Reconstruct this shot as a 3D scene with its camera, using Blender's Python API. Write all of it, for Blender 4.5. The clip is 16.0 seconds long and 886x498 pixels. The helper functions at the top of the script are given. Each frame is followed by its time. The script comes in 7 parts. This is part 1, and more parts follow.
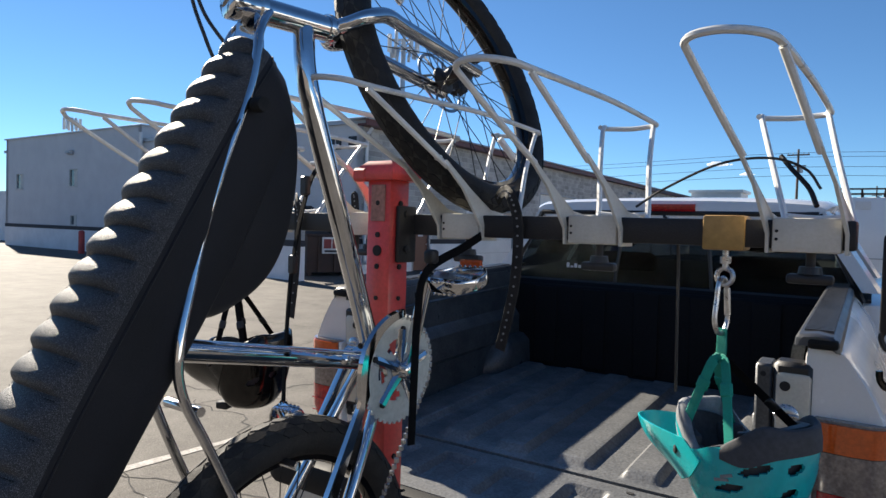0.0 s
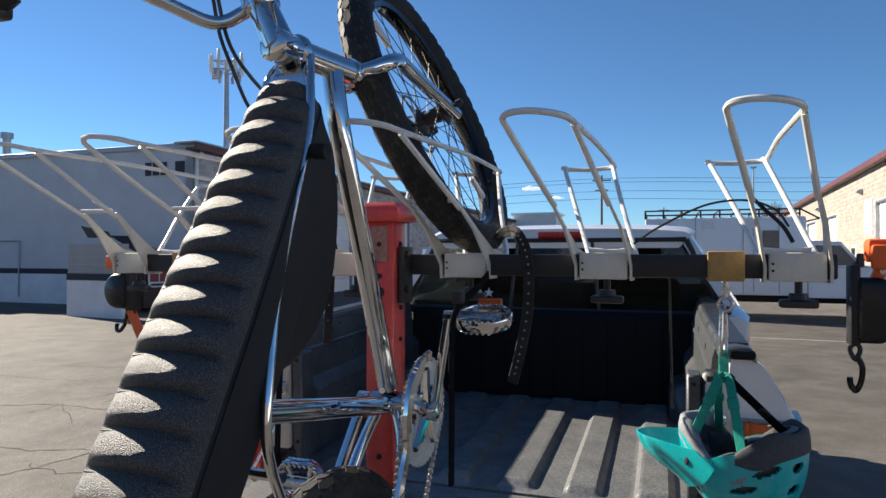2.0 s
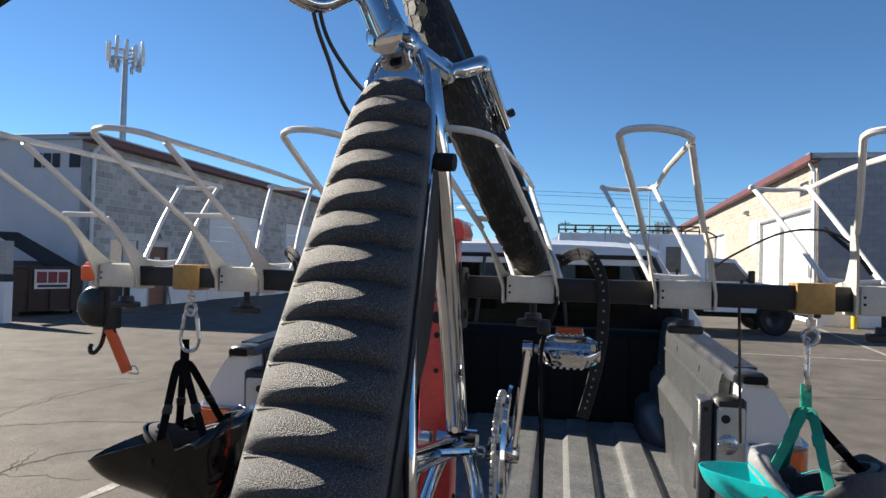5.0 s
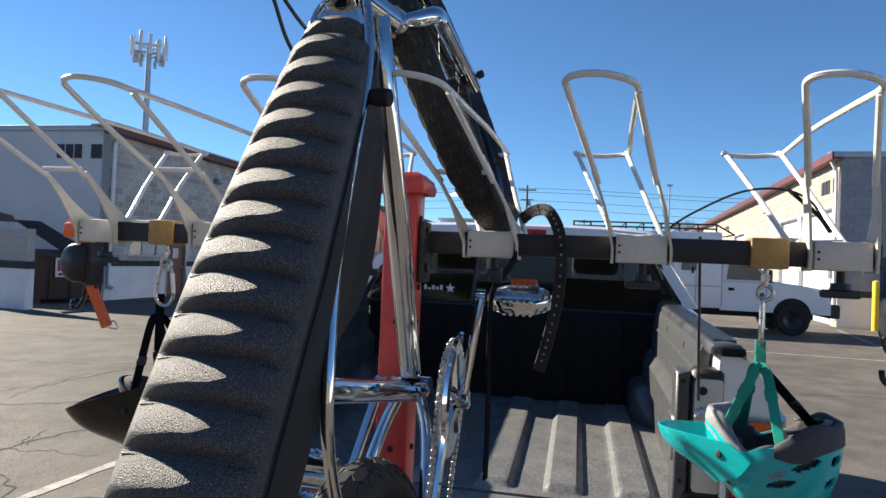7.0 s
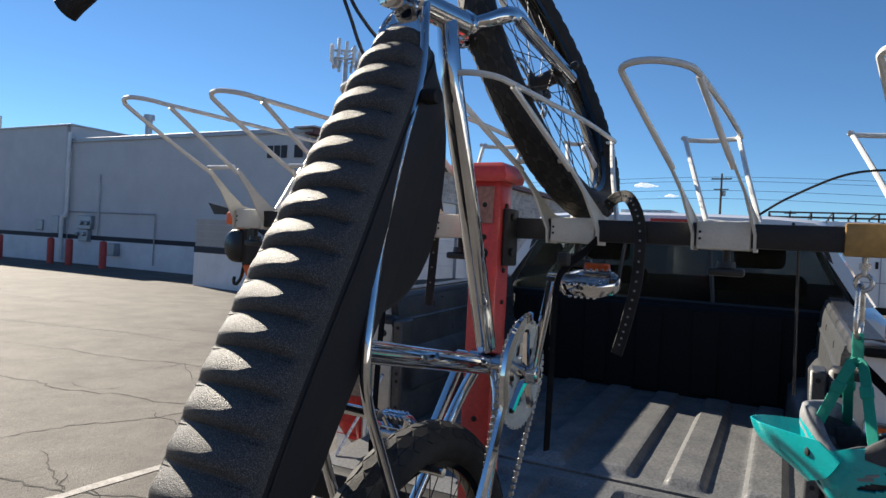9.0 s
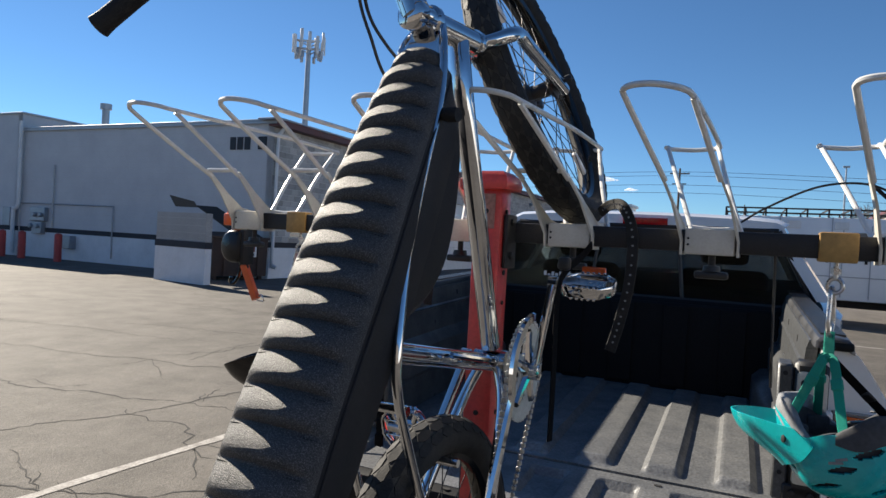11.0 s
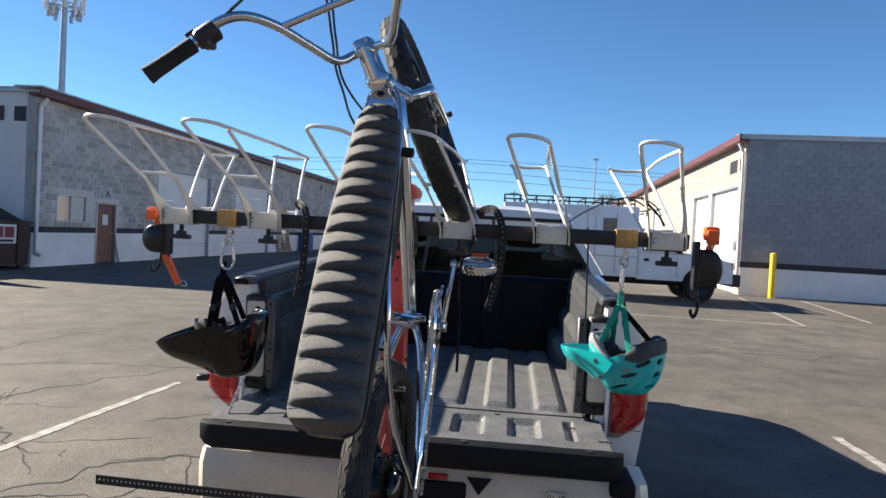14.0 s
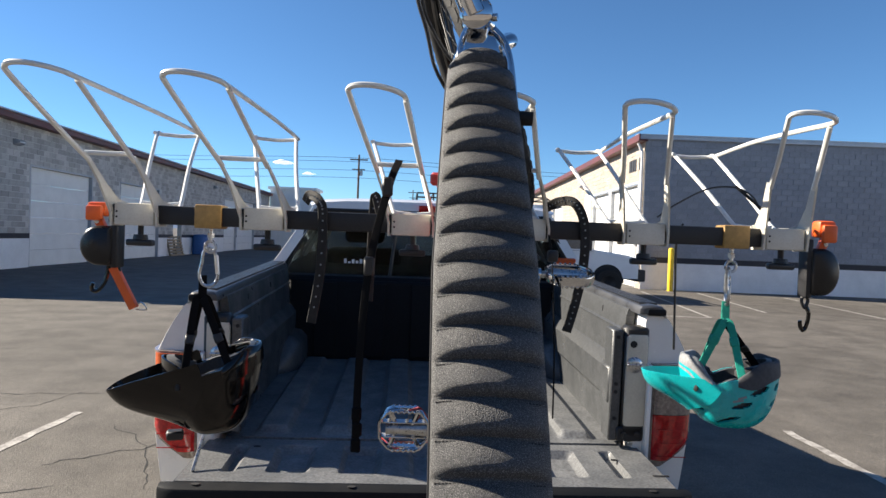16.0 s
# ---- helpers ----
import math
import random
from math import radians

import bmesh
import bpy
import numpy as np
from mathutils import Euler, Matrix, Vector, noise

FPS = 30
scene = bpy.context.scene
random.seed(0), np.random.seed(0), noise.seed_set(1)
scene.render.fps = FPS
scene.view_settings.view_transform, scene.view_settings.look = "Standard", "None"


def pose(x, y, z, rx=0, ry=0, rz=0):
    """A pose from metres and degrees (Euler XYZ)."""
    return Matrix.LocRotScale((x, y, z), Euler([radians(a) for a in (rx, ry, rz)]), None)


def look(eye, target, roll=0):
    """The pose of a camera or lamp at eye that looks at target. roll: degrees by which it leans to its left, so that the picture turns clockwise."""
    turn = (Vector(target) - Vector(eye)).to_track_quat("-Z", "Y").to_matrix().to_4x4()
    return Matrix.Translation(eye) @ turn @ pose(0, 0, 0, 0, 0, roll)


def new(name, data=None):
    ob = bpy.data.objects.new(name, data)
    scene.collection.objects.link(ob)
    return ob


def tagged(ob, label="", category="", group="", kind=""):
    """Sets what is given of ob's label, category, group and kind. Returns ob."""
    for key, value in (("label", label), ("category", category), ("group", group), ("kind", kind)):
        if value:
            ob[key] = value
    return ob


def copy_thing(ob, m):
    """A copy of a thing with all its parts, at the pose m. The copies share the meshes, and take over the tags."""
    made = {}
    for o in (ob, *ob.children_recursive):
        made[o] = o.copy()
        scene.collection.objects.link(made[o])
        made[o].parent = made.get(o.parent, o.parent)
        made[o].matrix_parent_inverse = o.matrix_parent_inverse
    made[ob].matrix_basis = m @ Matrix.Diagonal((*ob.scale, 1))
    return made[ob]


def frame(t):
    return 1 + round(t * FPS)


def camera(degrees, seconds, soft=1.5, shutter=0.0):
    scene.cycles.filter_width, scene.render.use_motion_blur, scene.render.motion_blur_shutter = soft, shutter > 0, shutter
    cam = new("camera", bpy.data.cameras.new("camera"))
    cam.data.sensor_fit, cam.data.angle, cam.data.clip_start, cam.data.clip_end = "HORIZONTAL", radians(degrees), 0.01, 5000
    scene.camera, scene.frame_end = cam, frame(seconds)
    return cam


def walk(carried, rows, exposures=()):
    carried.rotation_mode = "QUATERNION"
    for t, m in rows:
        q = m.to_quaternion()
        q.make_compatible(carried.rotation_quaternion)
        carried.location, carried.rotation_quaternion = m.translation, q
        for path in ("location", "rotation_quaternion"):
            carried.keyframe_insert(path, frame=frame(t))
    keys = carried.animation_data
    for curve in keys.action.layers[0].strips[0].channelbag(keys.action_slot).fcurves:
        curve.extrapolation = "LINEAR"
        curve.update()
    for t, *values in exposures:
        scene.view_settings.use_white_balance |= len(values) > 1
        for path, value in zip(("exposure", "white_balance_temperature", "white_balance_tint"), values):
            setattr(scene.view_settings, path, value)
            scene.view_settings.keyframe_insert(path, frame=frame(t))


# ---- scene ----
cam = camera(68.71, 16.0)
# seconds, place in metres, turn in degrees
ROWS = [
    (0, 0.9214, -1.1708, 1.612, 88.225, -1.752, 35.522),
    (0.5, 0.8848, -1.1205, 1.651, 88.628, -1.201, 36.182),
    (1, 0.7283, -1.1027, 1.678, 89.725, -0.913, 33.949),
    (1.5, 0.6757, -1.2102, 1.657, 90.555, -0.43, 27.1),
    (2, 0.6038, -1.3731, 1.6387, 90.635, -0.07, 20.565),
    (2.5, 0.5359, -1.4243, 1.6654, 90.715, -0.281, 19.374),
    (3, 0.405, -1.4098, 1.6779, 90.882, -0.577, 16.897),
    (3.5, 0.2747, -1.3491, 1.6798, 91.246, -0.913, 14.588),
    (4, 0.2552, -1.3233, 1.6783, 91.187, -1.072, 13.422),
    (6.5, 0.2512, -1.3833, 1.6023, 91.709, -1.978, 11.589),
    (7, 0.3738, -1.3369, 1.5798, 91.096, -2.394, 13.81),
    (7.5, 0.5472, -1.316, 1.6104, 90.673, -2.468, 21.742),
    (8, 0.5923, -1.3446, 1.6359, 90.433, -2.58, 27.265),
    (8.5, 0.6013, -1.3521, 1.6049, 90.032, -2.856, 29.297),
    (9, 0.5959, -1.3541, 1.573, 89.65, -3.05, 29.762),
    (11.5, 0.5137, -1.5724, 1.5961, 89.131, -3.187, 25.982),
    (12, 0.442, -1.7105, 1.5824, 89.086, -2.839, 25.318),
    (12.5, 0.3486, -1.8175, 1.5699, 88.829, -2.79, 17.266),
    (13, 0.3674, -1.9325, 1.6048, 88.906, -3.015, 11.641),
    (13.5, 0.4077, -2.0416, 1.614, 88.849, -2.816, 8.296),
    (14, 0.3816, -2.0786, 1.6061, 88.65, -3.002, 7.714),
    (14.5, 0.2033, -2.0294, 1.6064, 88.445, -3.065, 7.248),
    (15, 0.0188, -1.9108, 1.5885, 88.699, -3.112, 6.041),
    (15.5, -0.0099, -1.7595, 1.597, 88.844, -2.845, 4.847),
    (16, -0.0919, -1.6194, 1.59, 89.02, -2.188, -1.317),
]
walk(cam, [(t, pose(x, y, z, rx, ry, rz)) for t, x, y, z, rx, ry, rz in ROWS],
     exposures=((0.0, 1.28), (2.5, 1.18), (4.0, 1.27), (6.5, 1.31), (7.0, 1.40), (7.5, 1.27), (9.0, 1.15), (11.5, 1.08), (12.1, 1.10), (12.6, 1.24), (13.0, 1.34), (14.0, 1.47), (16.0, 1.43)))

# ---- world, sun ----
SUN_E, SUN_DIR = radians(30.0), Vector((-1.62, 0.52, 0)).normalized()
world = bpy.data.worlds.new("world")
scene.world = world
world.use_nodes = True
wn = world.node_tree
sky = wn.nodes.new("ShaderNodeTexSky")
sky.sky_type = "NISHITA"
sky.sun_disc = False
sky.sun_elevation = SUN_E
sky.sun_rotation = math.atan2(SUN_DIR.x, SUN_DIR.y)
sky.altitude, sky.air_density, sky.dust_density, sky.ozone_density = 2000, 1.0, 0.0, 4.0
wn.nodes["Background"].inputs[1].default_value = 0.051
tone = wn.nodes.new("ShaderNodeMix")
tone.data_type, tone.blend_type = "RGBA", "MULTIPLY"
tone.inputs["Factor"].default_value = 1.0
tone.inputs["B"].default_value = (0.75, 1.00, 1.13, 1)
wn.links.new(sky.outputs[0], tone.inputs["A"])
wn.links.new(tone.outputs["Result"], wn.nodes["Background"].inputs[0])
sun = new("sun", bpy.data.lights.new("sun", "SUN"))
sun.data.energy, sun.data.angle, sun.data.color = 5.0, radians(0.53), (1.0, 0.90, 0.755)
sun_from = Vector((SUN_DIR.x * math.cos(SUN_E), SUN_DIR.y * math.cos(SUN_E), math.sin(SUN_E)))
sun.matrix_world = look(sun_from * 60, (0, 0, 0))


# ---- materials ----
def mat(name, col, rough=0.5, metal=0.0, spec=0.5, vary=0.12, scale=8.0, fine=120.0, bump=0.0, coat=0.0, col2=None, grime=0.0, rvary=0.08, per_object=0.0, bump_scale=None, speck=None):
    """Two-scale varied surface: broad stains, fine grain, bump."""
    m = bpy.data.materials.new(name)
    m.use_nodes = True
    nt = m.node_tree
    N, L = nt.nodes, nt.links
    p = N["Principled BSDF"]
    p.inputs["Metallic"].default_value = metal
    p.inputs["Specular IOR Level"].default_value = spec
    p.inputs["Coat Weight"].default_value = coat
    p.inputs["Coat Roughness"].default_value = 0.06
    tc = N.new("ShaderNodeTexCoord")
    big = N.new("ShaderNodeTexNoise")
    big.inputs["Scale"].default_value = scale
    big.inputs["Detail"].default_value = 6
    big.inputs["Roughness"].default_value = 0.62
    small = N.new("ShaderNodeTexNoise")
    small.inputs["Scale"].default_value = fine
    small.inputs["Detail"].default_value = 3
    for n in (big, small):
        L.new(tc.outputs["Object"], n.inputs["Vector"])
    c2 = col2 if col2 else tuple(max(0.0, c * (1 - 2.2 * vary)) for c in col)
    ramp = N.new("ShaderNodeValToRGB")
    ramp.color_ramp.elements[0].position, ramp.color_ramp.elements[1].position = 0.32, 0.66
    ramp.color_ramp.elements[0].color = (*c2, 1)
    ramp.color_ramp.elements[1].color = (*col, 1)
    L.new(big.outputs["Fac"], ramp.inputs["Fac"])
    mix = N.new("ShaderNodeMix")
    mix.data_type, mix.blend_type = "RGBA", "OVERLAY"
    mix.inputs["Factor"].default_value = min(0.9, vary * 2.5)
    L.new(ramp.outputs["Color"], mix.inputs["A"])
    L.new(small.outputs["Fac"], mix.inputs["B"])
    out = mix.outputs["Result"]
    if per_object > 0:
        oi = N.new("ShaderNodeObjectInfo")
        geo = N.new("ShaderNodeNewGeometry")
        add = N.new("ShaderNodeMath")
        frac = N.new("ShaderNodeMath")
        add.operation, frac.operation = "ADD", "FRACT"
        L.new(oi.outputs["Random"], add.inputs[0])
        L.new(geo.outputs["Random Per Island"], add.inputs[1])
        L.new(add.outputs[0], frac.inputs[0])
        hsv = N.new("ShaderNodeHueSaturation")
        mr = N.new("ShaderNodeMapRange")
        mr.inputs["To Min"].default_value, mr.inputs["To Max"].default_value = 1 - per_object, 1 + per_object
        L.new(frac.outputs[0], mr.inputs["Value"])
        L.new(mr.outputs["Result"], hsv.inputs["Value"])
        L.new(out, hsv.inputs["Color"])
        out = hsv.outputs["Color"]
    if speck:
        dots = N.new("ShaderNodeTexNoise")
        dots.inputs["Scale"].default_value, dots.inputs["Detail"].default_value = speck[0], 2
        L.new(tc.outputs["Object"], dots.inputs["Vector"])
        dr_ = N.new("ShaderNodeMapRange")
        dr_.inputs["From Min"].default_value, dr_.inputs["From Max"].default_value = 0.50, 0.70
        L.new(dots.outputs["Fac"], dr_.inputs["Value"])
        dm = N.new("ShaderNodeMix")
        dm.data_type = "RGBA"
        L.new(dr_.outputs["Result"], dm.inputs["Factor"])
        L.new(out, dm.inputs["A"])
        dm.inputs["B"].default_value = (*speck[1], 1)
        out = dm.outputs["Result"]
    L.new(out, p.inputs["Base Color"])
    rr = N.new("ShaderNodeMapRange")
    rr.inputs["From Min"].default_value, rr.inputs["From Max"].default_value = 0.3, 0.7
    rr.inputs["To Min"].default_value, rr.inputs["To Max"].default_value = max(0.01, rough - rvary), min(1, rough + rvary)
    L.new(big.outputs["Fac"], rr.inputs["Value"])
    L.new(rr.outputs["Result"], p.inputs["Roughness"])
    if bump > 0:
        bn = N.new("ShaderNodeBump")
        bn.inputs["Strength"].default_value = bump
        bn.inputs["Distance"].default_value = 0.01
        src = small
        if bump_scale:
            src = N.new("ShaderNodeTexNoise")
            src.inputs["Scale"].default_value = bump_scale
            src.inputs["Detail"].default_value = 4
            L.new(tc.outputs["Object"], src.inputs["Vector"])
        L.new(src.outputs["Fac"], bn.inputs["Height"])
        L.new(bn.outputs["Normal"], p.inputs["Normal"])
    return m


def glass_mat(name, tint, rough=0.0):
    m = bpy.data.materials.new(name)
    m.use_nodes = True
    p = m.node_tree.nodes["Principled BSDF"]
    p.inputs["Base Color"].default_value = (*tint, 1)
    p.inputs["Transmission Weight"].default_value = 1.0
    p.inputs["Roughness"].default_value = rough
    p.inputs["IOR"].default_value = 1.12
    return m


M = {}
M["chrome"] = mat("chrome", (0.60, 0.61, 0.63), 0.06, 1.0, vary=0.05, scale=14, rvary=0.03, col2=(0.50, 0.51, 0.53))
M["ring_alloy"] = mat("satin_anodised_alloy", (0.62, 0.64, 0.62), 0.5, 0.45, vary=0.08, scale=30)
M["alloy"] = mat("brushed_alloy", (0.78, 0.78, 0.77), 0.34, 1.0, vary=0.1, scale=40)
M["steel"] = mat("zinc_steel", (0.55, 0.56, 0.57), 0.3, 1.0, vary=0.12, scale=60)
M["vinyl"] = mat("seat_vinyl", (0.034, 0.033, 0.033), 0.55, spec=0.45, vary=0.30, scale=9, fine=500, bump=0.45, bump_scale=700, rvary=0.05, col2=(0.022, 0.022, 0.023), speck=(800, (0.19, 0.185, 0.18)))
M["vinyl_side"] = mat("side_vinyl", (0.024, 0.024, 0.027), 0.6, spec=0.2, vary=0.12, scale=6, fine=420, bump=0.16, bump_scale=900)
M["thread"] = mat("thread", (0.012, 0.012, 0.012), 0.8)
M["rubber"] = mat("tyre_rubber", (0.014, 0.014, 0.0145), 0.72, spec=0.3, vary=0.2, scale=30, fine=300, bump=0.15, col2=(0.022, 0.021, 0.020))
M["tread"] = mat("dusty_tread", (0.030, 0.028, 0.026), 0.85, vary=0.25, scale=30, fine=240, bump=0.2, col2=(0.045, 0.042, 0.038))
M["black"] = mat("black_plastic", (0.018, 0.018, 0.019), 0.45, vary=0.15, scale=20, fine=200, bump=0.05)
M["blackpc"] = mat("black_powder_coat", (0.016, 0.016, 0.018), 0.5, spec=0.4, vary=0.15, scale=15, fine=300, bump=0.1, rvary=0.1)
M["gloss"] = mat("gloss_black", (0.0035, 0.003, 0.003), 0.12, spec=0.42, vary=0.15, scale=10, rvary=0.04)
M["reel_black"] = mat("smooth_black_plastic", (0.010, 0.010, 0.011), 0.30, spec=0.4, vary=0.15, scale=12, fine=300, bump=0.03)
M["strap"] = mat("black_webbing", (0.007, 0.007, 0.008), 0.9, spec=0.1, fine=500, bump=0.2)
M["ivory"] = mat("ivory_powder_coat", (0.64, 0.61, 0.53), 0.42, vary=0.07, scale=12, fine=200, bump=0.06, col2=(0.54, 0.51, 0.44))
M["wire"] = mat("ivory_wire", (0.74, 0.735, 0.70), 0.32, vary=0.06, scale=10, coat=0.15)
M["tan"] = mat("tan_plastic", (0.42, 0.25, 0.075), 0.5, vary=0.1, scale=25, bump=0.05)
M["red"] = mat("red_paint", (0.62, 0.05, 0.045), 0.38, vary=0.12, scale=10, coat=0.2, col2=(0.42, 0.035, 0.03))
M["redpale"] = mat("sun_bleached_label", (0.34, 0.16, 0.13), 0.5, vary=0.15, scale=60)
M["orange"] = mat("orange_plastic", (0.78, 0.12, 0.015), 0.42, vary=0.06, scale=20)
M["teal"] = mat("teal_shell", (0.003, 0.43, 0.45), 0.3, vary=0.06, scale=10, coat=0.25, col2=(0.003, 0.38, 0.40))
M["teal_strap"] = mat("teal_webbing", (0.004, 0.34, 0.25), 0.75, fine=500, bump=0.15)
M["grey"] = mat("grey_foam", (0.26, 0.27, 0.28), 0.7, vary=0.12, scale=30)
M["dgrey"] = mat("dark_grey_foam", (0.06, 0.062, 0.068), 0.8, vary=0.15, scale=30)
M["yellow"] = mat("yellow_pad", (0.75, 0.55, 0.02), 0.5)
M["white_paint"] = mat("white_truck_paint", (0.78, 0.78, 0.77), 0.25, vary=0.04, scale=2, coat=0.6, col2=(0.70, 0.69, 0.67))
M["cream"] = mat("cream_paint", (0.62, 0.57, 0.46), 0.35, vary=0.07, scale=4, coat=0.3, col2=(0.48, 0.45, 0.38))
M["liner_floor"] = mat("scuffed_bed_liner_floor", (0.085, 0.089, 0.093), 0.44, spec=0.6, vary=0.36, scale=6, fine=110, bump=0.12, col2=(0.165, 0.167, 0.167), rvary=0.14)
M["liner"] = mat("bed_liner", (0.036, 0.039, 0.042), 0.38, spec=0.6, vary=0.34, scale=7, fine=140, bump=0.10, col2=(0.080, 0.083, 0.086), rvary=0.14)
# bed liner at the cab end, with the deep bed shade put into its colour
M["shade_black"] = mat("shade_dark_bed_head", (0.010, 0.011, 0.013), 0.8, spec=0.15, vary=0.15, scale=6, fine=80, bump=0.1)
M["capblack"] = mat("black_trim", (0.0084, 0.009, 0.0102), 0.6, spec=0.2, vary=0.12, scale=8, fine=200, bump=0.08)
M["rail"] = mat("rail_cap", (0.050, 0.052, 0.057), 0.34, spec=0.8, vary=0.12, scale=8, fine=200, bump=0.06)
M["lens_red"] = mat("red_lens", (0.48, 0.012, 0.012), 0.12, vary=0.12, scale=70, coat=0.5, col2=(0.25, 0.005, 0.006))
M["lens_amber"] = mat("amber_lens", (0.66, 0.11, 0.015), 0.12, vary=0.12, scale=70, coat=0.5)
M["lens_clear"] = mat("clear_lens", (0.27, 0.215, 0.18), 0.1, vary=0.2, scale=70, coat=0.5)
M["glass"] = glass_mat("tinted_glass", (0.30, 0.34, 0.34))
M["dark"] = mat("dark_interior", (0.012, 0.012, 0.013), 0.8)
M["fabric"] = mat("seat_fabric", (0.03, 0.03, 0.032), 0.85, fine=300, bump=0.1)
M["asphalt"] = None
M["line"] = mat("road_paint", (0.42, 0.40, 0.37), 0.8, vary=0.3, scale=9, fine=60, bump=0.2, col2=(0.17, 0.155, 0.14))
M["crack"] = mat("crack_fill", (0.012, 0.012, 0.012), 0.9)
M["wallA"] = mat("grey_painted_block", (0.60, 0.60, 0.61), 0.85, vary=0.08, scale=0.9, fine=24, bump=0.25, col2=(0.52, 0.52, 0.54))
M["blockA"] = mat("grey_block", (0.43, 0.417, 0.405), 0.9, vary=0.14, scale=1.2, fine=30, bump=0.3, per_object=0.23, col2=(0.34, 0.33, 0.315))
# joints of the right end wall, tinted with the same blue shade as its blocks
M["mortarB"] = mat("shade_blue_joint", (0.255, 0.265, 0.295), 0.95, vary=0.1)
M["mortar"] = mat("mortar", (0.60, 0.585, 0.56), 0.95, vary=0.1)
M["lowA"] = mat("pale_painted_base", (0.78, 0.78, 0.79), 0.8, vary=0.07, scale=1.2, fine=20, bump=0.2)
M["band"] = mat("dark_band_paint", (0.022, 0.024, 0.034), 0.7, vary=0.1, scale=3)
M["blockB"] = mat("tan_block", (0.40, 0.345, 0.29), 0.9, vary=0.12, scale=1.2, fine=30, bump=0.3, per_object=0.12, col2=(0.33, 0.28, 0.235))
# shaded copy of the tan block: the end wall's blue shade is in the colour
M["blockBf"] = mat("shade_blue_block", (0.27, 0.285, 0.32), 0.9, vary=0.12, scale=0.8, fine=30, bump=0.25, per_object=0.08, col2=(0.21, 0.22, 0.25))
M["fascia"] = mat("maroon_fascia", (0.125, 0.034, 0.032), 0.5, vary=0.12, scale=2)
M["coping"] = mat("grey_coping", (0.42, 0.44, 0.48), 0.4, metal=0.3, vary=0.08, scale=2)
M["white"] = mat("white_door_paint", (0.74, 0.74, 0.73), 0.55, vary=0.05, scale=2, fine=30)
M["downpipe"] = mat("pale_pipe", (0.74, 0.74, 0.74), 0.5, vary=0.08, scale=3)
M["browndoor"] = mat("brown_door", (0.17, 0.075, 0.05), 0.5, vary=0.12, scale=3)
M["rust"] = mat("rusty_dumpster", (0.058, 0.032, 0.025), 0.7, vary=0.25, scale=3, fine=40, bump=0.2, col2=(0.028, 0.018, 0.016))
M["bollred"] = mat("red_bollard", (0.50, 0.055, 0.05), 0.5, vary=0.12, scale=4)
M["bollyel"] = mat("yellow_bollard", (0.85, 0.55, 0.02), 0.5, vary=0.1, scale=4)
M["sign"] = mat("sign_white", (0.75, 0.75, 0.75), 0.5)
M["signred"] = mat("sign_red", (0.22, 0.02, 0.025), 0.5)
M["ink"] = mat("dark_letters", (0.02, 0.022, 0.03), 0.6)
M["winframe"] = mat("window_frame", (0.55, 0.55, 0.54), 0.45)
M["winglass"] = mat("window_glass", (0.10, 0.12, 0.13), 0.06, spec=0.8)
M["curtain"] = mat("pale_blind", (0.62, 0.61, 0.57), 0.8)
M["galv"] = mat("galvanised", (0.40, 0.42, 0.45), 0.45, metal=0.7, vary=0.1, scale=3)
M["antenna"] = mat("antenna_white", (0.62, 0.63, 0.64), 0.5)
M["vanwhite"] = mat("van_white", (0.78, 0.79, 0.80), 0.35, vary=0.04, scale=1.5, coat=0.4)
# distance haze is mixed into the ridge's base colour
M["mount"] = mat("haze_tinted_mountain", (0.24, 0.31, 0.43), 1.0, spec=0.0, vary=0.1, scale=0.004, fine=0.02)
M["cloud"] = mat("glowing_cloud_white", (0.92, 0.92, 0.92), 1.0, spec=0.0, vary=0.02)
# clouds get a faint glow of their own to stand in for sunlit brightness
M["cloud"].node_tree.nodes["Principled BSDF"].inputs["Emission Color"].default_value = (0.80, 0.88, 1.0, 1)
M["cloud"].node_tree.nodes["Principled BSDF"].inputs["Emission Strength"].default_value = 0.32
M["twig"] = mat("bare_twig", (0.20, 0.16, 0.13), 0.9)
M["wood"] = mat("pole_wood", (0.12, 0.08, 0.055), 0.85, vary=0.15, scale=3)
M["blue"] = mat("blue_barrel", (0.02, 0.10, 0.30), 0.5)
M["palletwood"] = mat("pallet_wood", (0.36, 0.27, 0.18), 0.8, vary=0.2, scale=5)


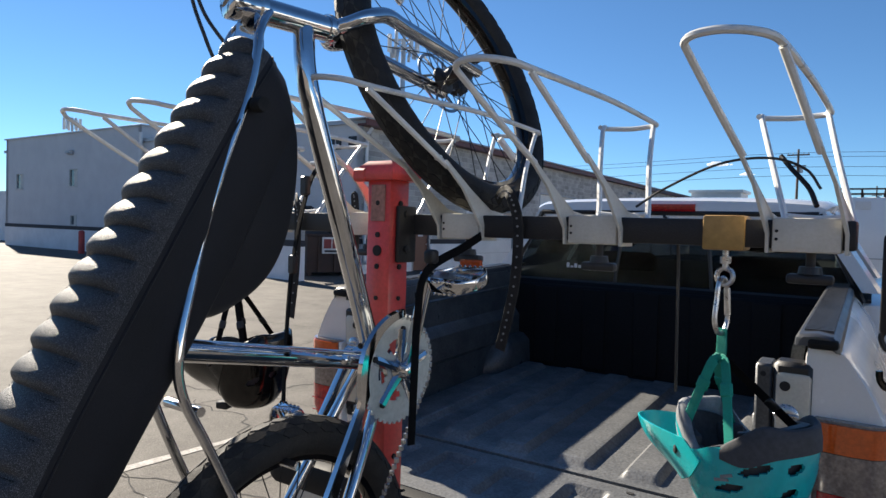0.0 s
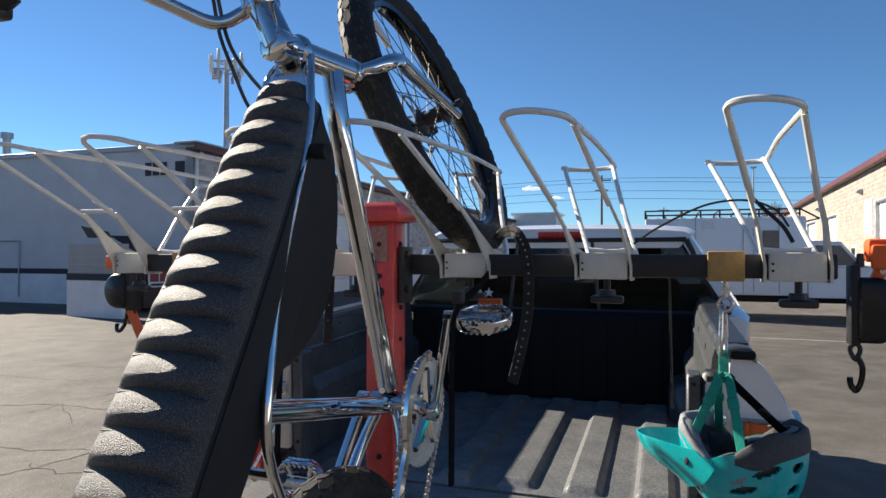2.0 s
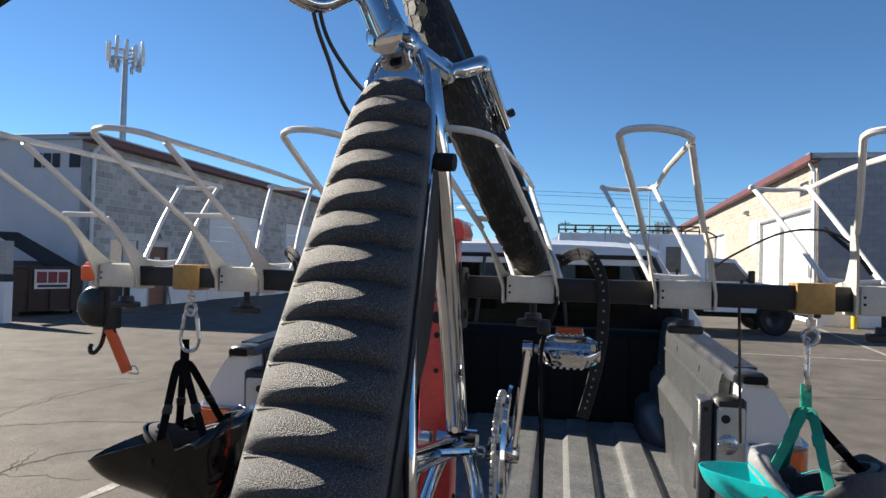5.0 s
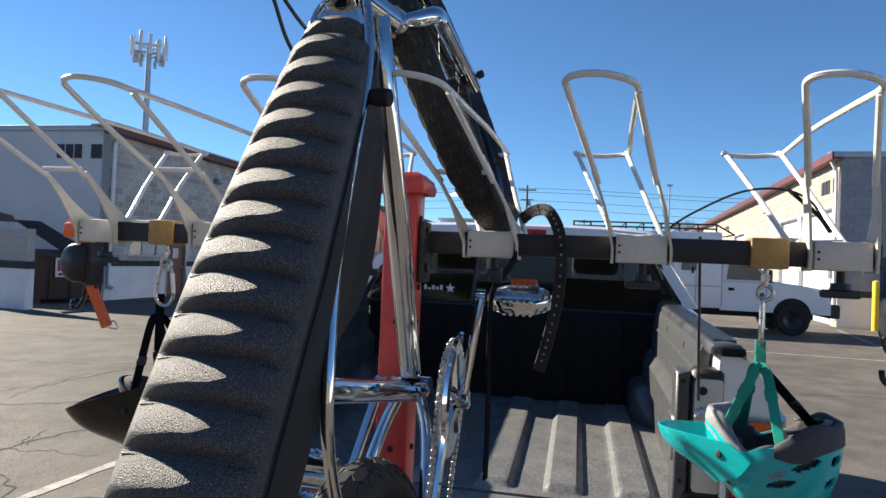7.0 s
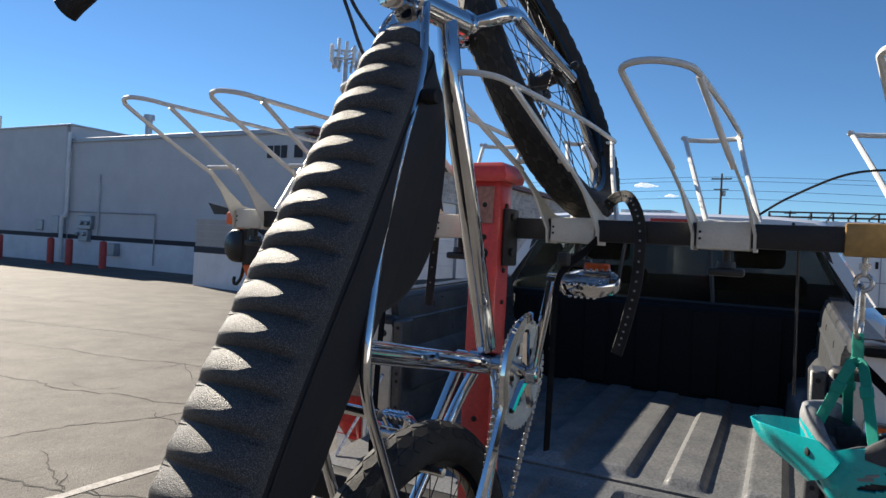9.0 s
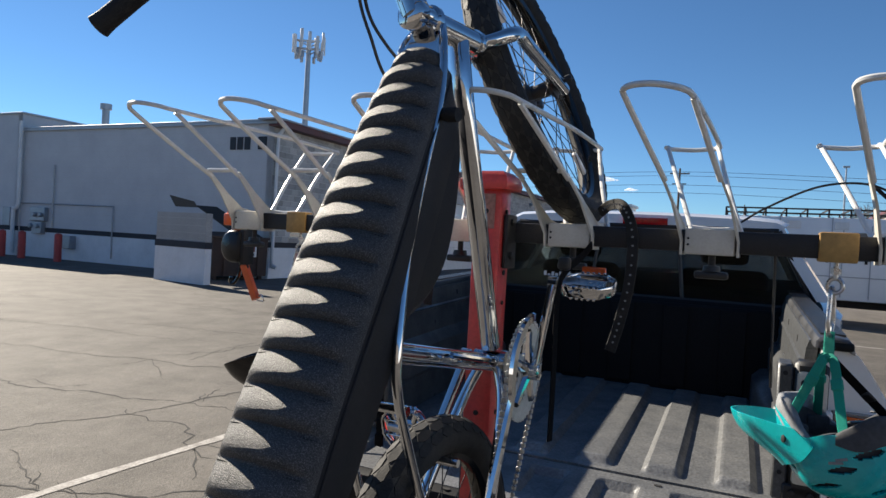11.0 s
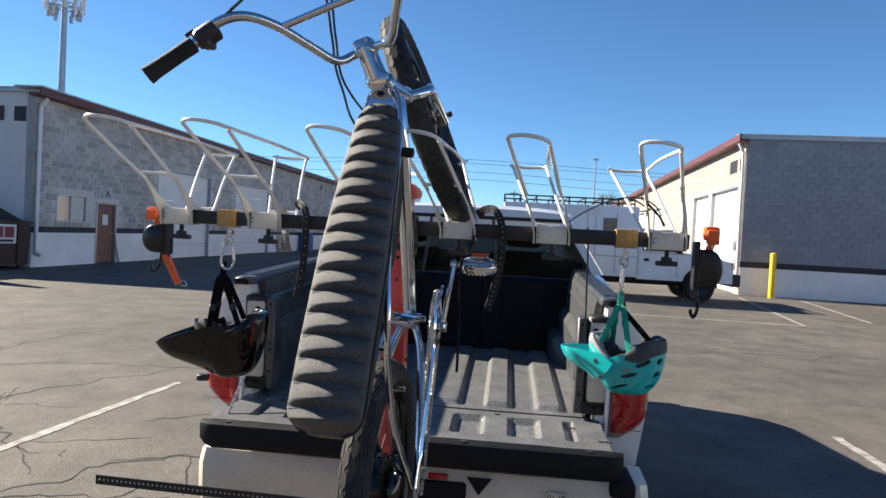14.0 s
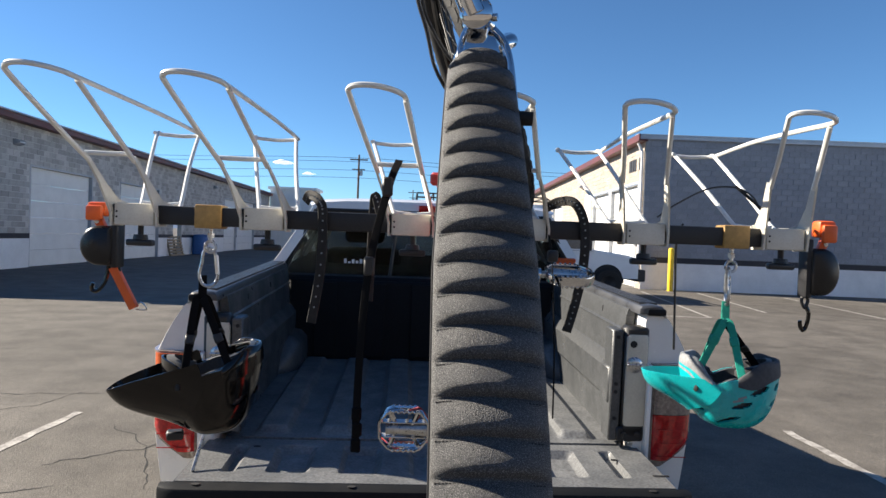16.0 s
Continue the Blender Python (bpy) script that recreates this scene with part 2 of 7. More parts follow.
def asphalt_mat():
    m = bpy.data.materials.new("worn_asphalt")
    m.use_nodes = True
    nt = m.node_tree
    N, L = nt.nodes, nt.links
    p = N["Principled BSDF"]
    tc = N.new("ShaderNodeTexCoord")

    def noise_tex(s, d=5, r=0.6):
        n = N.new("ShaderNodeTexNoise")
        n.inputs["Scale"].default_value, n.inputs["Detail"].default_value, n.inputs["Roughness"].default_value = s, d, r
        L.new(tc.outputs["Object"], n.inputs["Vector"])
        return n
    patch, stain, grain = noise_tex(0.22), noise_tex(1.6, 7), noise_tex(90, 2)
    vor = N.new("ShaderNodeTexVoronoi")
    vor.inputs["Scale"].default_value = 140
    L.new(tc.outputs["Object"], vor.inputs["Vector"])
    r1 = N.new("ShaderNodeValToRGB")
    r1.color_ramp.elements[0].position, r1.color_ramp.elements[1].position = 0.35, 0.65
    r1.color_ramp.elements[0].color, r1.color_ramp.elements[1].color = (0.108, 0.098, 0.086, 1), (0.145, 0.132, 0.116, 1)
    L.new(patch.outputs["Fac"], r1.inputs["Fac"])
    r2 = N.new("ShaderNodeValToRGB")
    r2.color_ramp.elements[0].position, r2.color_ramp.elements[1].position = 0.30, 0.62
    r2.color_ramp.elements[0].color, r2.color_ramp.elements[1].color = (0.60, 0.60, 0.60, 1), (1, 1, 1, 1)
    L.new(stain.outputs["Fac"], r2.inputs["Fac"])
    mu = N.new("ShaderNodeMix")
    mu.data_type, mu.blend_type = "RGBA", "MULTIPLY"
    mu.inputs["Factor"].default_value = 1
    L.new(r1.outputs["Color"], mu.inputs["A"])
    L.new(r2.outputs["Color"], mu.inputs["B"])
    ov = N.new("ShaderNodeMix")
    ov.data_type, ov.blend_type = "RGBA", "OVERLAY"
    ov.inputs["Factor"].default_value = 0.45
    L.new(mu.outputs["Result"], ov.inputs["A"])
    L.new(vor.outputs["Distance"], ov.inputs["B"])
    L.new(ov.outputs["Result"], p.inputs["Base Color"])
    p.inputs["Roughness"].default_value = 0.80
    p.inputs["Specular IOR Level"].default_value = 0.25
    b = N.new("ShaderNodeBump")
    b.inputs["Strength"].default_value, b.inputs["Distance"].default_value = 0.55, 0.006
    L.new(vor.outputs["Distance"], b.inputs["Height"])
    b2 = N.new("ShaderNodeBump")
    b2.inputs["Strength"].default_value, b2.inputs["Distance"].default_value = 0.9, 0.03
    L.new(stain.outputs["Fac"], b2.inputs["Height"])
    L.new(b.outputs["Normal"], b2.inputs["Normal"])
    L.new(b2.outputs["Normal"], p.inputs["Normal"])
    return m


M["asphalt"] = asphalt_mat()


# ---- mesh helpers ----
def finish(name, bm, material, smooth=True, angle=40):
    bmesh.ops.recalc_face_normals(bm, faces=bm.faces)
    me = bpy.data.meshes.new(name)
    bm.to_mesh(me)
    bm.free()
    if material:
        me.materials.append(M[material])
    if smooth:
        me.polygons.foreach_set("use_smooth", [True] * len(me.polygons))
        me.set_sharp_from_angle(angle=radians(angle))
    return me


def thing(name, label, category, m=None, group="", kind=""):
    """An Empty at the base of a thing, to parent its parts."""
    ob = new(name)
    ob.empty_display_size = 0.05
    if m is not None:
        ob.matrix_world = m
    return tagged(ob, label, category, group, kind)


def part(name, bm, material, parent=None, label="", smooth=True, angle=40, m=None):
    ob = new(name, finish(name, bm, material, smooth, angle))
    if parent is not None:
        ob.parent = parent
    if m is not None:
        ob.matrix_basis = m
    return tagged(ob, label) if label else ob


def spline(pts, n=8, closed=False):
    """Catmull-Rom through the points."""
    P = [Vector(p) for p in pts]
    if len(P) < 3:
        return P
    out, k = [], len(P)
    for i in range(k if closed else k - 1):
        a = P[(i - 1) % k] if (closed or i > 0) else P[0] * 2 - P[1]
        b, c = P[i], P[(i + 1) % k]
        d = P[(i + 2) % k] if (closed or i + 2 < k) else P[-1] * 2 - P[-2]
        for j in range(n):
            t = j / n
            out.append(0.5 * ((2 * b) + (c - a) * t + (2 * a - 5 * b + 4 * c - d) * t * t + (3 * b - a - 3 * c + d) * t ** 3))
    if not closed:
        out.append(P[-1])
    return out


def sweep(bm, pts, r, seg=10, closed=False, flat=None, up=None, caps=True):
    """A tube along pts. r: a radius or one per point. flat: (half width, half thickness) of a ribbon whose width lies along up x way."""
    P = [Vector(p) for p in pts]
    n = len(P)
    rings, prev = [], None
    for i, p in enumerate(P):
        if closed:
            way = P[(i + 1) % n] - P[i - 1]
        else:
            way = P[min(i + 1, n - 1)] - P[max(i - 1, 0)]
        way = way.normalized() if way.length > 1e-9 else Vector((0, 0, 1))
        if up is not None:
            a = Vector(up).cross(way)
            a = a.normalized() if a.length > 1e-6 else way.orthogonal().normalized()
        elif prev is None:
            a = way.orthogonal().normalized()
        else:
            a = (prev - way * prev.dot(way)).normalized()
        prev = a
        b = way.cross(a)
        rr = r[i] if isinstance(r, (list, tuple)) else r
        ring = []
        for k in range(seg):
            t = 2 * math.pi * k / seg
            if flat:
                ca, sa = math.cos(t), math.sin(t)
                ex = 0.35
                u = math.copysign(abs(ca) ** ex, ca) * flat[0]
                v = math.copysign(abs(sa) ** ex, sa) * flat[1]
            else:
                u, v = math.cos(t) * rr, math.sin(t) * rr
            ring.append(bm.verts.new(p + a * u + b * v))
        rings.append(ring)
    for i in range(n if closed else n - 1):
        q, w = rings[i], rings[(i + 1) % n]
        for k in range(seg):
            bm.faces.new((q[k], q[(k + 1) % seg], w[(k + 1) % seg], w[k]))
    if caps and not closed:
        bm.faces.new(rings[0][::-1])
        bm.faces.new(rings[-1])
    return bm


def tube(pts, r, seg=10, n=8, closed=False, flat=None, up=None, smooth=True):
    return sweep(bmesh.new(), spline(pts, n, closed) if smooth else pts, r, seg, closed, flat, up)


def box(bm, lo, hi, bevel=0.0, m=None, seg=1):
    """A box between two corners, its edges rounded."""
    lo, hi = Vector(lo), Vector(hi)
    v = bmesh.ops.create_cube(bm, size=1)["verts"]
    mid, size = (lo + hi) / 2, hi - lo
    for q in v:
        q.co = Vector((q.co.x * size.x, q.co.y * size.y, q.co.z * size.z)) + mid
    if bevel > 0:
        e = list({e for q in v for e in q.link_edges})
        r = bmesh.ops.bevel(bm, geom=e, offset=bevel, segments=seg, profile=0.5, affect="EDGES")
        v = list({q for f in r["faces"] for q in f.verts} | {q for q in v if q.is_valid})
    if m is not None:
        bmesh.ops.transform(bm, matrix=m, verts=[q for q in v if q.is_valid])
    return bm


def boxes(*items, bevel=0.0):
    bm = bmesh.new()
    for lo, hi in items:
        box(bm, lo, hi, bevel)
    return bm


def lathe(bm, profile, axis_m=None, seg=24, closed=False):
    """Turns (radius, height) pairs round z, then lays them by axis_m."""
    rings = []
    for r, h in profile:
        ring = [bm.verts.new((r * math.cos(2 * math.pi * k / seg), r * math.sin(2 * math.pi * k / seg), h)) for k in range(seg)]
        if axis_m is not None:
            for v in ring:
                v.co = axis_m @ v.co
        rings.append(ring)
    m = len(rings)
    for i in range(m if closed else m - 1):
        a, b = rings[i], rings[(i + 1) % m]
        for k in range(seg):
            bm.faces.new((a[k], a[(k + 1) % seg], b[(k + 1) % seg], b[k]))
    if not closed:
        bm.faces.new(rings[0][::-1])
        bm.faces.new(rings[-1])
    return bm


def rod(bm, a, b, r, seg=10):
    return sweep(bm, [Vector(a), Vector(b)], r, seg)


def plate(bm, outline, thick, m=None):
    """A flat outline in x, y, given thickness along z."""
    a = [bm.verts.new((x, y, 0)) for x, y in outline]
    b = [bm.verts.new((x, y, thick)) for x, y in outline]
    k = len(a)
    bm.faces.new(a[::-1])
    bm.faces.new(b)
    for i in range(k):
        bm.faces.new((a[i], a[(i + 1) % k], b[(i + 1) % k], b[i]))
    if m is not None:
        for v in a + b:
            v.co = m @ v.co
    return bm


def loft(bm, rings, cap=True, closed=False):
    vs = [[bm.verts.new(p) for p in ring] for ring in rings]
    k = len(vs[0])
    m = len(vs)
    for i in range(m if closed else m - 1):
        for j in range(k):
            bm.faces.new((vs[i][j], vs[i][(j + 1) % k], vs[(i + 1) % m][(j + 1) % k], vs[(i + 1) % m][j]))
    if cap and not closed:
        bm.faces.new(vs[0][::-1])
        bm.faces.new(vs[-1])
    return vs


def axes_m(origin, z, x_hint=(0, 0, 1)):
    """A pose whose z axis points along z."""
    z = Vector(z).normalized()
    x = Vector(x_hint) - z * Vector(x_hint).dot(z)
    x = x.normalized() if x.length > 1e-6 else z.orthogonal().normalized()
    y = z.cross(x)
    return Matrix.Translation(origin) @ Matrix((x, y, z)).transposed().to_4x4()


def lettering(name, words, size, m, material, parent, depth=0.004):
    """Words in the built-in font as a mesh."""
    cu = bpy.data.curves.new(name, "FONT")
    cu.body, cu.size, cu.extrude, cu.align_x = words, size, depth, "CENTER"
    tmp = new(name + "_tmp", cu)
    me = bpy.data.meshes.new_from_object(tmp.evaluated_get(bpy.context.evaluated_depsgraph_get()))
    bpy.data.objects.remove(tmp)
    me.materials.clear()
    me.materials.append(M[material])
    ob = new(name, me)
    ob.parent = parent
    ob.matrix_basis = m
    return ob


# ---- ground and painted lines ----
def ground_sheet():
    bm = bmesh.new()
    xs = [-3000, -800, -250, -90, -45] + [x * 1.5 for x in range(-20, 15)] + [45, 90, 250, 800, 3000]
    ys = [-3000, -800, -250, -60, -20] + [y * 1.5 for y in range(-6, 20)] + [60, 120, 300, 900, 3000]
    vs = [[bm.verts.new((x, y, 0.0)) for x in xs] for y in ys]
    for j in range(len(ys) - 1):
        for i in range(len(xs) - 1):
            bm.faces.new((vs[j][i], vs[j][i + 1], vs[j + 1][i + 1], vs[j + 1][i]))
    return part("ground", bm, "asphalt")


tagged(ground_sheet(), "worn grey asphalt parking lot with hairline cracks", "ground", kind="structure")


def strip(a, b, w, ragged=0.012):
    """A worn painted stripe with uneven edges."""
    a, b = Vector((*a, 0)), Vector((*b, 0))
    way = (b - a).normalized()
    side = Vector((-way.y, way.x, 0))
    n = max(8, int((b - a).length / 0.12))
    bm = bmesh.new()
    row = []
    for i in range(n + 1):
        p = a.lerp(b, i / n)
        j1, j2 = random.uniform(-ragged, ragged), random.uniform(-ragged, ragged)
        row.append([bm.verts.new(p + side * (w / 2 + j1) + Vector((0, 0, 0.004))), bm.verts.new(p - side * (w / 2 + j2) + Vector((0, 0, 0.004)))])
    for q, r in zip(row, row[1:]):
        bm.faces.new((q[0], q[1], r[1], r[0]))
    return bm


for a, b, w in (((-3.27, -2.5), (-2.98, 3.9), 0.075), ((3.13, 4.0), (3.26, -1.0), 0.085), ((1.7, 13.1), (6.45, 13.0), 0.09), ((6.42, 13.0), (7.35, 20.6), 0.09), ((8.55, 14.6), (9.4, 20.9), 0.09), ((11.2, 13.5), (12.0, 20.0), 0.09)):
    tagged(part("painted_line", strip(a, b, w), "line"), "worn white painted parking line on asphalt", "painted line", "parking lines", "structure")


def crack_path(a, b, wobble, width):
    """A jagged crack as a thin dark strip."""
    a, b = Vector((*a, 0)), Vector((*b, 0))
    n = max(6, int((b - a).length / 0.06))
    side = Vector((-(b - a).y, (b - a).x, 0)).normalized()
    ph = random.uniform(0, 100)
    pts = []
    for i in range(n + 1):
        t = i / n
        off = wobble * (noise.noise((t * 3.1 + ph, ph, 0)) + 0.45 * noise.noise((t * 11 + ph, 3, ph)) + 0.3 * noise.noise((t * 37 + ph, 9, ph)))
        pts.append((a.lerp(b, t) + side * off, width * (0.5 + random.random()) * (0.35 + 0.65 * math.sin(math.pi * min(1, max(0.03, t))))))
    return pts, side


def cracks():
    bm = bmesh.new()
    runs = []
    for a, b in (((-8.5, 3.2), (-2.4, 4.7)), ((-7.2, 2.0), (-3.3, 2.9)), ((-4.6, 1.0), (-3.4, 4.6)), ((-2.6, 1.2), (-1.35, 2.6)), ((-5.4, 0.2), (-1.6, 1.4)),
                 ((-9.0, 5.2), (-5.0, 6.6)), ((-2.5, 2.6), (-1.5, 3.8)), ((-6.0, 4.0), (-5.2, 6.8)), ((-12.0, 4.0), (-6.5, 5.0)), ((-2.9, -0.4), (-1.7, 1.6)), ((-4.2, 2.4), (-2.6, 1.8)),
                 ((2.2, 8.2), (6.8, 9.0)), ((9.2, 13.2), (11.4, 13.9)), ((-12.5, 7.6), (-7.0, 8.3)), ((-16, 6.0), (-11.0, 6.6))):
        runs.append((a, b, 0.22, 0.017))
        m = Vector(a).lerp(Vector(b), random.uniform(0.3, 0.7))
        for k in range(2):
            runs.append(((m.x, m.y), (m.x + random.uniform(-1.1, 1.1), m.y + random.uniform(-0.9, 0.9)), 0.05, 0.010))
    for a, b, wob, wid in runs:
        pts, side = crack_path(a, b, wob, wid)
        row = [(bm.verts.new(p + side * w / 2 + Vector((0, 0, 0.0025))), bm.verts.new(p - side * w / 2 + Vector((0, 0, 0.0025)))) for p, w in pts]
        for q, r in zip(row, row[1:]):
            bm.faces.new((q[0], q[1], r[1], r[0]))
    return bm


tagged(part("asphalt_crack", cracks(), "crack"), "dark branching cracks in the worn asphalt", "cracks", kind="stuff")

# ---- pickup truck ----
TRUCK = pose(-0.055, 0.388, 0, 2.2, 0, 2.0)
RAKE = math.tan(radians(2.2))
truck = thing("pickup_truck", "white pickup truck with lowered tailgate and black bed liner", "pickup truck", TRUCK)


def rib_height(x, period, low=0.0, high=0.022, duty=0.5):
    """Trapezoid ribs across the bed."""
    t = ((x / period) % 1.0)
    e = 0.09
    a, b = 0.5 - duty / 2, 0.5 + duty / 2
    if t < a - e or t > b + e:
        return low
    if t < a:
        return low + (high - low) * (t - a + e) / e
    if t > b:
        return low + (high - low) * (b + e - t) / e
    return high


def ribbed(x0, x1, y0, y1, z, ramp0, ramp1, nx=190, ny=30, thick=0.03, pockets=False, high=0.024):
    """A pressed liner floor: ribs that end in ramps, or (pockets) sunk panels between level lands."""
    bm = bmesh.new()
    vs = []
    for j in range(ny + 1):
        y = y0 + (y1 - y0) * j / ny
        k = min(1, max(0, (y - y0 - ramp0) / 0.028)) * min(1, max(0, (y1 - y - ramp1) / 0.028))
        row = []
        for i in range(nx + 1):
            x = x0 + (x1 - x0) * i / nx
            h = rib_height(x, 0.23, 0.0, high, 0.40)
            if abs(x) > 0.665:
                h = high if pockets else 0.0
            warp = 0.0012 * noise.noise((x * 9, y * 9, 4.0))
            row.append(bm.verts.new((x, y, z + warp + (high - k * (high - h) if pockets else k * h))))
        vs.append(row)
    for j in range(ny):
        for i in range(nx):
            bm.faces.new((vs[j][i], vs[j][i + 1], vs[j + 1][i + 1], vs[j + 1][i]))
    edge = [vs[0], [r[-1] for r in vs], vs[-1][::-1], [r[0] for r in vs][::-1]]
    loop = [v for run in edge for v in run[:-1]]
    low = [bm.verts.new((v.co.x, v.co.y, z - thick)) for v in loop]
    for i in range(len(loop)):
        bm.faces.new((loop[i], low[i], low[(i + 1) % len(loop)], loop[(i + 1) % len(loop)]))
    bm.faces.new(low)
    return bm


BED = 0.820
HINGE = 0.41
CABY = 1.70
part("bed_floor", ribbed(-0.735, 0.735, HINGE + 0.015, CABY, BED, 0.035, 0.03, ny=90), "liner_floor", truck, "scuffed black ribbed bed liner", angle=25)

gate = thing("tailgate", "", "", None)
gate.parent = truck
gate.matrix_basis = pose(0, 0, 0, 0, 0, 0)
part("gate_liner", ribbed(-0.785, 0.785, 0.032, HINGE - 0.005, 0.795, 0.075, 0.055, ny=40, thick=0.02, pockets=True), "liner_floor", gate, "scuffed black ribbed tailgate liner", angle=25)
bm = bmesh.new()
prof = [(0.0, 0.712), (-0.016, 0.722), (-0.020, 0.735), (-0.020, 0.802), (-0.014, 0.812), (0.0, 0.817), (0.028, 0.8185), (0.028, 0.712)]
rings = []
for x, k in ((-0.83, 0.0), (-0.825, 0.55), (-0.80, 0.85), (-0.77, 1.0), (0.77, 1.0), (0.80, 0.85), (0.825, 0.55), (0.83, 0.0)):
    rings.append([(x, 0.05 + (y - 0.05) * (0.25 + 0.75 * k), 0.805 + (z - 0.805) * (0.35 + 0.65 * k)) for y, z in prof])
loft(bm, rings)
part("gate_cap", bm, "capblack", gate, "black plastic tailgate edge cap", angle=35)
bm = bmesh.new()
box(bm, (-0.79, 0.035, 0.725), (0.79, HINGE - 0.01, 0.770), 0.012, seg=2)
part("gate_panel", bm, "white_paint", gate, "white painted tailgate skin")
for hx, hy in ((0.347, 0.372), (0.657, 0.262), (0.225, 0.006), (0.700, 0.008), (-0.243, 0.006), (-0.712, 0.008), (-0.60, 0.33)):
    bm = bmesh.new()
    lathe(bm, [(0.013, 0.0), (0.013, 0.0025), (0.010, 0.0025)], Matrix.Translation((hx, hy, 0.8185)) @ Matrix.Diagonal((1.0, 0.6, 1, 1)), 14)
    part("gate_hole", bm, "dark", gate)
bm = bmesh.new()
box(bm, (0.745, 0.120, 0.8185), (0.800, 0.132, 0.8215), 0.001)
part("gate_slot", bm, "dark", gate)
for sx in (-1, 1):
    if sx < 0:
        part("gate_cable", tube([(sx * 0.75, 0.10, 0.822), (sx * 0.745, 0.25, 0.95), (sx * 0.742, HINGE + 0.02, 1.10)], 0.006, 6), "steel", gate)

# bedsides: inner wall, rail, outer skin in one closed section swept along the bed
def bedside(sx):
    sec = [(0.760, BED - 0.02), (0.768, 0.95), (0.772, 0.99), (0.775, 1.12), (0.786, 1.15), (0.788, 1.29), (0.792, 1.315), (0.80, 1.325), (0.858, 1.322), (0.885, 1.30), (0.925, 1.24), (0.948, 1.20), (0.985, 1.12), (0.99, 1.00), (0.985, 0.86), (0.965, 0.70), (0.94, 0.52), (0.86, 0.50), (0.82, 0.60)]
    bm = bmesh.new()
    rings = []
    for y, k in ((HINGE - 0.02, 0.93), (HINGE - 0.005, 0.985), (HINGE + 0.03, 1.0), (0.9, 1.0), (1.6, 1.0), (CABY + 0.02, 1.0)):
        rings.append([(sx * (0.85 + (x - 0.85) * k), y, z) for x, z in sec])
    loft(bm, rings)
    return bm


for sx in (-1, 1):
    side = part("bedside", bedside(sx), "white_paint", truck, "white painted bedside", angle=28)
    # liner skin inside, with its bulges
    bm = bmesh.new()
    sec = [(0.722, BED + 0.0), (0.718, 0.955), (0.704, 0.975), (0.702, 1.085), (0.726, 1.120), (0.738, 1.130), (0.744, 1.236), (0.738, 1.240), (0.738, 1.246), (0.746, 1.252), (0.750, 1.300), (0.758, 1.328), (0.780, 1.333), (0.782, 1.30), (0.760, 1.10), (0.745, BED)]
    loft(bm, [[(sx * x, y, z) for x, z in sec] for y in (HINGE + 0.07, 0.8, 1.2, 1.21, 1.6, CABY)])
    skin = part("liner_side", bm, "liner", truck, "grey black bed liner side", angle=25)
    bm = bmesh.new()
    box(bm, (sx * 0.7435 - 0.003, HINGE + 0.10, 1.2405), (sx * 0.7435 + 0.003, CABY - 0.1, 1.2455))
    part("seam", bm, "dark", skin, smooth=False)
    for yy in (1.22, 0.78):
        bm = bmesh.new()
        box(bm, (sx * 0.750 - 0.004, HINGE + yy - 0.42, 1.275), (sx * 0.750 + 0.004, HINGE + yy - 0.412, 1.300), 0.002)
        part("slit", bm, "dark", skin)
    bm = bmesh.new()
    rr = []
    for i in range(13):
        t = i / 12
        y = HINGE + 0.92 + (CABY - HINGE - 0.925) * t
        h = min(1.0, t / 0.4) ** 0.5
        rr.append([(sx * 0.73, y, BED), (sx * (0.73 - 0.10 * h), y, BED), (sx * (0.73 - 0.095 * h), y, BED + 0.13 * h), (sx * (0.73 - 0.06 * h), y, BED + 0.165 * h), (sx * 0.73, y, BED + 0.175 * h + 0.001)])
    loft(bm, rr)
    part("wheel_arch", bm, "liner", truck, angle=50)
    # ribbed rail cap
    bm = bmesh.new()
    sec = [(0.762, 1.322), (0.764, 1.343), (0.772, 1.353), (0.815, 1.358), (0.852, 1.352), (0.866, 1.338), (0.870, 1.308), (0.850, 1.326)]
    loft(bm, [[(sx * (0.815 + (x - 0.815) * k), y, 1.33 + (z - 1.33) * k) for x, z in sec] for y, k in ((HINGE - 0.035, 0.75), (HINGE - 0.028, 0.95), (HINGE - 0.01, 1.0), (1.2, 1.0), (CABY + 0.03, 1.0))])
    cap = part("rail_cap", bm, "rail", truck, "grey ribbed plastic rail cap", angle=35)
    bm = bmesh.new()
    for k in range(68):
        box(bm, (sx * 0.815 - 0.034, HINGE + 0.03 + k * 0.022, 1.352), (sx * 0.815 + 0.034, HINGE + 0.040 + k * 0.022, 1.3605))
    tagged(part("rib", bm, "rail", cap, smooth=False), kind="stuff")
    bm = bmesh.new()
    box(bm, (sx * 0.828 - 0.036, HINGE - 0.040, 1.318), (sx * 0.828 + 0.036, HINGE - 0.012, 1.346), 0.010, seg=2)
    part("end_plug", bm, "capblack", cap, "black plastic end of the rail cap")
    # latch post
    bm = bmesh.new()
    box(bm, (sx * 0.762 - 0.040, HINGE - 0.036, 0.90), (sx * 0.762 + 0.044, HINGE + 0.05, 1.250), 0.014, seg=2)
    post = part("latch_post", bm, "cream", truck, "cream painted tailgate latch post")
    bm = bmesh.new()
    lathe(bm, [(0.030, 0), (0.030, 0.004), (0.022, 0.010), (0.010, 0.011)], axes_m((sx * 0.752, HINGE - 0.0355, 1.135), (0, -1, 0)), 20)
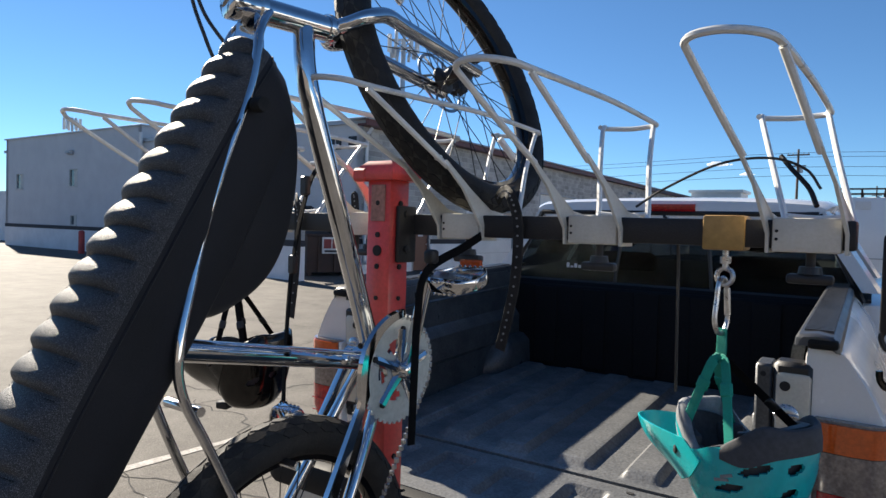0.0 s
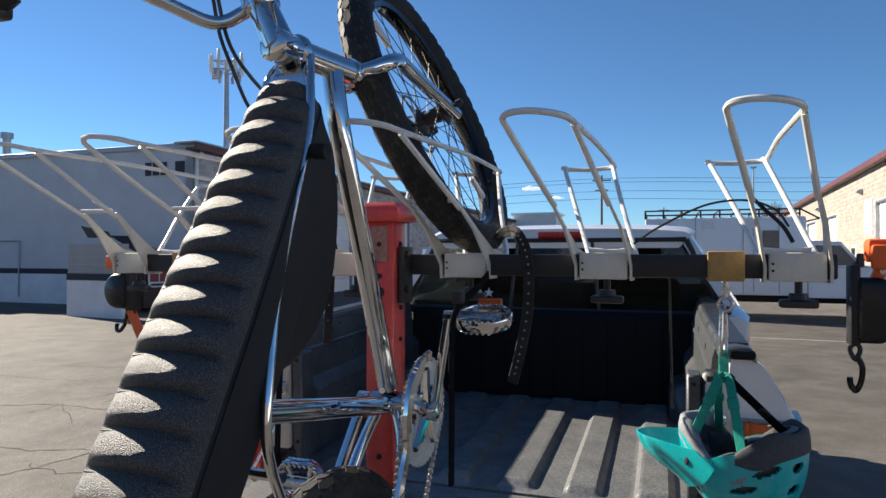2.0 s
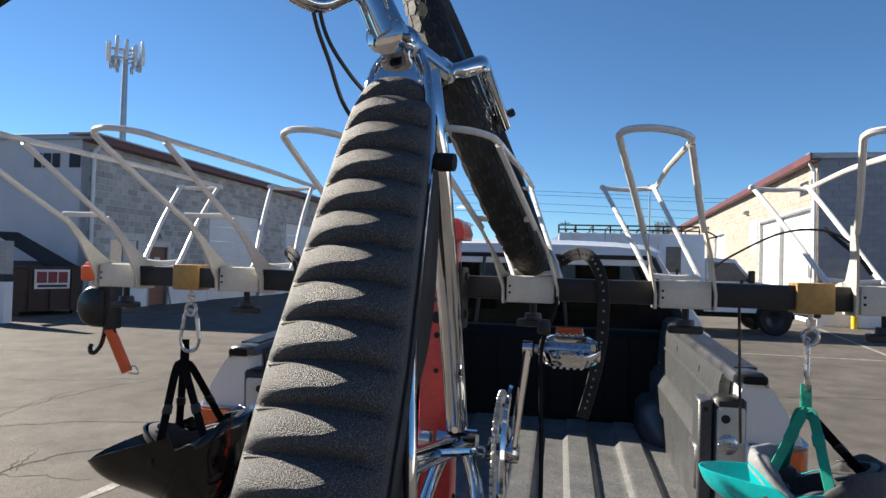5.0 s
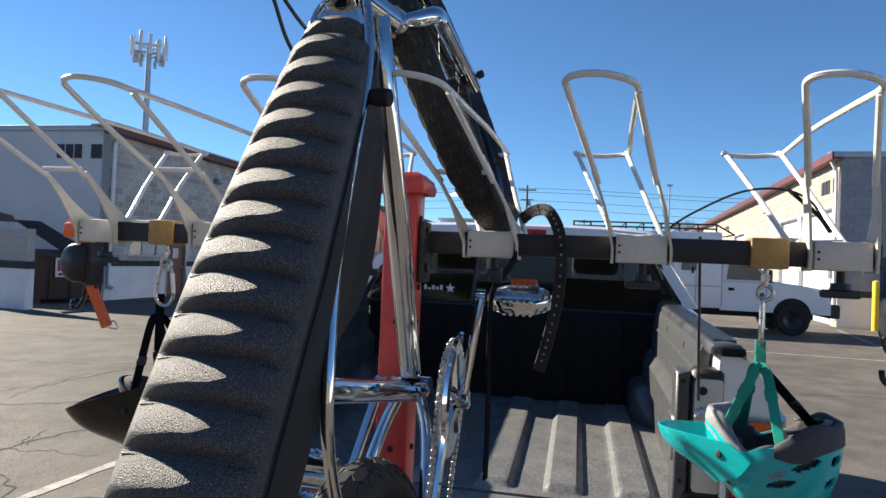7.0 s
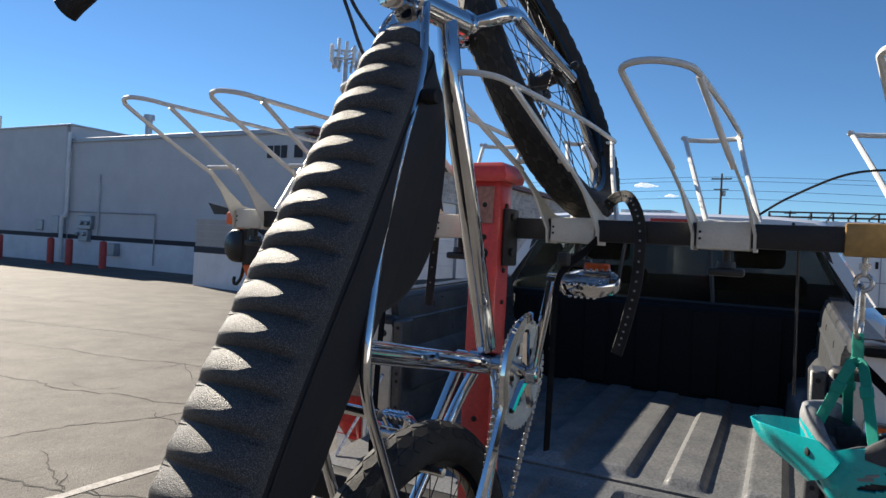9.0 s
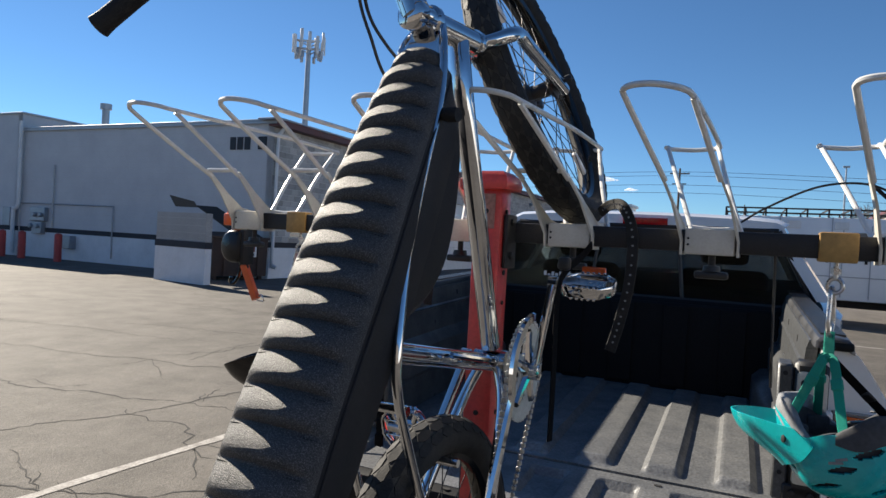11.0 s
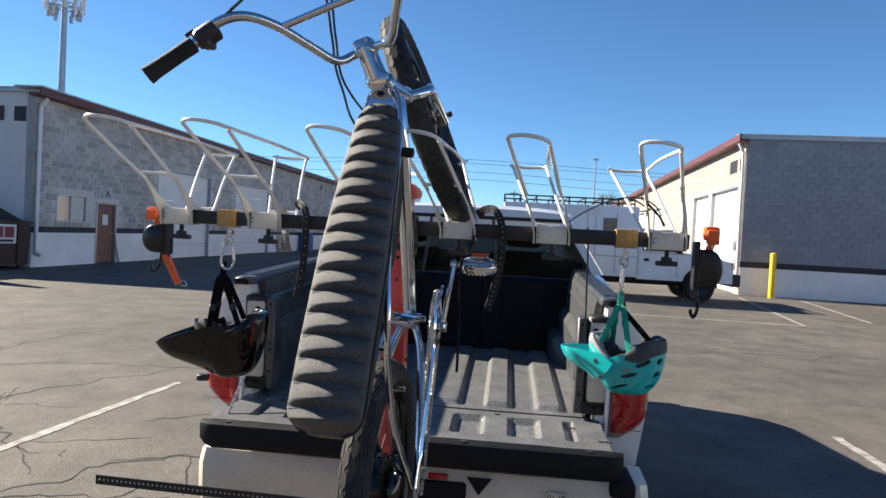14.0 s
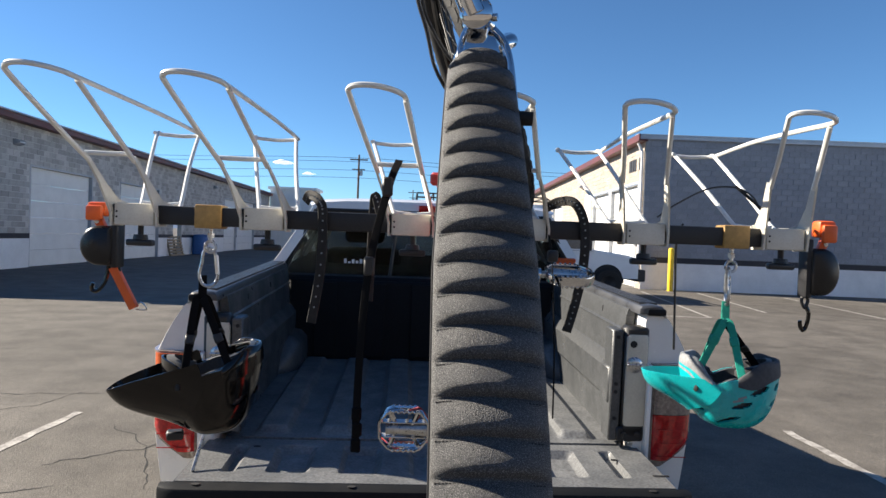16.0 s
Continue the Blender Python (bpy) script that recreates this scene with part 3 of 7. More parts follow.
    box(bm, (sx * 0.752 - 0.03, HINGE - 0.052, 1.132), (sx * 0.752 + 0.03, HINGE - 0.044, 1.142), 0.003)
    part("striker", bm, "steel", post, "round steel striker")
    bm = bmesh.new()
    box(bm, (sx * 0.694 - 0.022, HINGE - 0.022, 0.845), (sx * 0.694 + 0.020, HINGE + 0.07, 1.262), 0.006)
    box(bm, (sx * 0.692 - 0.026, HINGE - 0.010, 0.98), (sx * 0.692 + 0.018, HINGE + 0.10, 1.12), 0.008)
    part("liner_pillar", bm, "liner", post, "grey liner pillar")
    for zz in (0.93, 1.03, 1.06, 1.235):
        bm = bmesh.new()
        lathe(bm, [(0.007, 0), (0.007, 0.002)], axes_m((sx * 0.692, HINGE - 0.0225, zz), (0, -1, 0)), 12)
        part("hole", bm, "dark", post)
    bm = bmesh.new()
    box(bm, (sx * 0.764 - 0.048, HINGE - 0.030, 0.86), (sx * 0.764 + 0.046, HINGE + 0.04, 1.275), 0.012)
    part("latch_recess", bm, "black", post, "black recess round the latch")
    bm = bmesh.new()
    lathe(bm, [(0.013, 0), (0.013, 0.003)], axes_m((sx * 0.746, HINGE - 0.0360, 1.212), (0, -1, 0)), 16)
    part("hole", bm, "dark", post)
    bm = bmesh.new()
    box(bm, (sx * 0.750 - 0.05, HINGE - 0.03, 0.845), (sx * 0.752 + 0.05, HINGE + 0.02, 0.90), 0.006)
    for dx in (-0.025, 0.025):
        lathe(bm, [(0.010, 0), (0.010, 0.006), (0.004, 0.008)], axes_m((sx * 0.752 + dx, HINGE - 0.030, 0.875), (0, -1, 0)), 10)
    part("hinge", bm, "blackpc", post)
    # tail lamp: red below, clear in the middle, amber on top
    lamp = thing("tail_lamp", "", "")
    lamp.parent = truck
    for nm, mt, z0, z1, out in (("red_lens", "lens_red", 0.785, 0.955, 0.0), ("clear_lens", "lens_clear", 0.957, 1.060, 0.0), ("amber_lens", "lens_amber", 1.062, 1.135, 0.0), ("lamp_housing", "lens_clear", 0.760, 1.142, 0.010)):
        bm = bmesh.new()
        rings = []
        for i in range(13):
            z = z0 + (z1 - z0) * i / 12
            xo = 0.985 + out * 0.6 - 0.135 * max(0.0, (0.880 - out - z) / 0.12) ** 2.2
            yo = HINGE + out
            rings.append([(sx * x, yo + y, z) for x, y in ((0.826 - out, -0.040), (0.836 - out, -0.054), (0.826 + (xo - 0.826) * 0.45, -0.060), (0.826 + (xo - 0.826) * 0.75, -0.055), (xo - 0.016, -0.040), (xo, -0.005), (xo + 0.006, 0.10), (xo - 0.04, 0.10), (0.84, 0.02))])
        loft(bm, rings)
        part(nm, bm, mt, lamp, angle=50)
    for k in range(3):
        bm = bmesh.new()
        box(bm, (sx * 0.845 - 0.004, HINGE - 0.0625, 0.80 + 0.05 * k), (sx * 0.955 + 0.0, HINGE - 0.0600, 0.803 + 0.05 * k)) if sx > 0 else box(bm, (-0.955, HINGE - 0.0625, 0.80 + 0.05 * k), (-0.841, HINGE - 0.0600, 0.803 + 0.05 * k))
        part("lens_ridge", bm, "lens_red", lamp)
    bm = bmesh.new()
    box(bm, (sx * 0.81 - 0.008, HINGE - 0.056, 0.77), (sx * 0.81 + 0.008, HINGE + 0.02, 1.14), 0.004)
    part("lamp_bezel", bm, "white_paint", lamp)

# bumper, step pads, hitch
bm = bmesh.new()
sec = [(0.13, 0.40), (0.10, 0.46), (0.10, 0.60), (0.13, 0.655), (0.30, 0.665), (0.30, 0.40)]
rings = []
for x, k, dy in ((-0.905, 0.6, 0.10), (-0.89, 0.9, 0.04), (-0.86, 1, 0.01), (-0.5, 1, 0), (0.5, 1, 0), (0.92, 1, 0.01), (0.955, 0.9, 0.04), (0.97, 0.6, 0.10)):
    rings.append([(x, y + dy, 0.53 + (z - 0.53) * k) for y, z in sec])
loft(bm, rings)
bumper = part("bumper", bm, "cream", truck, "cream painted rear bumper", angle=35)
for sx in (-1, 1):
    bm = bmesh.new()
    plate(bm, [(-0.05, 0.0), (0.05, 0.0), (0.0, -0.07)], 0.006, axes_m((sx * 0.26 + 0.03, 0.097, 0.645), (0, -1, 0), (1, 0, 0)))
    part("step_wedge", bm, "capblack", bumper, smooth=False)
bm = bmesh.new()
box(bm, (0.80, 0.10, 0.605), (0.90, 0.30, 0.668), 0.014, seg=2)
part("corner_pad", bm, "capblack", bumper, "black plastic corner step pad")
bm = bmesh.new()
box(bm, (0.085, 0.090, 0.625), (0.165, 0.104, 0.648), 0.004)
part("marker_lamp", bm, "lens_red", bumper, "small red marker lamp")
bm = bmesh.new()
box(bm, (-0.10, 0.092, 0.50), (0.24, 0.10, 0.618), 0.01)
part("plate_recess", bm, "capblack", bumper)
bm = bmesh.new()
box(bm, (0.553, 0.092, 0.567), (0.635, 0.098, 0.613), 0.002)
decal = part("date_decal", bm, "cream", bumper, "small pale date sticker")
lettering("decal_text", "01 18", 0.032, axes_m((0.594, 0.0915, 0.575), (0, -1, 0), (1, 0, 0)) @ Matrix.Diagonal((0.95, 1.32, 1, 1)), "ink", decal, 0.0006)

# bed head and cab
bm = bmesh.new()
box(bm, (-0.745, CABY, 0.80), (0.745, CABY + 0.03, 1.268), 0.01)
head = part("bed_head", bm, "shade_black", truck, "bed liner front wall coloured near black for its shade")
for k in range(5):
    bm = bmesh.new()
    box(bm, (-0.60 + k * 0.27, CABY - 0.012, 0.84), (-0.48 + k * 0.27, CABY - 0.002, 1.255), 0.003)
    part("raised_panel", bm, "shade_black", head)
cab = thing("cab", "", "")
cab.parent = truck
cab.matrix_basis = pose(0.05, 0, 0)
GY, RY, RF = CABY + 0.10, CABY + 0.16, CABY + 1.52
bm = bmesh.new()
sec = lambda y, w, z0, z1: [(-w, y, z0), (-w, y, z1 - 0.03), (-w + 0.05, y, z1), (w - 0.05, y, z1), (w, y, z1 - 0.03), (w, y, z0)]
loft(bm, [sec(CABY + 0.06, 0.90, 0.55, 1.27), sec(CABY + 0.075, 0.955, 0.5, 1.275), sec(CABY + 0.18, 0.975, 0.5, 1.29), sec(CABY + 1.30, 0.975, 0.5, 1.32), sec(CABY + 1.75, 0.965, 0.5, 1.25), sec(CABY + 1.80, 0.95, 0.5, 1.22)])
part("cab_body", bm, "white_paint", cab, "white painted cab body", angle=35)
bm = bmesh.new()
loft(bm, [sec(CABY + 1.78, 0.94, 0.5, 1.23), sec(CABY + 1.95, 0.95, 0.5, 1.21), sec(CABY + 2.75, 0.93, 0.5, 1.12), sec(CABY + 2.95, 0.90, 0.52, 1.04), sec(CABY + 3.02, 0.86, 0.55, 0.95)])
part("hood", bm, "white_paint", cab, angle=35)
# roof: domed slab
bm = bmesh.new()
rings = []
for y, w, zt in ((RY - 0.06, 0.66, 1.690), (RY - 0.045, 0.70, 1.720), (RY + 0.02, 0.72, 1.735), (RY + 0.45, 0.73, 1.745), (RF - 0.25, 0.71, 1.725), (RF - 0.05, 0.68, 1.690), (RF, 0.66, 1.665)):
    top = [(w * math.sin(math.radians(a)), y, zt - 0.05 * (1 - math.cos(math.radians(a)) ** 0.5) - 0.0) for a in (-88, -70, -45, -20, 0, 20, 45, 70, 88)]
    rings.append(top + [(w * 0.96, y, zt - 0.075), (-w * 0.96, y, zt - 0.075)])
loft(bm, rings)
part("roof", bm, "white_paint", cab, "white cab roof", angle=40)
for sx in (-1, 1):
    for (y0, z0, y1, z1), wd, nm in (((GY - 0.05, 1.33, RY - 0.02, 1.675), 0.055, "rear_pillar"), ((CABY + 1.70, 1.25, RF - 0.04, 1.675), 0.04, "front_pillar"), ((CABY + 0.95, 1.32, CABY + 0.93, 1.675), 0.05, "door_pillar")):
        bm = bmesh.new()
        a0, a1 = 0.90, 0.685
        rings = []
        for t in (0, 0.25, 0.5, 0.75, 1):
            y, z, x = y0 + (y1 - y0) * t, z0 + (z1 - z0) * t, a0 + (a1 - a0) * t
            rings.append([(sx * (x - wd), y - 0.02, z), (sx * (x + 0.005), y - 0.03, z), (sx * (x + 0.02), y + wd, z), (sx * (x - wd * 0.6), y + wd, z)])
        loft(bm, rings)
        part(nm, bm, "white_paint", cab, angle=30)
    bm = bmesh.new()
    g = [(sx * 0.885, GY + 0.02, 1.335), (sx * 0.885, CABY + 1.66, 1.27), (sx * 0.685, RF - 0.08, 1.680), (sx * 0.685, RY, 1.680)]
    loft(bm, [[Vector(p) for p in g], [Vector(p) - Vector((sx * 0.006, 0, 0)) for p in g]])
    part("side_window", bm, "glass", cab, "tinted side window")
for nm, pts in (("rear_window", [(-0.83, GY - 0.03, 1.290), (0.83, GY - 0.03, 1.290), (0.655, RY - 0.05, 1.645), (-0.655, RY - 0.05, 1.645)]), ("windscreen", [(-0.86, CABY + 1.70, 1.26), (0.86, CABY + 1.70, 1.26), (0.65, RF - 0.03, 1.660), (-0.65, RF - 0.03, 1.660)])):
    bm = bmesh.new()
    loft(bm, [[Vector(p) for p in pts], [Vector(p) + Vector((0, 0.006, 0)) for p in pts]])
    part(nm, bm, "glass", cab, "tinted " + nm.replace("_", " "))
# black surround of the rear window with its slider bars
bm = bmesh.new()
for a, b, r in (((-0.85, GY - 0.035, 1.282), (0.85, GY - 0.035, 1.282), 0.014), ((-0.67, RY - 0.055, 1.657), (0.67, RY - 0.055, 1.657), 0.014), ((-0.85, GY - 0.035, 1.282), (-0.67, RY - 0.055, 1.657), 0.014), ((0.85, GY - 0.035, 1.282), (0.67, RY - 0.055, 1.657), 0.014), ((-0.24, GY - 0.034, 1.282), (-0.20, RY - 0.055, 1.657), 0.010), ((0.24, GY - 0.034, 1.282), (0.20, RY - 0.055, 1.657), 0.010)):
    rod(bm, a, b, r, 6)
part("window_seal", bm, "black", cab)
bm = bmesh.new()
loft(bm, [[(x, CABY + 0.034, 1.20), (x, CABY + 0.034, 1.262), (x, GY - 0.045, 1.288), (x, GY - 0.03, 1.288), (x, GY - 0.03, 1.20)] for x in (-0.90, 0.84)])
part("rear_sill", bm, "shade_black", cab, "black ledge below the rear window")
bm = bmesh.new()
loft(bm, [[(x, RY - 0.066 + 0.004 * abs(x) * 5, 1.667), (x, RY - 0.074 + 0.02 * abs(x), 1.683), (x, RY - 0.070 + 0.02 * abs(x), 1.703), (x, RY - 0.04, 1.703), (x, RY - 0.04, 1.667)] for x in (-0.085, -0.075, 0.03, 0.135, 0.145)])
part("brake_lamp", bm, "lens_red", cab, "red high brake lamp")
# seats and dark trim seen through the window
bm = bmesh.new()
loft(bm, [[(-0.88, y, z + 0.004), (-0.88, y, z + 0.016), (0.88, y, z + 0.016), (0.88, y, z + 0.004)] for y, z in ((CABY + 0.085, 1.277), (CABY + 0.18, 1.292), (CABY + 1.30, 1.322), (CABY + 1.66, 1.268))])
part("cab_trim", bm, "fabric", cab, "dark cab interior trim", smooth=False)
for sx in (-0.42, 0.42):
    bm = bmesh.new()
    box(bm, (sx - 0.24, CABY + 0.55, 0.9), (sx + 0.24, CABY + 0.70, 1.42), 0.05, seg=3)
    st = part("cab_seat", bm, "fabric", cab)
    bm = bmesh.new()
    box(bm, (sx - 0.13, CABY + 0.56, 1.45), (sx + 0.13, CABY + 0.66, 1.64), 0.04, seg=3)
    part("headrest", bm, "fabric", st)
bm = bmesh.new()
for k, w in enumerate((0.05, 0.02, 0.045, 0.03, 0.05)):
    box(bm, (-0.50 + k * 0.022, GY - 0.045, 1.36), (-0.485 + k * 0.022, GY - 0.043, 1.36 + w * 0.5))
plate(bm, [(0.028 * (1 if i % 2 == 0 else 0.42) * math.sin(math.pi * i / 5), 0.028 * (1 if i % 2 == 0 else 0.42) * math.cos(math.pi * i / 5)) for i in range(10)], 0.002, axes_m((-0.355, GY - 0.043, 1.37), (0, -1, 0), (1, 0, 0)))
part("window_sticker", bm, "sign", cab, "white sticker with a star", smooth=False)
# wheels
def wheel(x, y, parent, r=0.39, w=0.25, name="wheel"):
    root = thing(name, "", "")
    root.parent = parent
    am = axes_m((x, y, r - 0.004 - y * RAKE), (1, 0, 0))
    bm = bmesh.new()
    lathe(bm, [(r * 0.58, -w * 0.48), (r * 0.90, -w * 0.5), (r * 0.985, -w * 0.42), (r, -w * 0.2), (r, w * 0.2), (r * 0.985, w * 0.42), (r * 0.90, w * 0.5), (r * 0.58, w * 0.48)], am, 36, True)
    part("tyre", bm, "rubber", root)
    bm = bmesh.new()
    lathe(bm, [(0.03, -w * 0.35), (r * 0.5, -w * 0.3), (r * 0.585, -w * 0.46), (r * 0.585, w * 0.46), (r * 0.5, w * 0.3), (0.06, w * 0.32)], am, 30)
    part("rim", bm, "alloy", root)
    return root


for sx in (-1, 1):
    for yy in (CABY - 0.30, CABY + 2.45):
        wheel(sx * 0.84, yy, truck)
bm = boxes(((-0.60, 0.30, 0.42), (-0.45, 4.9, 0.58)), ((0.45, 0.30, 0.42), (0.60, 4.9, 0.58)), ((-0.8, 0.5, 0.60), (0.8, 4.8, 0.66)))
part("chassis", bm, "dark", truck, smooth=False)


# ---- hitch rack ----
BARZ, BARY = 1.620, 0.0
rack = thing("bike_rack", "red and black hitch bike rack with six ivory wheel baskets", "bike rack")
bm = bmesh.new()
box(bm, (-0.060, -0.090, 0.42), (0.008, -0.024, 1.735), 0.006, seg=2)
mast = part("mast", bm, "red", rack, "red painted square steel mast")
bm = bmesh.new()
loft(bm, [[(-0.026 + sx * w, -0.057 + sy * d, z) for sx, sy in ((-1, -1), (1, -1), (1, 1), (-1, 1))] for z, w, d in ((1.715, 0.050, 0.048), (1.728, 0.053, 0.051), (1.745, 0.048, 0.046), (1.757, 0.034, 0.034))])
box(bm, (-0.092, -0.110, 1.712), (-0.050, -0.086, 1.742), 0.006)
part("mast_cap", bm, "red", mast, "red cap on the mast", angle=35)
bm = bmesh.new()
for z, r in ((1.665, 0.006), (1.595, 0.006), (1.56, 0.012), (1.525, 0.006), (1.455, 0.005), (1.2, 0.006), (1.1, 0.006)):
    lathe(bm, [(r, 0), (r, 0.003), (r * 0.7, 0.0035)], axes_m((-0.026, -0.0905, z), (0, -1, 0)), 14)
    lathe(bm, [(r, 0), (r, 0.003), (r * 0.7, 0.0035)], axes_m((0.0085, -0.057, z), (1, 0, 0)), 14)
tagged(part("bolt_hole", bm, "dark", mast), kind="stuff")
bm = bmesh.new()
box(bm, (-0.046, -0.0935, 1.625), (-0.006, -0.090, 1.705), 0.001)
part("mast_label", bm, "redpale", mast, "faded warning label", smooth=False)
bm = bmesh.new()
box(bm, (-0.872, BARY - 0.022, BARZ - 0.023), (0.862, BARY + 0.022, BARZ + 0.023), 0.004, seg=2)
bar = part("crossbar", bm, "blackpc", rack, "black powder coated square crossbar")
bm = bmesh.new()
box(bm, (0.009, -0.074, BARZ - 0.085), (0.021, -0.012, BARZ + 0.040), 0.004, seg=2)
for z in (BARZ + 0.022, BARZ - 0.055):
    lathe(bm, [(0.009, 0), (0.009, 0.006), (0.004, 0.007)], axes_m((0.021, -0.050, z), (1, 0, 0)), 8)
part("bracket", bm, "blackpc", rack, "black bolted mast bracket")
# lower perforated bar
bm = bmesh.new()
for z0, z1 in ((0.0, 0.0115), (0.0185, 0.03)):
    box(bm, (-1.07, -0.02, z0), (1.01, -0.016, z1))
for k in range(126):
    x = -1.07 + k * 0.0165
    box(bm, (x, -0.0195, 0.0115), (x + 0.0095, -0.0165, 0.0185))
box(bm, (-1.07, -0.016, -0.004), (1.01, 0.03, 0.0))
part("perforated_bar", bm, "blackpc", rack, "black perforated lower bar", smooth=False, m=pose(0, 0, 0.676, 0, 0, 0))
bm = bmesh.new()
box(bm, (-0.06, -0.06, 0.42), (0.034, 0.62, 0.50), 0.006)
part("hitch_arm", bm, "blackpc", rack, "black hitch arm")

TRAYS = ((-0.807, -0.24, -0.350, -0.008), (-0.495, -0.32, -0.330, -0.008), (-0.135, -0.32, -0.303, -0.012), (0.150, -0.44, -0.335, -0.022), (0.446, -0.375, -0.288, -0.017), (0.796, -0.34, -0.262, -0.020))


def tray(x, slant, tip, rise, w=0.052):
    """An ivory wheel cradle: a folded base clamped on the bar, two plate arms and a bent wire basket that leans to one side."""
    t = thing("wheel_basket", "", "")
    t.parent = rack
    t.matrix_basis = pose(x, BARY, BARZ)
    bm = bmesh.new()
    box(bm, (-w + 0.004, -0.030, -0.028), (w - 0.004, 0.030, 0.026), 0.004, seg=2)
    part("base", bm, "ivory", t, "ivory folded steel base")
    lean = lambda z: slant * (z - 0.03)
    F = lambda sx, y, z, o=0.0: Vector((sx * (w + o) + lean(z), y, z))
    for sx in (-1, 1):
        bm = bmesh.new()
        out = [(0.030, -0.030), (-0.030, -0.030), (-0.034, 0.0), (-0.075, 0.075), (-0.112, 0.125), (-0.100, 0.132), (-0.045, 0.075), (0.005, 0.035), (0.060, 0.028), (0.064, 0.020), (0.030, 0.012)]
        ring1 = [Vector((sx * w + (lean(z) if z > 0.02 else 0), y, z)) for y, z in out]
        loft(bm, [ring1, [p + Vector((sx * 0.005, 0, 0)) for p in ring1]])
        part("arm_plate", bm, "ivory", t, angle=30)
    # front loop
    e = tip
    p = [F(-1, -0.10, 0.118), F(-1, -0.10 + (e + 0.10) * 0.45, 0.185 + rise * 0.4, 0.002), F(-1, e + 0.018, 0.262 + rise, 0.004), F(-0.96, e + 0.002, 0.276 + rise, 0.004), F(-0.70, e - 0.010, 0.281 + rise), F(-0.1, e - 0.016, 0.281 + rise), F(0.5, e - 0.008, 0.278 + rise), F(0.88, e + 0.012, 0.274 + rise, 0.004), F(1.0, e + 0.045, 0.271 + rise, 0.006), F(1, -0.10, 0.268 + rise * 0.6, 0.010), F(1, 0.12, 0.262, 0.014), F(1, 0.34, 0.256, 0.016), F(0.99, 0.385, 0.254, 0.012), F(0.75, 0.400, 0.254), F(0, 0.402, 0.252), F(-0.75, 0.400, 0.254), F(-0.99, 0.385, 0.254, 0.012), F(-1, 0.36, 0.254, 0.014)]
    part("basket_loop", tube(p, 0.0058, 8, 6), "wire", t, "ivory coated bent wire")
    a, b = F(1, -0.10, 0.118), F(1, e + 0.048, 0.266 + rise, 0.005)
    part("front_upright", tube([a, a.lerp(b, 0.3), a.lerp(b, 0.7), b], 0.0058, 8, 4), "wire", t)
    for sx in (-1, 1):
        q = [F(sx, 0.055, 0.022), F(sx, 0.10, 0.02), F(sx, 0.135, 0.035), F(sx, 0.24, 0.14, 0.004), F(sx, 0.36, 0.245, 0.01), F(sx, 0.388, 0.258, 0.01)]
        part("rear_upright", tube(q, 0.0058, 8, 6), "wire", t)
    if x < 0.3:
        q = [F(-1, -0.112, 0.135), F(0, -0.112, 0.134), F(1, -0.112, 0.135)]
        part("cross_wire", tube(q, 0.0055, 8, 3), "wire", t)
    q = [F(-1, 0.133, 0.034), F(0, 0.133, 0.03), F(1, 0.133, 0.034)]
    part("rear_wire", tube(q, 0.0055, 8, 3), "wire", t)
    # clamp below with its black knob
    bm = bmesh.new()
    rod(bm, (0.005, 0, -0.028), (0.005, 0, -0.062), 0.007)
    part("clamp_bolt", bm, "blackpc", t)
    bm = bmesh.new()
    box(bm, (-0.028, -0.012, -0.078), (0.038, 0.012, -0.062), 0.005, seg=2)
    lathe(bm, [(0.016, -0.05), (0.018, -0.062)], Matrix.Translation((0.005, 0, 0)), 12)
    part("clamp_knob", bm, "black", t, "black plastic clamp knob")
    bm = bmesh.new()
    for z in (0.005, -0.008):
        lathe(bm, [(0.0026, 0), (0.0026, 0.001)], axes_m((-w - 0.0052 + 0.016, -0.0300, z), (0, -1, 0)), 8)
    tagged(part("slot", bm, "dark", t), kind="stuff")
    return t


for x, slant, tip, rise in TRAYS:
    tray(x, slant, tip, rise)

# tan clips on the bar, eye bolts and carabiners below them
CLIPS = (-0.630, 0.675)
for x in CLIPS:
    c = thing("hook_clip", "tan plastic clip with eye bolt on the crossbar", "clip", pose(x, BARY, BARZ), "clips on the bar")
    bm = bmesh.new()
    box(bm, (-0.033, -0.028, -0.029), (0.033, 0.028, 0.029), 0.004, seg=2)
    part("sleeve", bm, "tan", c)
    bm = bmesh.new()
    rod(bm, (0, 0, -0.029), (0, 0, -0.06), 0.005)
    lathe(bm, [(0.009, -0.052), (0.009, -0.040)], None, 6)
    sweep(bm, [Vector((0.013 * math.sin(a), 0, -0.074 + 0.014 * math.cos(a))) for a in [2 * math.pi * i / 16 for i in range(16)]], 0.0042, 8, True)
    part("eye_bolt", bm, "steel", c, "zinc plated eye bolt")
    k = thing("carabiner", "steel snap carabiner hung from an eye bolt", "carabiner", pose(x - 0.004, BARY + 0.005, BARZ - 0.083, 0, 0, 10 if x < 0 else 75), "carabiners")
    loop = [(0, 0, 0.006), (0.013, 0, -0.004), (0.017, 0, -0.03), (0.022, 0, -0.062), (0.014, 0, -0.083), (0, 0, -0.089), (-0.014, 0, -0.083), (-0.022, 0, -0.062), (-0.017, 0, -0.03), (-0.013, 0, -0.004)]
    part("body", tube(loop, 0.0042, 8, 5, True), "steel", k)
    bm = bmesh.new()
    rod(bm, (0.0165, 0, -0.012), (0.0215, 0, -0.058), 0.0052)
    part("gate", bm, "alloy", k)

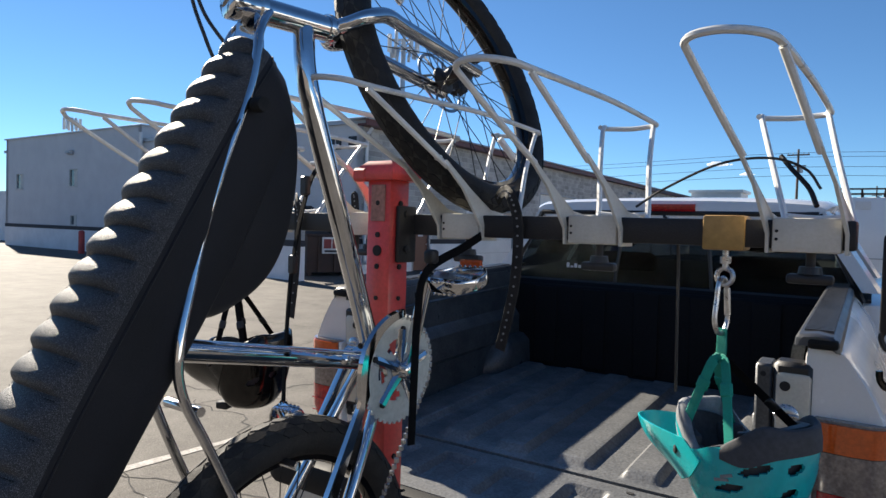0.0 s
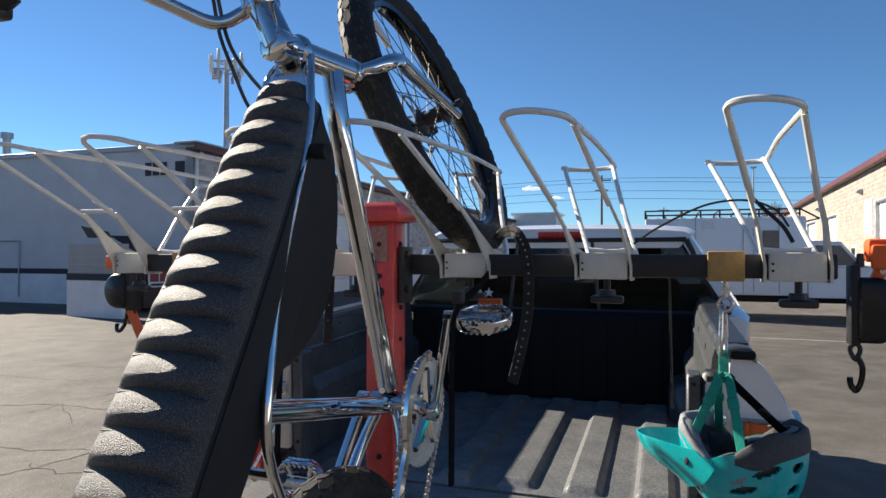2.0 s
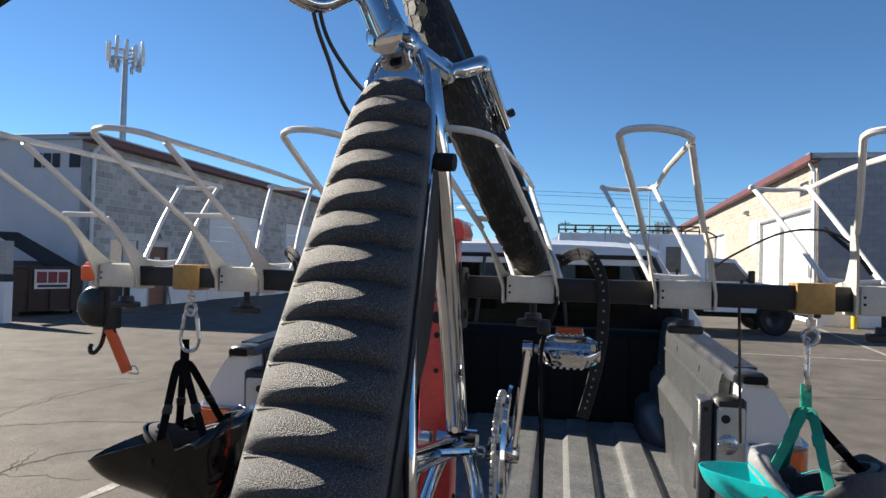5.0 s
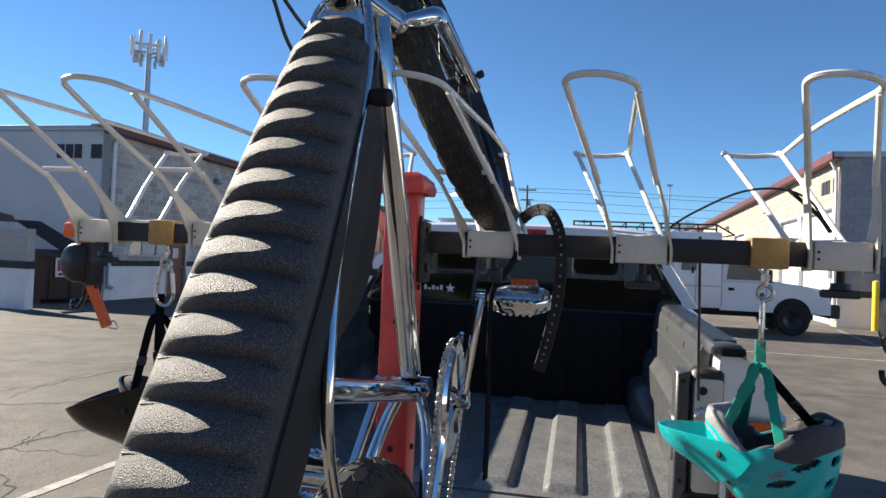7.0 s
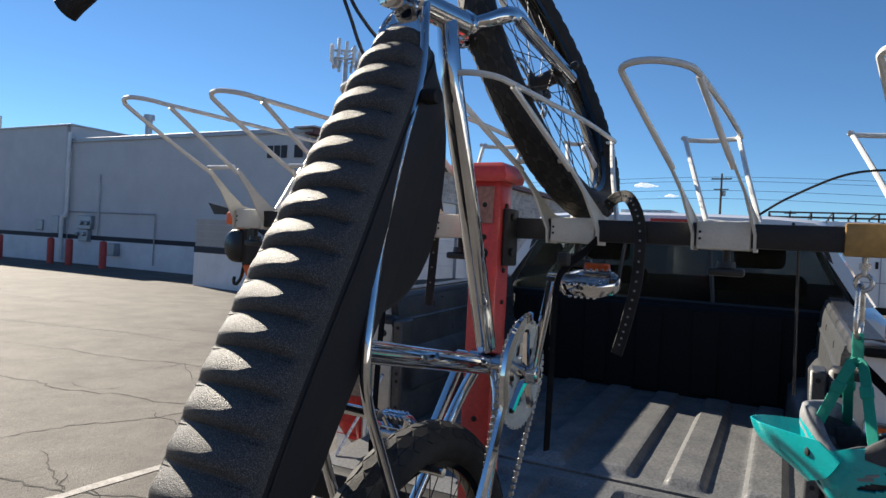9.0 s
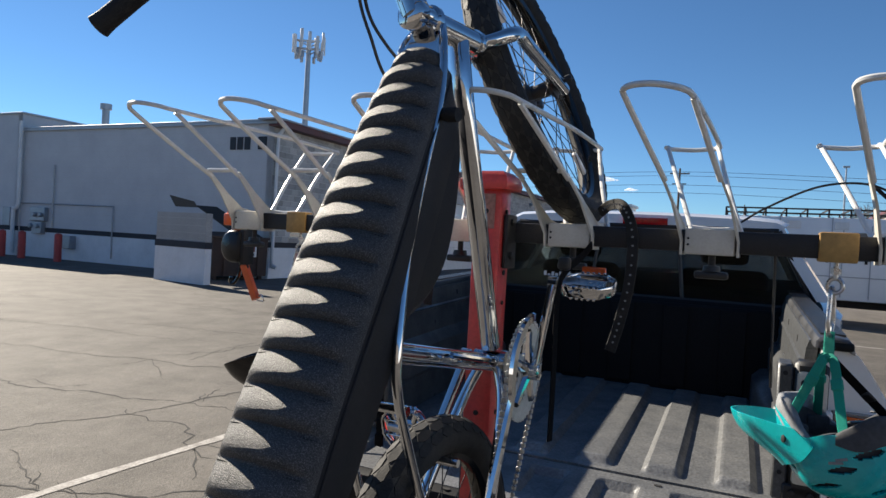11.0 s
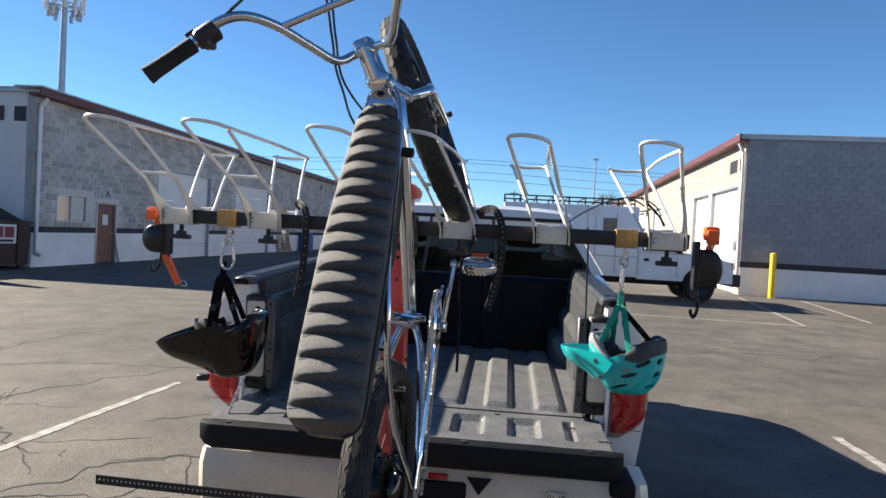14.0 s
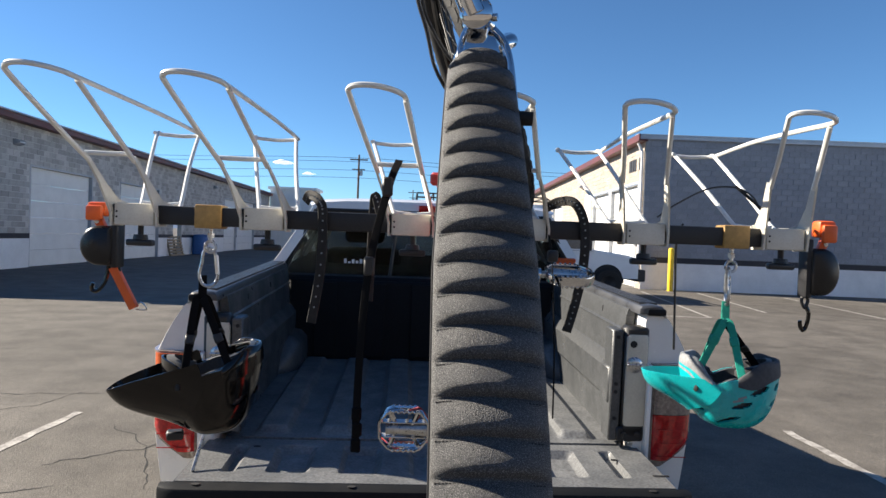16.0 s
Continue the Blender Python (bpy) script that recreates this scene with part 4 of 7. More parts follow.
# retractable ratchet straps at the bar's ends
for sx, x in ((-1, -0.890), (1, 0.905)):
    r = thing("ratchet_strap", "black ratchet strap reel with orange handle and hook", "ratchet strap", pose(x, BARY + 0.062, BARZ - 0.082) @ Matrix.Diagonal((0.9, 0.9, 0.9, 1) if sx < 0 else (0.85, 0.8, 1.1, 1)), "ratchet straps")
    out = [(0.0, -0.052), (0.0, 0.050), (0.006, 0.056), (0.040, 0.056)] + [(0.040 + 0.050 * math.sin(a), 0.056 * math.cos(a)) for a in [math.pi * k / 14 for k in range(1, 14)]] + [(0.040, -0.056), (0.006, -0.056)]
    bm = bmesh.new()
    loft(bm, [[(sx * (0.045 + (u - 0.045) * k), y, z * k) for u, z in out] for y, k in ((-0.034, 0.82), (-0.029, 0.95), (-0.022, 1.0), (0.022, 1.0), (0.029, 0.95), (0.034, 0.82))])
    part("reel", bm, "reel_black", r, "black half-round plastic reel", angle=50)
    bm = bmesh.new()
    box(bm, (-0.010 - 0.003 * sx, -0.026, -0.062), (0.010 - 0.003 * sx, 0.026, 0.078), 0.005, seg=2)
    part("side_plate", bm, "blackpc", r, "black folded side plate")
    bm = bmesh.new()
    sweep(bm, spline([(sx * 0.040, 0.0, 0.050), (sx * 0.050, 0.0, 0.070), (sx * 0.056, 0.0, 0.085)], 5), 0.01, 10, flat=(0.012, 0.010), up=(0, 1, 0))
    box(bm, (sx * 0.046 - 0.026, -0.030, 0.082), (sx * 0.046 + 0.026, 0.020, 0.122), 0.008, seg=2)
    box(bm, (sx * 0.046 - 0.022, -0.046, 0.070), (sx * 0.046 + 0.022, -0.026, 0.112), 0.006, seg=2)
    part("button", bm, "orange", r, "orange plastic release lever")
    bm = bmesh.new()
    rod(bm, (sx * 0.052, -0.012, 0.068), (sx * 0.052, 0.012, 0.068), 0.007)
    part("spring", bm, "steel", r)
    if sx < 0:
        hk = [(-0.020, 0, -0.055), (-0.022, 0, -0.075), (-0.030, 0, -0.105), (-0.048, 0, -0.128), (-0.062, 0, -0.130), (-0.066, 0, -0.118), (-0.062, 0, -0.108)]
    else:
        hk = [(0.006, 0, -0.085), (0.014, 0, -0.100), (0.012, 0.004, -0.125), (0.002, 0.004, -0.140), (-0.008, 0.004, -0.132), (-0.010, 0.004, -0.118)]
    part("hook", tube(hk, 0.0062, 8, 5), "gloss", r, "black coated steel hook")
    part("swivel", tube([(-0.004, 0, -0.058), (-0.010, 0, -0.070), (0.0, 0, -0.086), (0.010, 0, -0.070), (0.004, 0, -0.058)], 0.005, 8, 4), "black", r)
    if sx < 0:
        bm = tube([(-0.006, 0.0, -0.062), (0.024, 0.0, -0.118), (0.055, 0.0, -0.176)], 0.008, 8, 4, flat=(0.0125, 0.0105), up=(0, 1, 0))
        part("lever", bm, "orange", r, "orange handle lever")
        part("loop_wire", tube([(0.055, 0, -0.176), (0.070, 0.004, -0.160), (0.086, 0.0, -0.168), (0.088, 0, -0.180), (0.060, 0, -0.180)], 0.0022, 6, 4), "steel", r)

# perforated rubber straps
def rubber_strap(pts, name_group="rubber straps"):
    s = thing("rubber_strap", "black perforated rubber tie-down strap over the crossbar", "strap", None, name_group)
    path = spline(pts, 10)
    part("band", sweep(bmesh.new(), path, 0.01, 8, flat=(0.012, 0.0022), up=(0, 1, 0)), "rubber", s)
    bm = bmesh.new()
    n = len(path)
    for i in range(3, n - 2, 2):
        lathe(bm, [(0.0024, 0), (0.0024, 0.0008)], axes_m(path[i] + Vector((0, -0.0024, 0)), (0, -1, 0)), 8)
    tagged(part("hole", bm, "grey", s), kind="stuff")
    return s


rubber_strap([(-0.405, 0.03, 1.668), (-0.388, -0.005, 1.684), (-0.360, -0.03, 1.668), (-0.350, -0.032, 1.63), (-0.352, -0.032, 1.50), (-0.370, -0.030, 1.37)])
rubber_strap([(0.205, 0.03, 1.676), (0.235, 0.0, 1.692), (0.268, -0.028, 1.686), (0.292, -0.034, 1.63), (0.292, -0.034, 1.53), (0.276, -0.032, 1.44), (0.258, -0.030, 1.37)])
rubber_strap([(-0.215, 0.04, 1.645), (-0.232, 0.05, 1.69), (-0.236, 0.06, 1.60), (-0.24, 0.05, 1.42)])
s = thing("bungee_cord", "thin black cord hanging from the crossbar", "cord")
part("cord", tube([(0.560, 0.03, 1.648), (0.566, 0.07, 1.63), (0.570, 0.095, 1.585), (0.573, 0.095, 1.45), (0.576, 0.095, 1.315)], 0.003, 6, 6), "black", s)
s = thing("strap_tail", "bent black rubber strap tail arched over the rack", "strap")
part("cord", tube([(0.50, 0.05, 1.665), (0.55, 0.06, 1.70), (0.64, 0.08, 1.745), (0.72, 0.10, 1.755), (0.775, 0.11, 1.735), (0.80, 0.11, 1.70)], 0.0024, 6, 8), "black", s)
part("end_strap", tube([(0.735, 0.12, 1.76), (0.755, 0.10, 1.735), (0.785, 0.08, 1.70), (0.80, 0.06, 1.668)], 0.0042, 8, 6), "rubber", s)
s = thing("hanging_strap", "black webbing strap hanging from the wheel basket", "strap")
part("webbing", tube([(-0.165, -0.12, 1.765), (-0.185, -0.150, 1.70), (-0.222, -0.160, 1.52), (-0.236, -0.163, 1.30), (-0.239, -0.163, 1.10)], 0.01, 8, 6, flat=(0.0095, 0.0016), up=(0.3, 1, 0)), "strap", s)
for z0, x0 in ((1.700, -0.187), (1.52, -0.222)):
    bm = bmesh.new()
    box(bm, (x0 - 0.012, -0.166, z0 - 0.022), (x0 + 0.012, -0.150, z0 + 0.022), 0.004)
    part("buckle", bm, "black", s)
bm = bmesh.new()
for k in range(3):
    box(bm, (-0.249, -0.168, 1.10 + 0.036 * k), (-0.227, -0.158, 1.130 + 0.036 * k), 0.003, Matrix.Translation((0.002 * (k % 2), 0, 0)))
part("folded_tail", bm, "strap", s)
s = thing("hanging_strap", "black webbing strap with plastic buckle below the crossbar", "strap")
part("webbing", tube([(0.205, -0.03, 1.600), (0.200, -0.090, 1.575), (0.186, -0.190, 1.53), (0.187, -0.215, 1.45), (0.191, -0.225, 1.34), (0.192, -0.230, 1.21)], 0.01, 8, 6, flat=(0.009, 0.0016), up=(1, -0.25, 0)), "strap", s)
bm = bmesh.new()
box(bm, (0.176, -0.190, 1.545), (0.199, -0.166, 1.572), 0.006, seg=2)
part("buckle", bm, "black", s, "black plastic side buckle")

# ---- chrome cruiser bicycle hung by its front wheel ----
bike = thing("bicycle", "chrome cruiser bicycle with long black ribbed banana seat", "bicycle")
BB = Vector((0.035, -0.165, 1.340))
RA = Vector((0.022, -0.385, 0.915))
HC = Vector((0.012, -0.292, 1.984))
HT = Vector((-0.012, -0.425, 1.984))
STEER = (HT - HC).normalized()
frame_root = thing("bike_frame", "", "")
frame_root.parent = bike
bm = bmesh.new()
sweep(bm, [HC - STEER * 0.012, HC, HT, HT + STEER * 0.012], [0.024, 0.0235, 0.0235, 0.024], 18)
part("head_tube", bm, "chrome", frame_root)
bm = bmesh.new()
sweep(bm, spline([HC + STEER * 0.055, (0.020, -0.345, 1.86), (0.030, -0.265, 1.62), BB + Vector((0, -0.01, 0.03))], 8), 0.0200, 16)
part("down_tube", bm, "chrome", frame_root)
bm = bmesh.new()
sweep(bm, [BB + Vector((0, 0, -0.006)), Vector((0.022, -0.605, 1.415))], 0.0185, 16)
part("seat_tube", bm, "chrome", frame_root)
bm = bmesh.new()
sweep(bm, [BB + Vector((-0.036, 0, 0)), BB + Vector((0.036, 0, 0))], 0.024, 18)
lathe(bm, [(0.006, 0), (0.006, 0.006)], axes_m(BB + Vector((0.0, -0.035, 0.03)), (0.3, -1, 0.2)), 10)
part("bottom_bracket", bm, "chrome", frame_root)
BEND = {1: ((0.046, -0.492, 1.84), (0.050, -0.546, 1.70), (0.0515, -0.582, 1.585), (0.056, -0.600, 1.52), (0.066, -0.625, 1.43), (0.068, -0.622, 1.36)),
        -1: ((-0.054, -0.486, 1.84), (-0.062, -0.522, 1.70), (-0.057, -0.572, 1.52), (-0.046, -0.600, 1.43), (-0.046, -0.606, 1.36))}
for sx, xo in ((1, 0.044), (-1, -0.054)):
    pts = [HT - STEER * 0.004 + Vector((sx * 0.020, -0.008, -0.006)), (xo * 0.80 - 0.002, -0.468, 1.93), *BEND[sx], (xo + 0.012 + sx * 0.008, -0.575, 1.27), (xo + 0.012 + sx * 0.016, -0.49, 1.10), RA + Vector((0.010 + sx * 0.074, 0, 0.01))]
    part("side_rail", tube(pts, 0.0080, 12, 10), "chrome", frame_root, "long curved chrome frame rail")
    pts = [BB + Vector((sx * 0.02, -0.012, -0.01)), BB + Vector((sx * 0.048, -0.05, -0.10)), RA + Vector((0.014 + sx * 0.078, 0.03, 0.10)), RA + Vector((0.014 + sx * 0.078, 0, 0))]
    part("chain_stay", tube(pts, 0.0115, 10, 8), "chrome", frame_root)
    bm = bmesh.new()
    plate(bm, [(-0.03, -0.02), (0.03, -0.025), (0.045, 0.0), (0.02, 0.03), (-0.03, 0.025)], 0.005, axes_m(RA + Vector((0.014 + sx * 0.078, 0, 0)), (1, 0, 0)))
    part("dropout", bm, "steel", frame_root)
bm = bmesh.new()
rod(bm, (-0.02, -0.590, 1.325), (0.07, -0.590, 1.325), 0.008)
part("bridge", bm, "chrome", frame_root)
bm = bmesh.new()
rod(bm, (-0.02, -0.40, 1.19), (0.075, -0.40, 1.19), 0.008)
part("bridge", bm, "chrome", frame_root)
bm = bmesh.new()
sweep(bm, [Vector((0.05, -0.49, 1.805)), Vector((0.062, -0.492, 1.803)), Vector((0.082, -0.494, 1.802))], [0.010, 0.013, 0.012], 12)
part("rubber_stop", bm, "rubber", frame_root, "black rubber bolt cap")

# seat
SEAT = [(-0.448, 1.925), (-0.492, 1.872), (-0.555, 1.775), (-0.622, 1.665), (-0.685, 1.560), (-0.742, 1.462), (-0.795, 1.368), (-0.842, 1.275), (-0.872, 1.205)]
seat_line = spline([(0, y, z) for y, z in SEAT], 40)
seat_len = [0.0]
for a, b in zip(seat_line, seat_line[1:]):
    seat_len.append(seat_len[-1] + (b - a).length)


def seat_at(s):
    d = s * seat_len[-1]
    for i in range(1, len(seat_len)):
        if seat_len[i] >= d:
            t = (d - seat_len[i - 1]) / max(1e-9, seat_len[i] - seat_len[i - 1])
            p = seat_line[i - 1].lerp(seat_line[i], t)
            w = (seat_line[i] - seat_line[i - 1]).normalized()
            return p, w
    return seat_line[-1], (seat_line[-1] - seat_line[-2]).normalized()


ROLLS = 17


def seat_half(s):
    """Half width along the seat: a narrow rounded nose, a broad tail."""
    w = 0.055 + 0.020 * min(1, max(0, (s - 0.02) / 0.5)) ** 0.9
    if s < 0.07:
        w *= math.sqrt(max(0.0, 1 - (1 - s / 0.07) ** 2)) * 0.88 + 0.12
    if s > 0.94:
        w *= math.sqrt(max(0.0, 1 - ((s - 0.94) / 0.06) ** 2)) * 0.62 + 0.38
    return w


def roll_shape(fr):
    return math.sin(math.pi / 2 * fr / 0.70) ** 0.9 if fr < 0.70 else math.cos(math.pi / 2 * (fr - 0.70) / 0.30) ** 0.7


def seat_ring(s, n_top=22):
    p, way = seat_at(s)
    nrm = Vector((0, way.z, -way.y))
    if nrm.y > 0:
        nrm = -nrm
    cx = -0.012 + 0.010 * s
    h = seat_half(s)
    ph = s * ROLLS
    fr = ph - math.floor(ph)
    # a plump roll, fullest below its upper seam
    roll = roll_shape(fr)
    endk = min(1, s / 0.03) * min(1, (1 - s) / 0.03)
    ring = []
    for i in range(n_top + 1):
        u = -1 + 2 * i / n_top
        a = abs(u)
        edge = max(0.0, 1 - max(0, (a - 0.70) / 0.30) ** 2.2)
        dome = 0.022 * (1 - a ** 2.5)
        puff = (0.0140 * roll - 0.0075) * edge * endk
        sink = -0.035 * (1 - endk)
        ring.append(p + Vector((cx + u * h, 0, 0)) + nrm * (dome + puff + sink))
    depth = 0.135 + 0.018 * math.sin(math.pi * min(1, s * 1.1))
    if s > 0.86:
        depth *= 1 - 0.45 * ((s - 0.86) / 0.14) ** 2
    if s < 0.1:
        depth *= 0.55 + 0.45 * s / 0.1
    for u, d in ((1.015, 0.020), (1.00, 0.042), (0.90, depth * 0.60), (0.82, depth * 0.93), (0.66, depth), (0, depth), (-0.66, depth), (-0.82, depth * 0.93), (-0.90, depth * 0.60), (-1.00, 0.042), (-1.015, 0.020)):
        ring.append(p + Vector((cx + u * h, 0, 0)) - nrm * d)
    return ring


NS = ROLLS * 18
bm = bmesh.new()
loft(bm, [seat_ring(0.0005 + 0.999 * i / NS) for i in range(NS + 1)])
saddle = part("saddle", bm, "vinyl", bike, "black tuck and roll vinyl banana seat", angle=75)
saddle.data.materials.append(M["vinyl_side"])
RING_N = 23 + 11
for k, pg in enumerate(saddle.data.polygons):
    if k < NS * RING_N and 23 <= k % RING_N <= 32:
        pg.material_index = 1
for sx in (-1, 1):
    pts = []
    for i in range(121):
        s = 0.012 + 0.976 * i / 120
        p, way = seat_at(s)
        nrm = Vector((0, way.z, -way.y))
        nrm = -nrm if nrm.y > 0 else nrm
        pts.append(p + Vector((-0.012 + 0.010 * s + sx * (seat_half(s) * 1.017 + 0.0004), 0, 0)) - nrm * 0.030)
    part("piping", sweep(bmesh.new(), pts, 0.0019, 6), "vinyl_side", saddle, "stitched edge piping")
bm = bmesh.new()
for k in range(1, ROLLS):
    s = (k + 0.11) / ROLLS
    p, way = seat_at(s)
    nrm = Vector((0, way.z, -way.y))
    nrm = -nrm if nrm.y > 0 else nrm
    h = seat_half(s)
    for j in range(30):
        u = -0.92 + 1.84 * j / 30
        q = p + Vector((-0.012 + 0.010 * s + u * h, 0, 0)) + nrm * (0.017 * (1 - abs(u) ** 3.0) + (0.0128 * roll_shape(0.11) - 0.0058) * max(0.0, 1 - max(0, (abs(u) - 0.70) / 0.30) ** 2.2) + 0.0004)
        box(bm, q + Vector((-0.0016, -0.0008, -0.0006)), q + Vector((0.0012, 0.0008, 0.0006)))
tagged(part("stitching", bm, "thread", saddle, smooth=False), kind="stuff")
# padded box under the seat
bm = bmesh.new()
outl = spline([(-0.475, 1.895), (-0.425, 1.860), (-0.385, 1.800), (-0.375, 1.740), (-0.380, 1.660), (-0.400, 1.580), (-0.435, 1.520), (-0.490, 1.478), (-0.555, 1.458), (-0.640, 1.470), (-0.620, 1.60), (-0.56, 1.72), (-0.505, 1.83)], 5, True)
outl = [(p.x, p.y) for p in outl]
mid = Vector((sum(p[0] for p in outl) / len(outl), sum(p[1] for p in outl) / len(outl)))
rings = []
for x, k in ((-0.052, 0.90), (-0.046, 0.965), (-0.034, 1.0), (0.020, 1.0), (0.032, 0.965), (0.038, 0.90)):
    rings.append([(x, mid.x + (y - mid.x) * k, mid.y + (z - mid.y) * k) for y, z in outl])
loft(bm, rings)
part("seat_box", bm, "vinyl_side", bike, "black padded box under the seat", angle=50)

# dark padded neck between the rails below the stem
bm = bmesh.new()
loft(bm, [[(cx + sx * w, y + dy, z) for sx, dy in ((-1, -0.008), (1, -0.008), (1, 0.012), (-1, 0.012))] for cx, w, y, z in ((-0.010, 0.034, -0.462, 1.895), (-0.010, 0.032, -0.462, 1.925), (-0.014, 0.022, -0.452, 1.962), (-0.016, 0.015, -0.440, 1.985))])
part("neck_cover", bm, "chrome", bike, "chrome gusset below the stem")

# front wheel, steered
WC = Vector((0.016, 0.120, 1.985))
WN = Vector((0.925, 0.0, 0.380)).normalized()
WR = 0.360


def bike_wheel(centre, normal, r, tyre_r, name, tread_n, hub_w):
    w = thing(name, "", "")
    w.parent = bike
    am = axes_m(centre, normal)
    bm = bmesh.new()
    R = r - tyre_r
    prof = [(R + tyre_r * math.cos(a), tyre_r * 1.02 * math.sin(a)) for a in [2 * math.pi * i / 16 for i in range(16)]]
    lathe(bm, prof, am, 72, True)
    part("tyre", bm, "rubber", w, "black rubber tyre")
    # tread blocks in a honeycomb
    bm = bmesh.new()
    lathe(bm, [(R + (tyre_r + 0.0006) * math.cos(a), (tyre_r + 0.0006) * 1.02 * math.sin(a)) for a in [-0.95 + 1.9 * i / 8 for i in range(9)]] + [(R + tyre_r * 0.5, 0.3 * tyre_r), (R + tyre_r * 0.5, -0.3 * tyre_r)], am, 72, True)
    part("tread_base", bm, "tread", w, "dusty tread grooves")
    bm = bmesh.new()
    for k in range(tread_n):
        for j in range(-2, 3):
            th = 2 * math.pi * (k + 0.5 * (j % 2)) / tread_n
            a = j * 0.50
            e = 0.56 * 2 * math.pi * R / tread_n
            pr = R + (tyre_r + 0.0002) * math.cos(a)
            o = Vector((pr * math.cos(th), pr * math.sin(th), tyre_r * 1.02 * math.sin(a)))
            out = Vector((math.cos(th) * math.cos(a), math.sin(th) * math.cos(a), math.sin(a)))
            ax = Vector((-math.sin(th), math.cos(th), 0))
            bx = out.cross(ax)
            hw = tyre_r * 0.29
            base, top = [], []
            for q in range(6):
                an = math.pi / 3 * q
                d = ax * (math.cos(an) * e) + bx * (math.sin(an) * hw)
                base.append(bm.verts.new(am @ (o + d - out * 0.002)))
                top.append(bm.verts.new(am @ (o + d * 0.965 + out * 0.0009)))
            bm.faces.new(top)
            for q in range(6):
                bm.faces.new((base[q], base[(q + 1) % 6], top[(q + 1) % 6], top[q]))
    tagged(part("tread_block", bm, "rubber", w, "honeycomb tread blocks", smooth=False), kind="stuff")
    bm = bmesh.new()
    rr = r - 2 * tyre_r + 0.010
    lathe(bm, [(rr, -0.020), (rr + 0.004, -0.022), (rr + 0.004, 0.022), (rr, 0.020), (rr - 0.016, 0.012), (rr - 0.020, 0.0), (rr - 0.016, -0.012)], am, 72, True)
    part("rim", bm, "gloss", w, "gloss black rim")
    bm = bmesh.new()
    for k in range(36):
        a0 = 2 * math.pi * k / 36
        sd = 1 if k % 2 else -1
        cr = 1 if (k // 2) % 2 else -1
        a1 = a0 + cr * 0.85
        p0 = am @ Vector((0.030 * math.cos(a1), 0.030 * math.sin(a1), sd * hub_w * 0.6))
        p1 = am @ Vector(((rr - 0.012) * math.cos(a0), (rr - 0.012) * math.sin(a0), 0))
        rod(bm, p0, p1, 0.0012, 5)
    part("spoke", bm, "blackpc", w, "black wire spokes")
    bm = bmesh.new()
    lathe(bm, [(0.006, -hub_w * 0.95), (0.010, -hub_w * 0.9), (0.034, -hub_w * 0.66), (0.034, -hub_w * 0.55), (0.019, -hub_w * 0.4), (0.019, hub_w * 0.4), (0.034, hub_w * 0.55), (0.034, hub_w * 0.66), (0.010, hub_w * 0.9), (0.006, hub_w * 0.95)], am, 24)
    part("hub", bm, "black", w, "black wheel hub")
    return w, am


fw, fam = bike_wheel(WC, WN, WR + 0.004, 0.036, "front_wheel", 50, 0.052)
bm = bmesh.new()
lathe(bm, [(0.072, -0.043), (0.080, -0.043), (0.080, -0.041), (0.072, -0.041)], fam, 40, True)
for k in range(6):
    a = math.pi / 3 * k
    rod(bm, fam @ Vector((0.03 * math.cos(a), 0.03 * math.sin(a), -0.042)), fam @ Vector((0.074 * math.cos(a + 0.5), 0.074 * math.sin(a + 0.5), -0.042)), 0.003, 5)
part("brake_disc", bm, "steel", fw, "steel brake disc")
bm = bmesh.new()
box(bm, (-0.030, -0.022, -0.062), (0.030, 0.022, -0.028), 0.006, fam @ Matrix.Translation((0.02, -0.085, 0)), 2)
part("brake_caliper", bm, "black", fw, "black disc brake caliper")
lp = fam.inverted() @ Vector((-0.080, -0.034, 2.138))
for an in (math.atan2(lp.y, lp.x), math.atan2(lp.y, lp.x) + math.pi):
    bm = bmesh.new()
    box(bm, (-0.035, -0.010, -0.007), (0.035, 0.010, 0.007), 0.005, fam @ Matrix.Translation((0.235 * math.cos(an), 0.235 * math.sin(an), 0)) @ Matrix.Rotation(an, 4, "Z"), 2)
    part("spoke_reflector", bm, "sign", fw, "clear spoke reflector")
# fork
fork = thing("fork", "", "")
fork.parent = bike
DN = -STEER
FS = WN
for sx in (-1, 1):
    c0 = HC + DN * 0.012
    o = FS * (sx * 0.054)
    pts = [c0 + FS * (sx * 0.010), c0 + DN * 0.012 + FS * (sx * 0.032), c0 + DN * 0.040 + FS * (sx * 0.050) + Vector((0, 0, 0.010)), Vector((0.015, -0.185, 2.010)) + o, Vector((0.015, -0.123, 2.003)) + o, Vector((0.016, 0.02, 1.987)) + o, Vector((0.017, 0.150, 1.972)) + o]
    part("fork_blade", tube(pts, 0.0152, 14, 8), "chrome", fork, "curved chrome fork blade")
bm = bmesh.new()
rod(bm, WC - FS * 0.075, WC + FS * 0.075, 0.005, 8)
for sx in (-1, 1):
    lathe(bm, [(0.010, 0), (0.010, 0.012), (0.006, 0.016)], axes_m(WC + FS * (sx * 0.068), FS * sx), 6)
part("axle", bm, "black", fork, "black axle nuts")
bm = bmesh.new()
lathe(bm, [(0.027, -0.008), (0.028, 0.0), (0.024, 0.014), (0.022, 0.016)], axes_m(HC, DN), 20)
part("crown_race", bm, "chrome", fork)
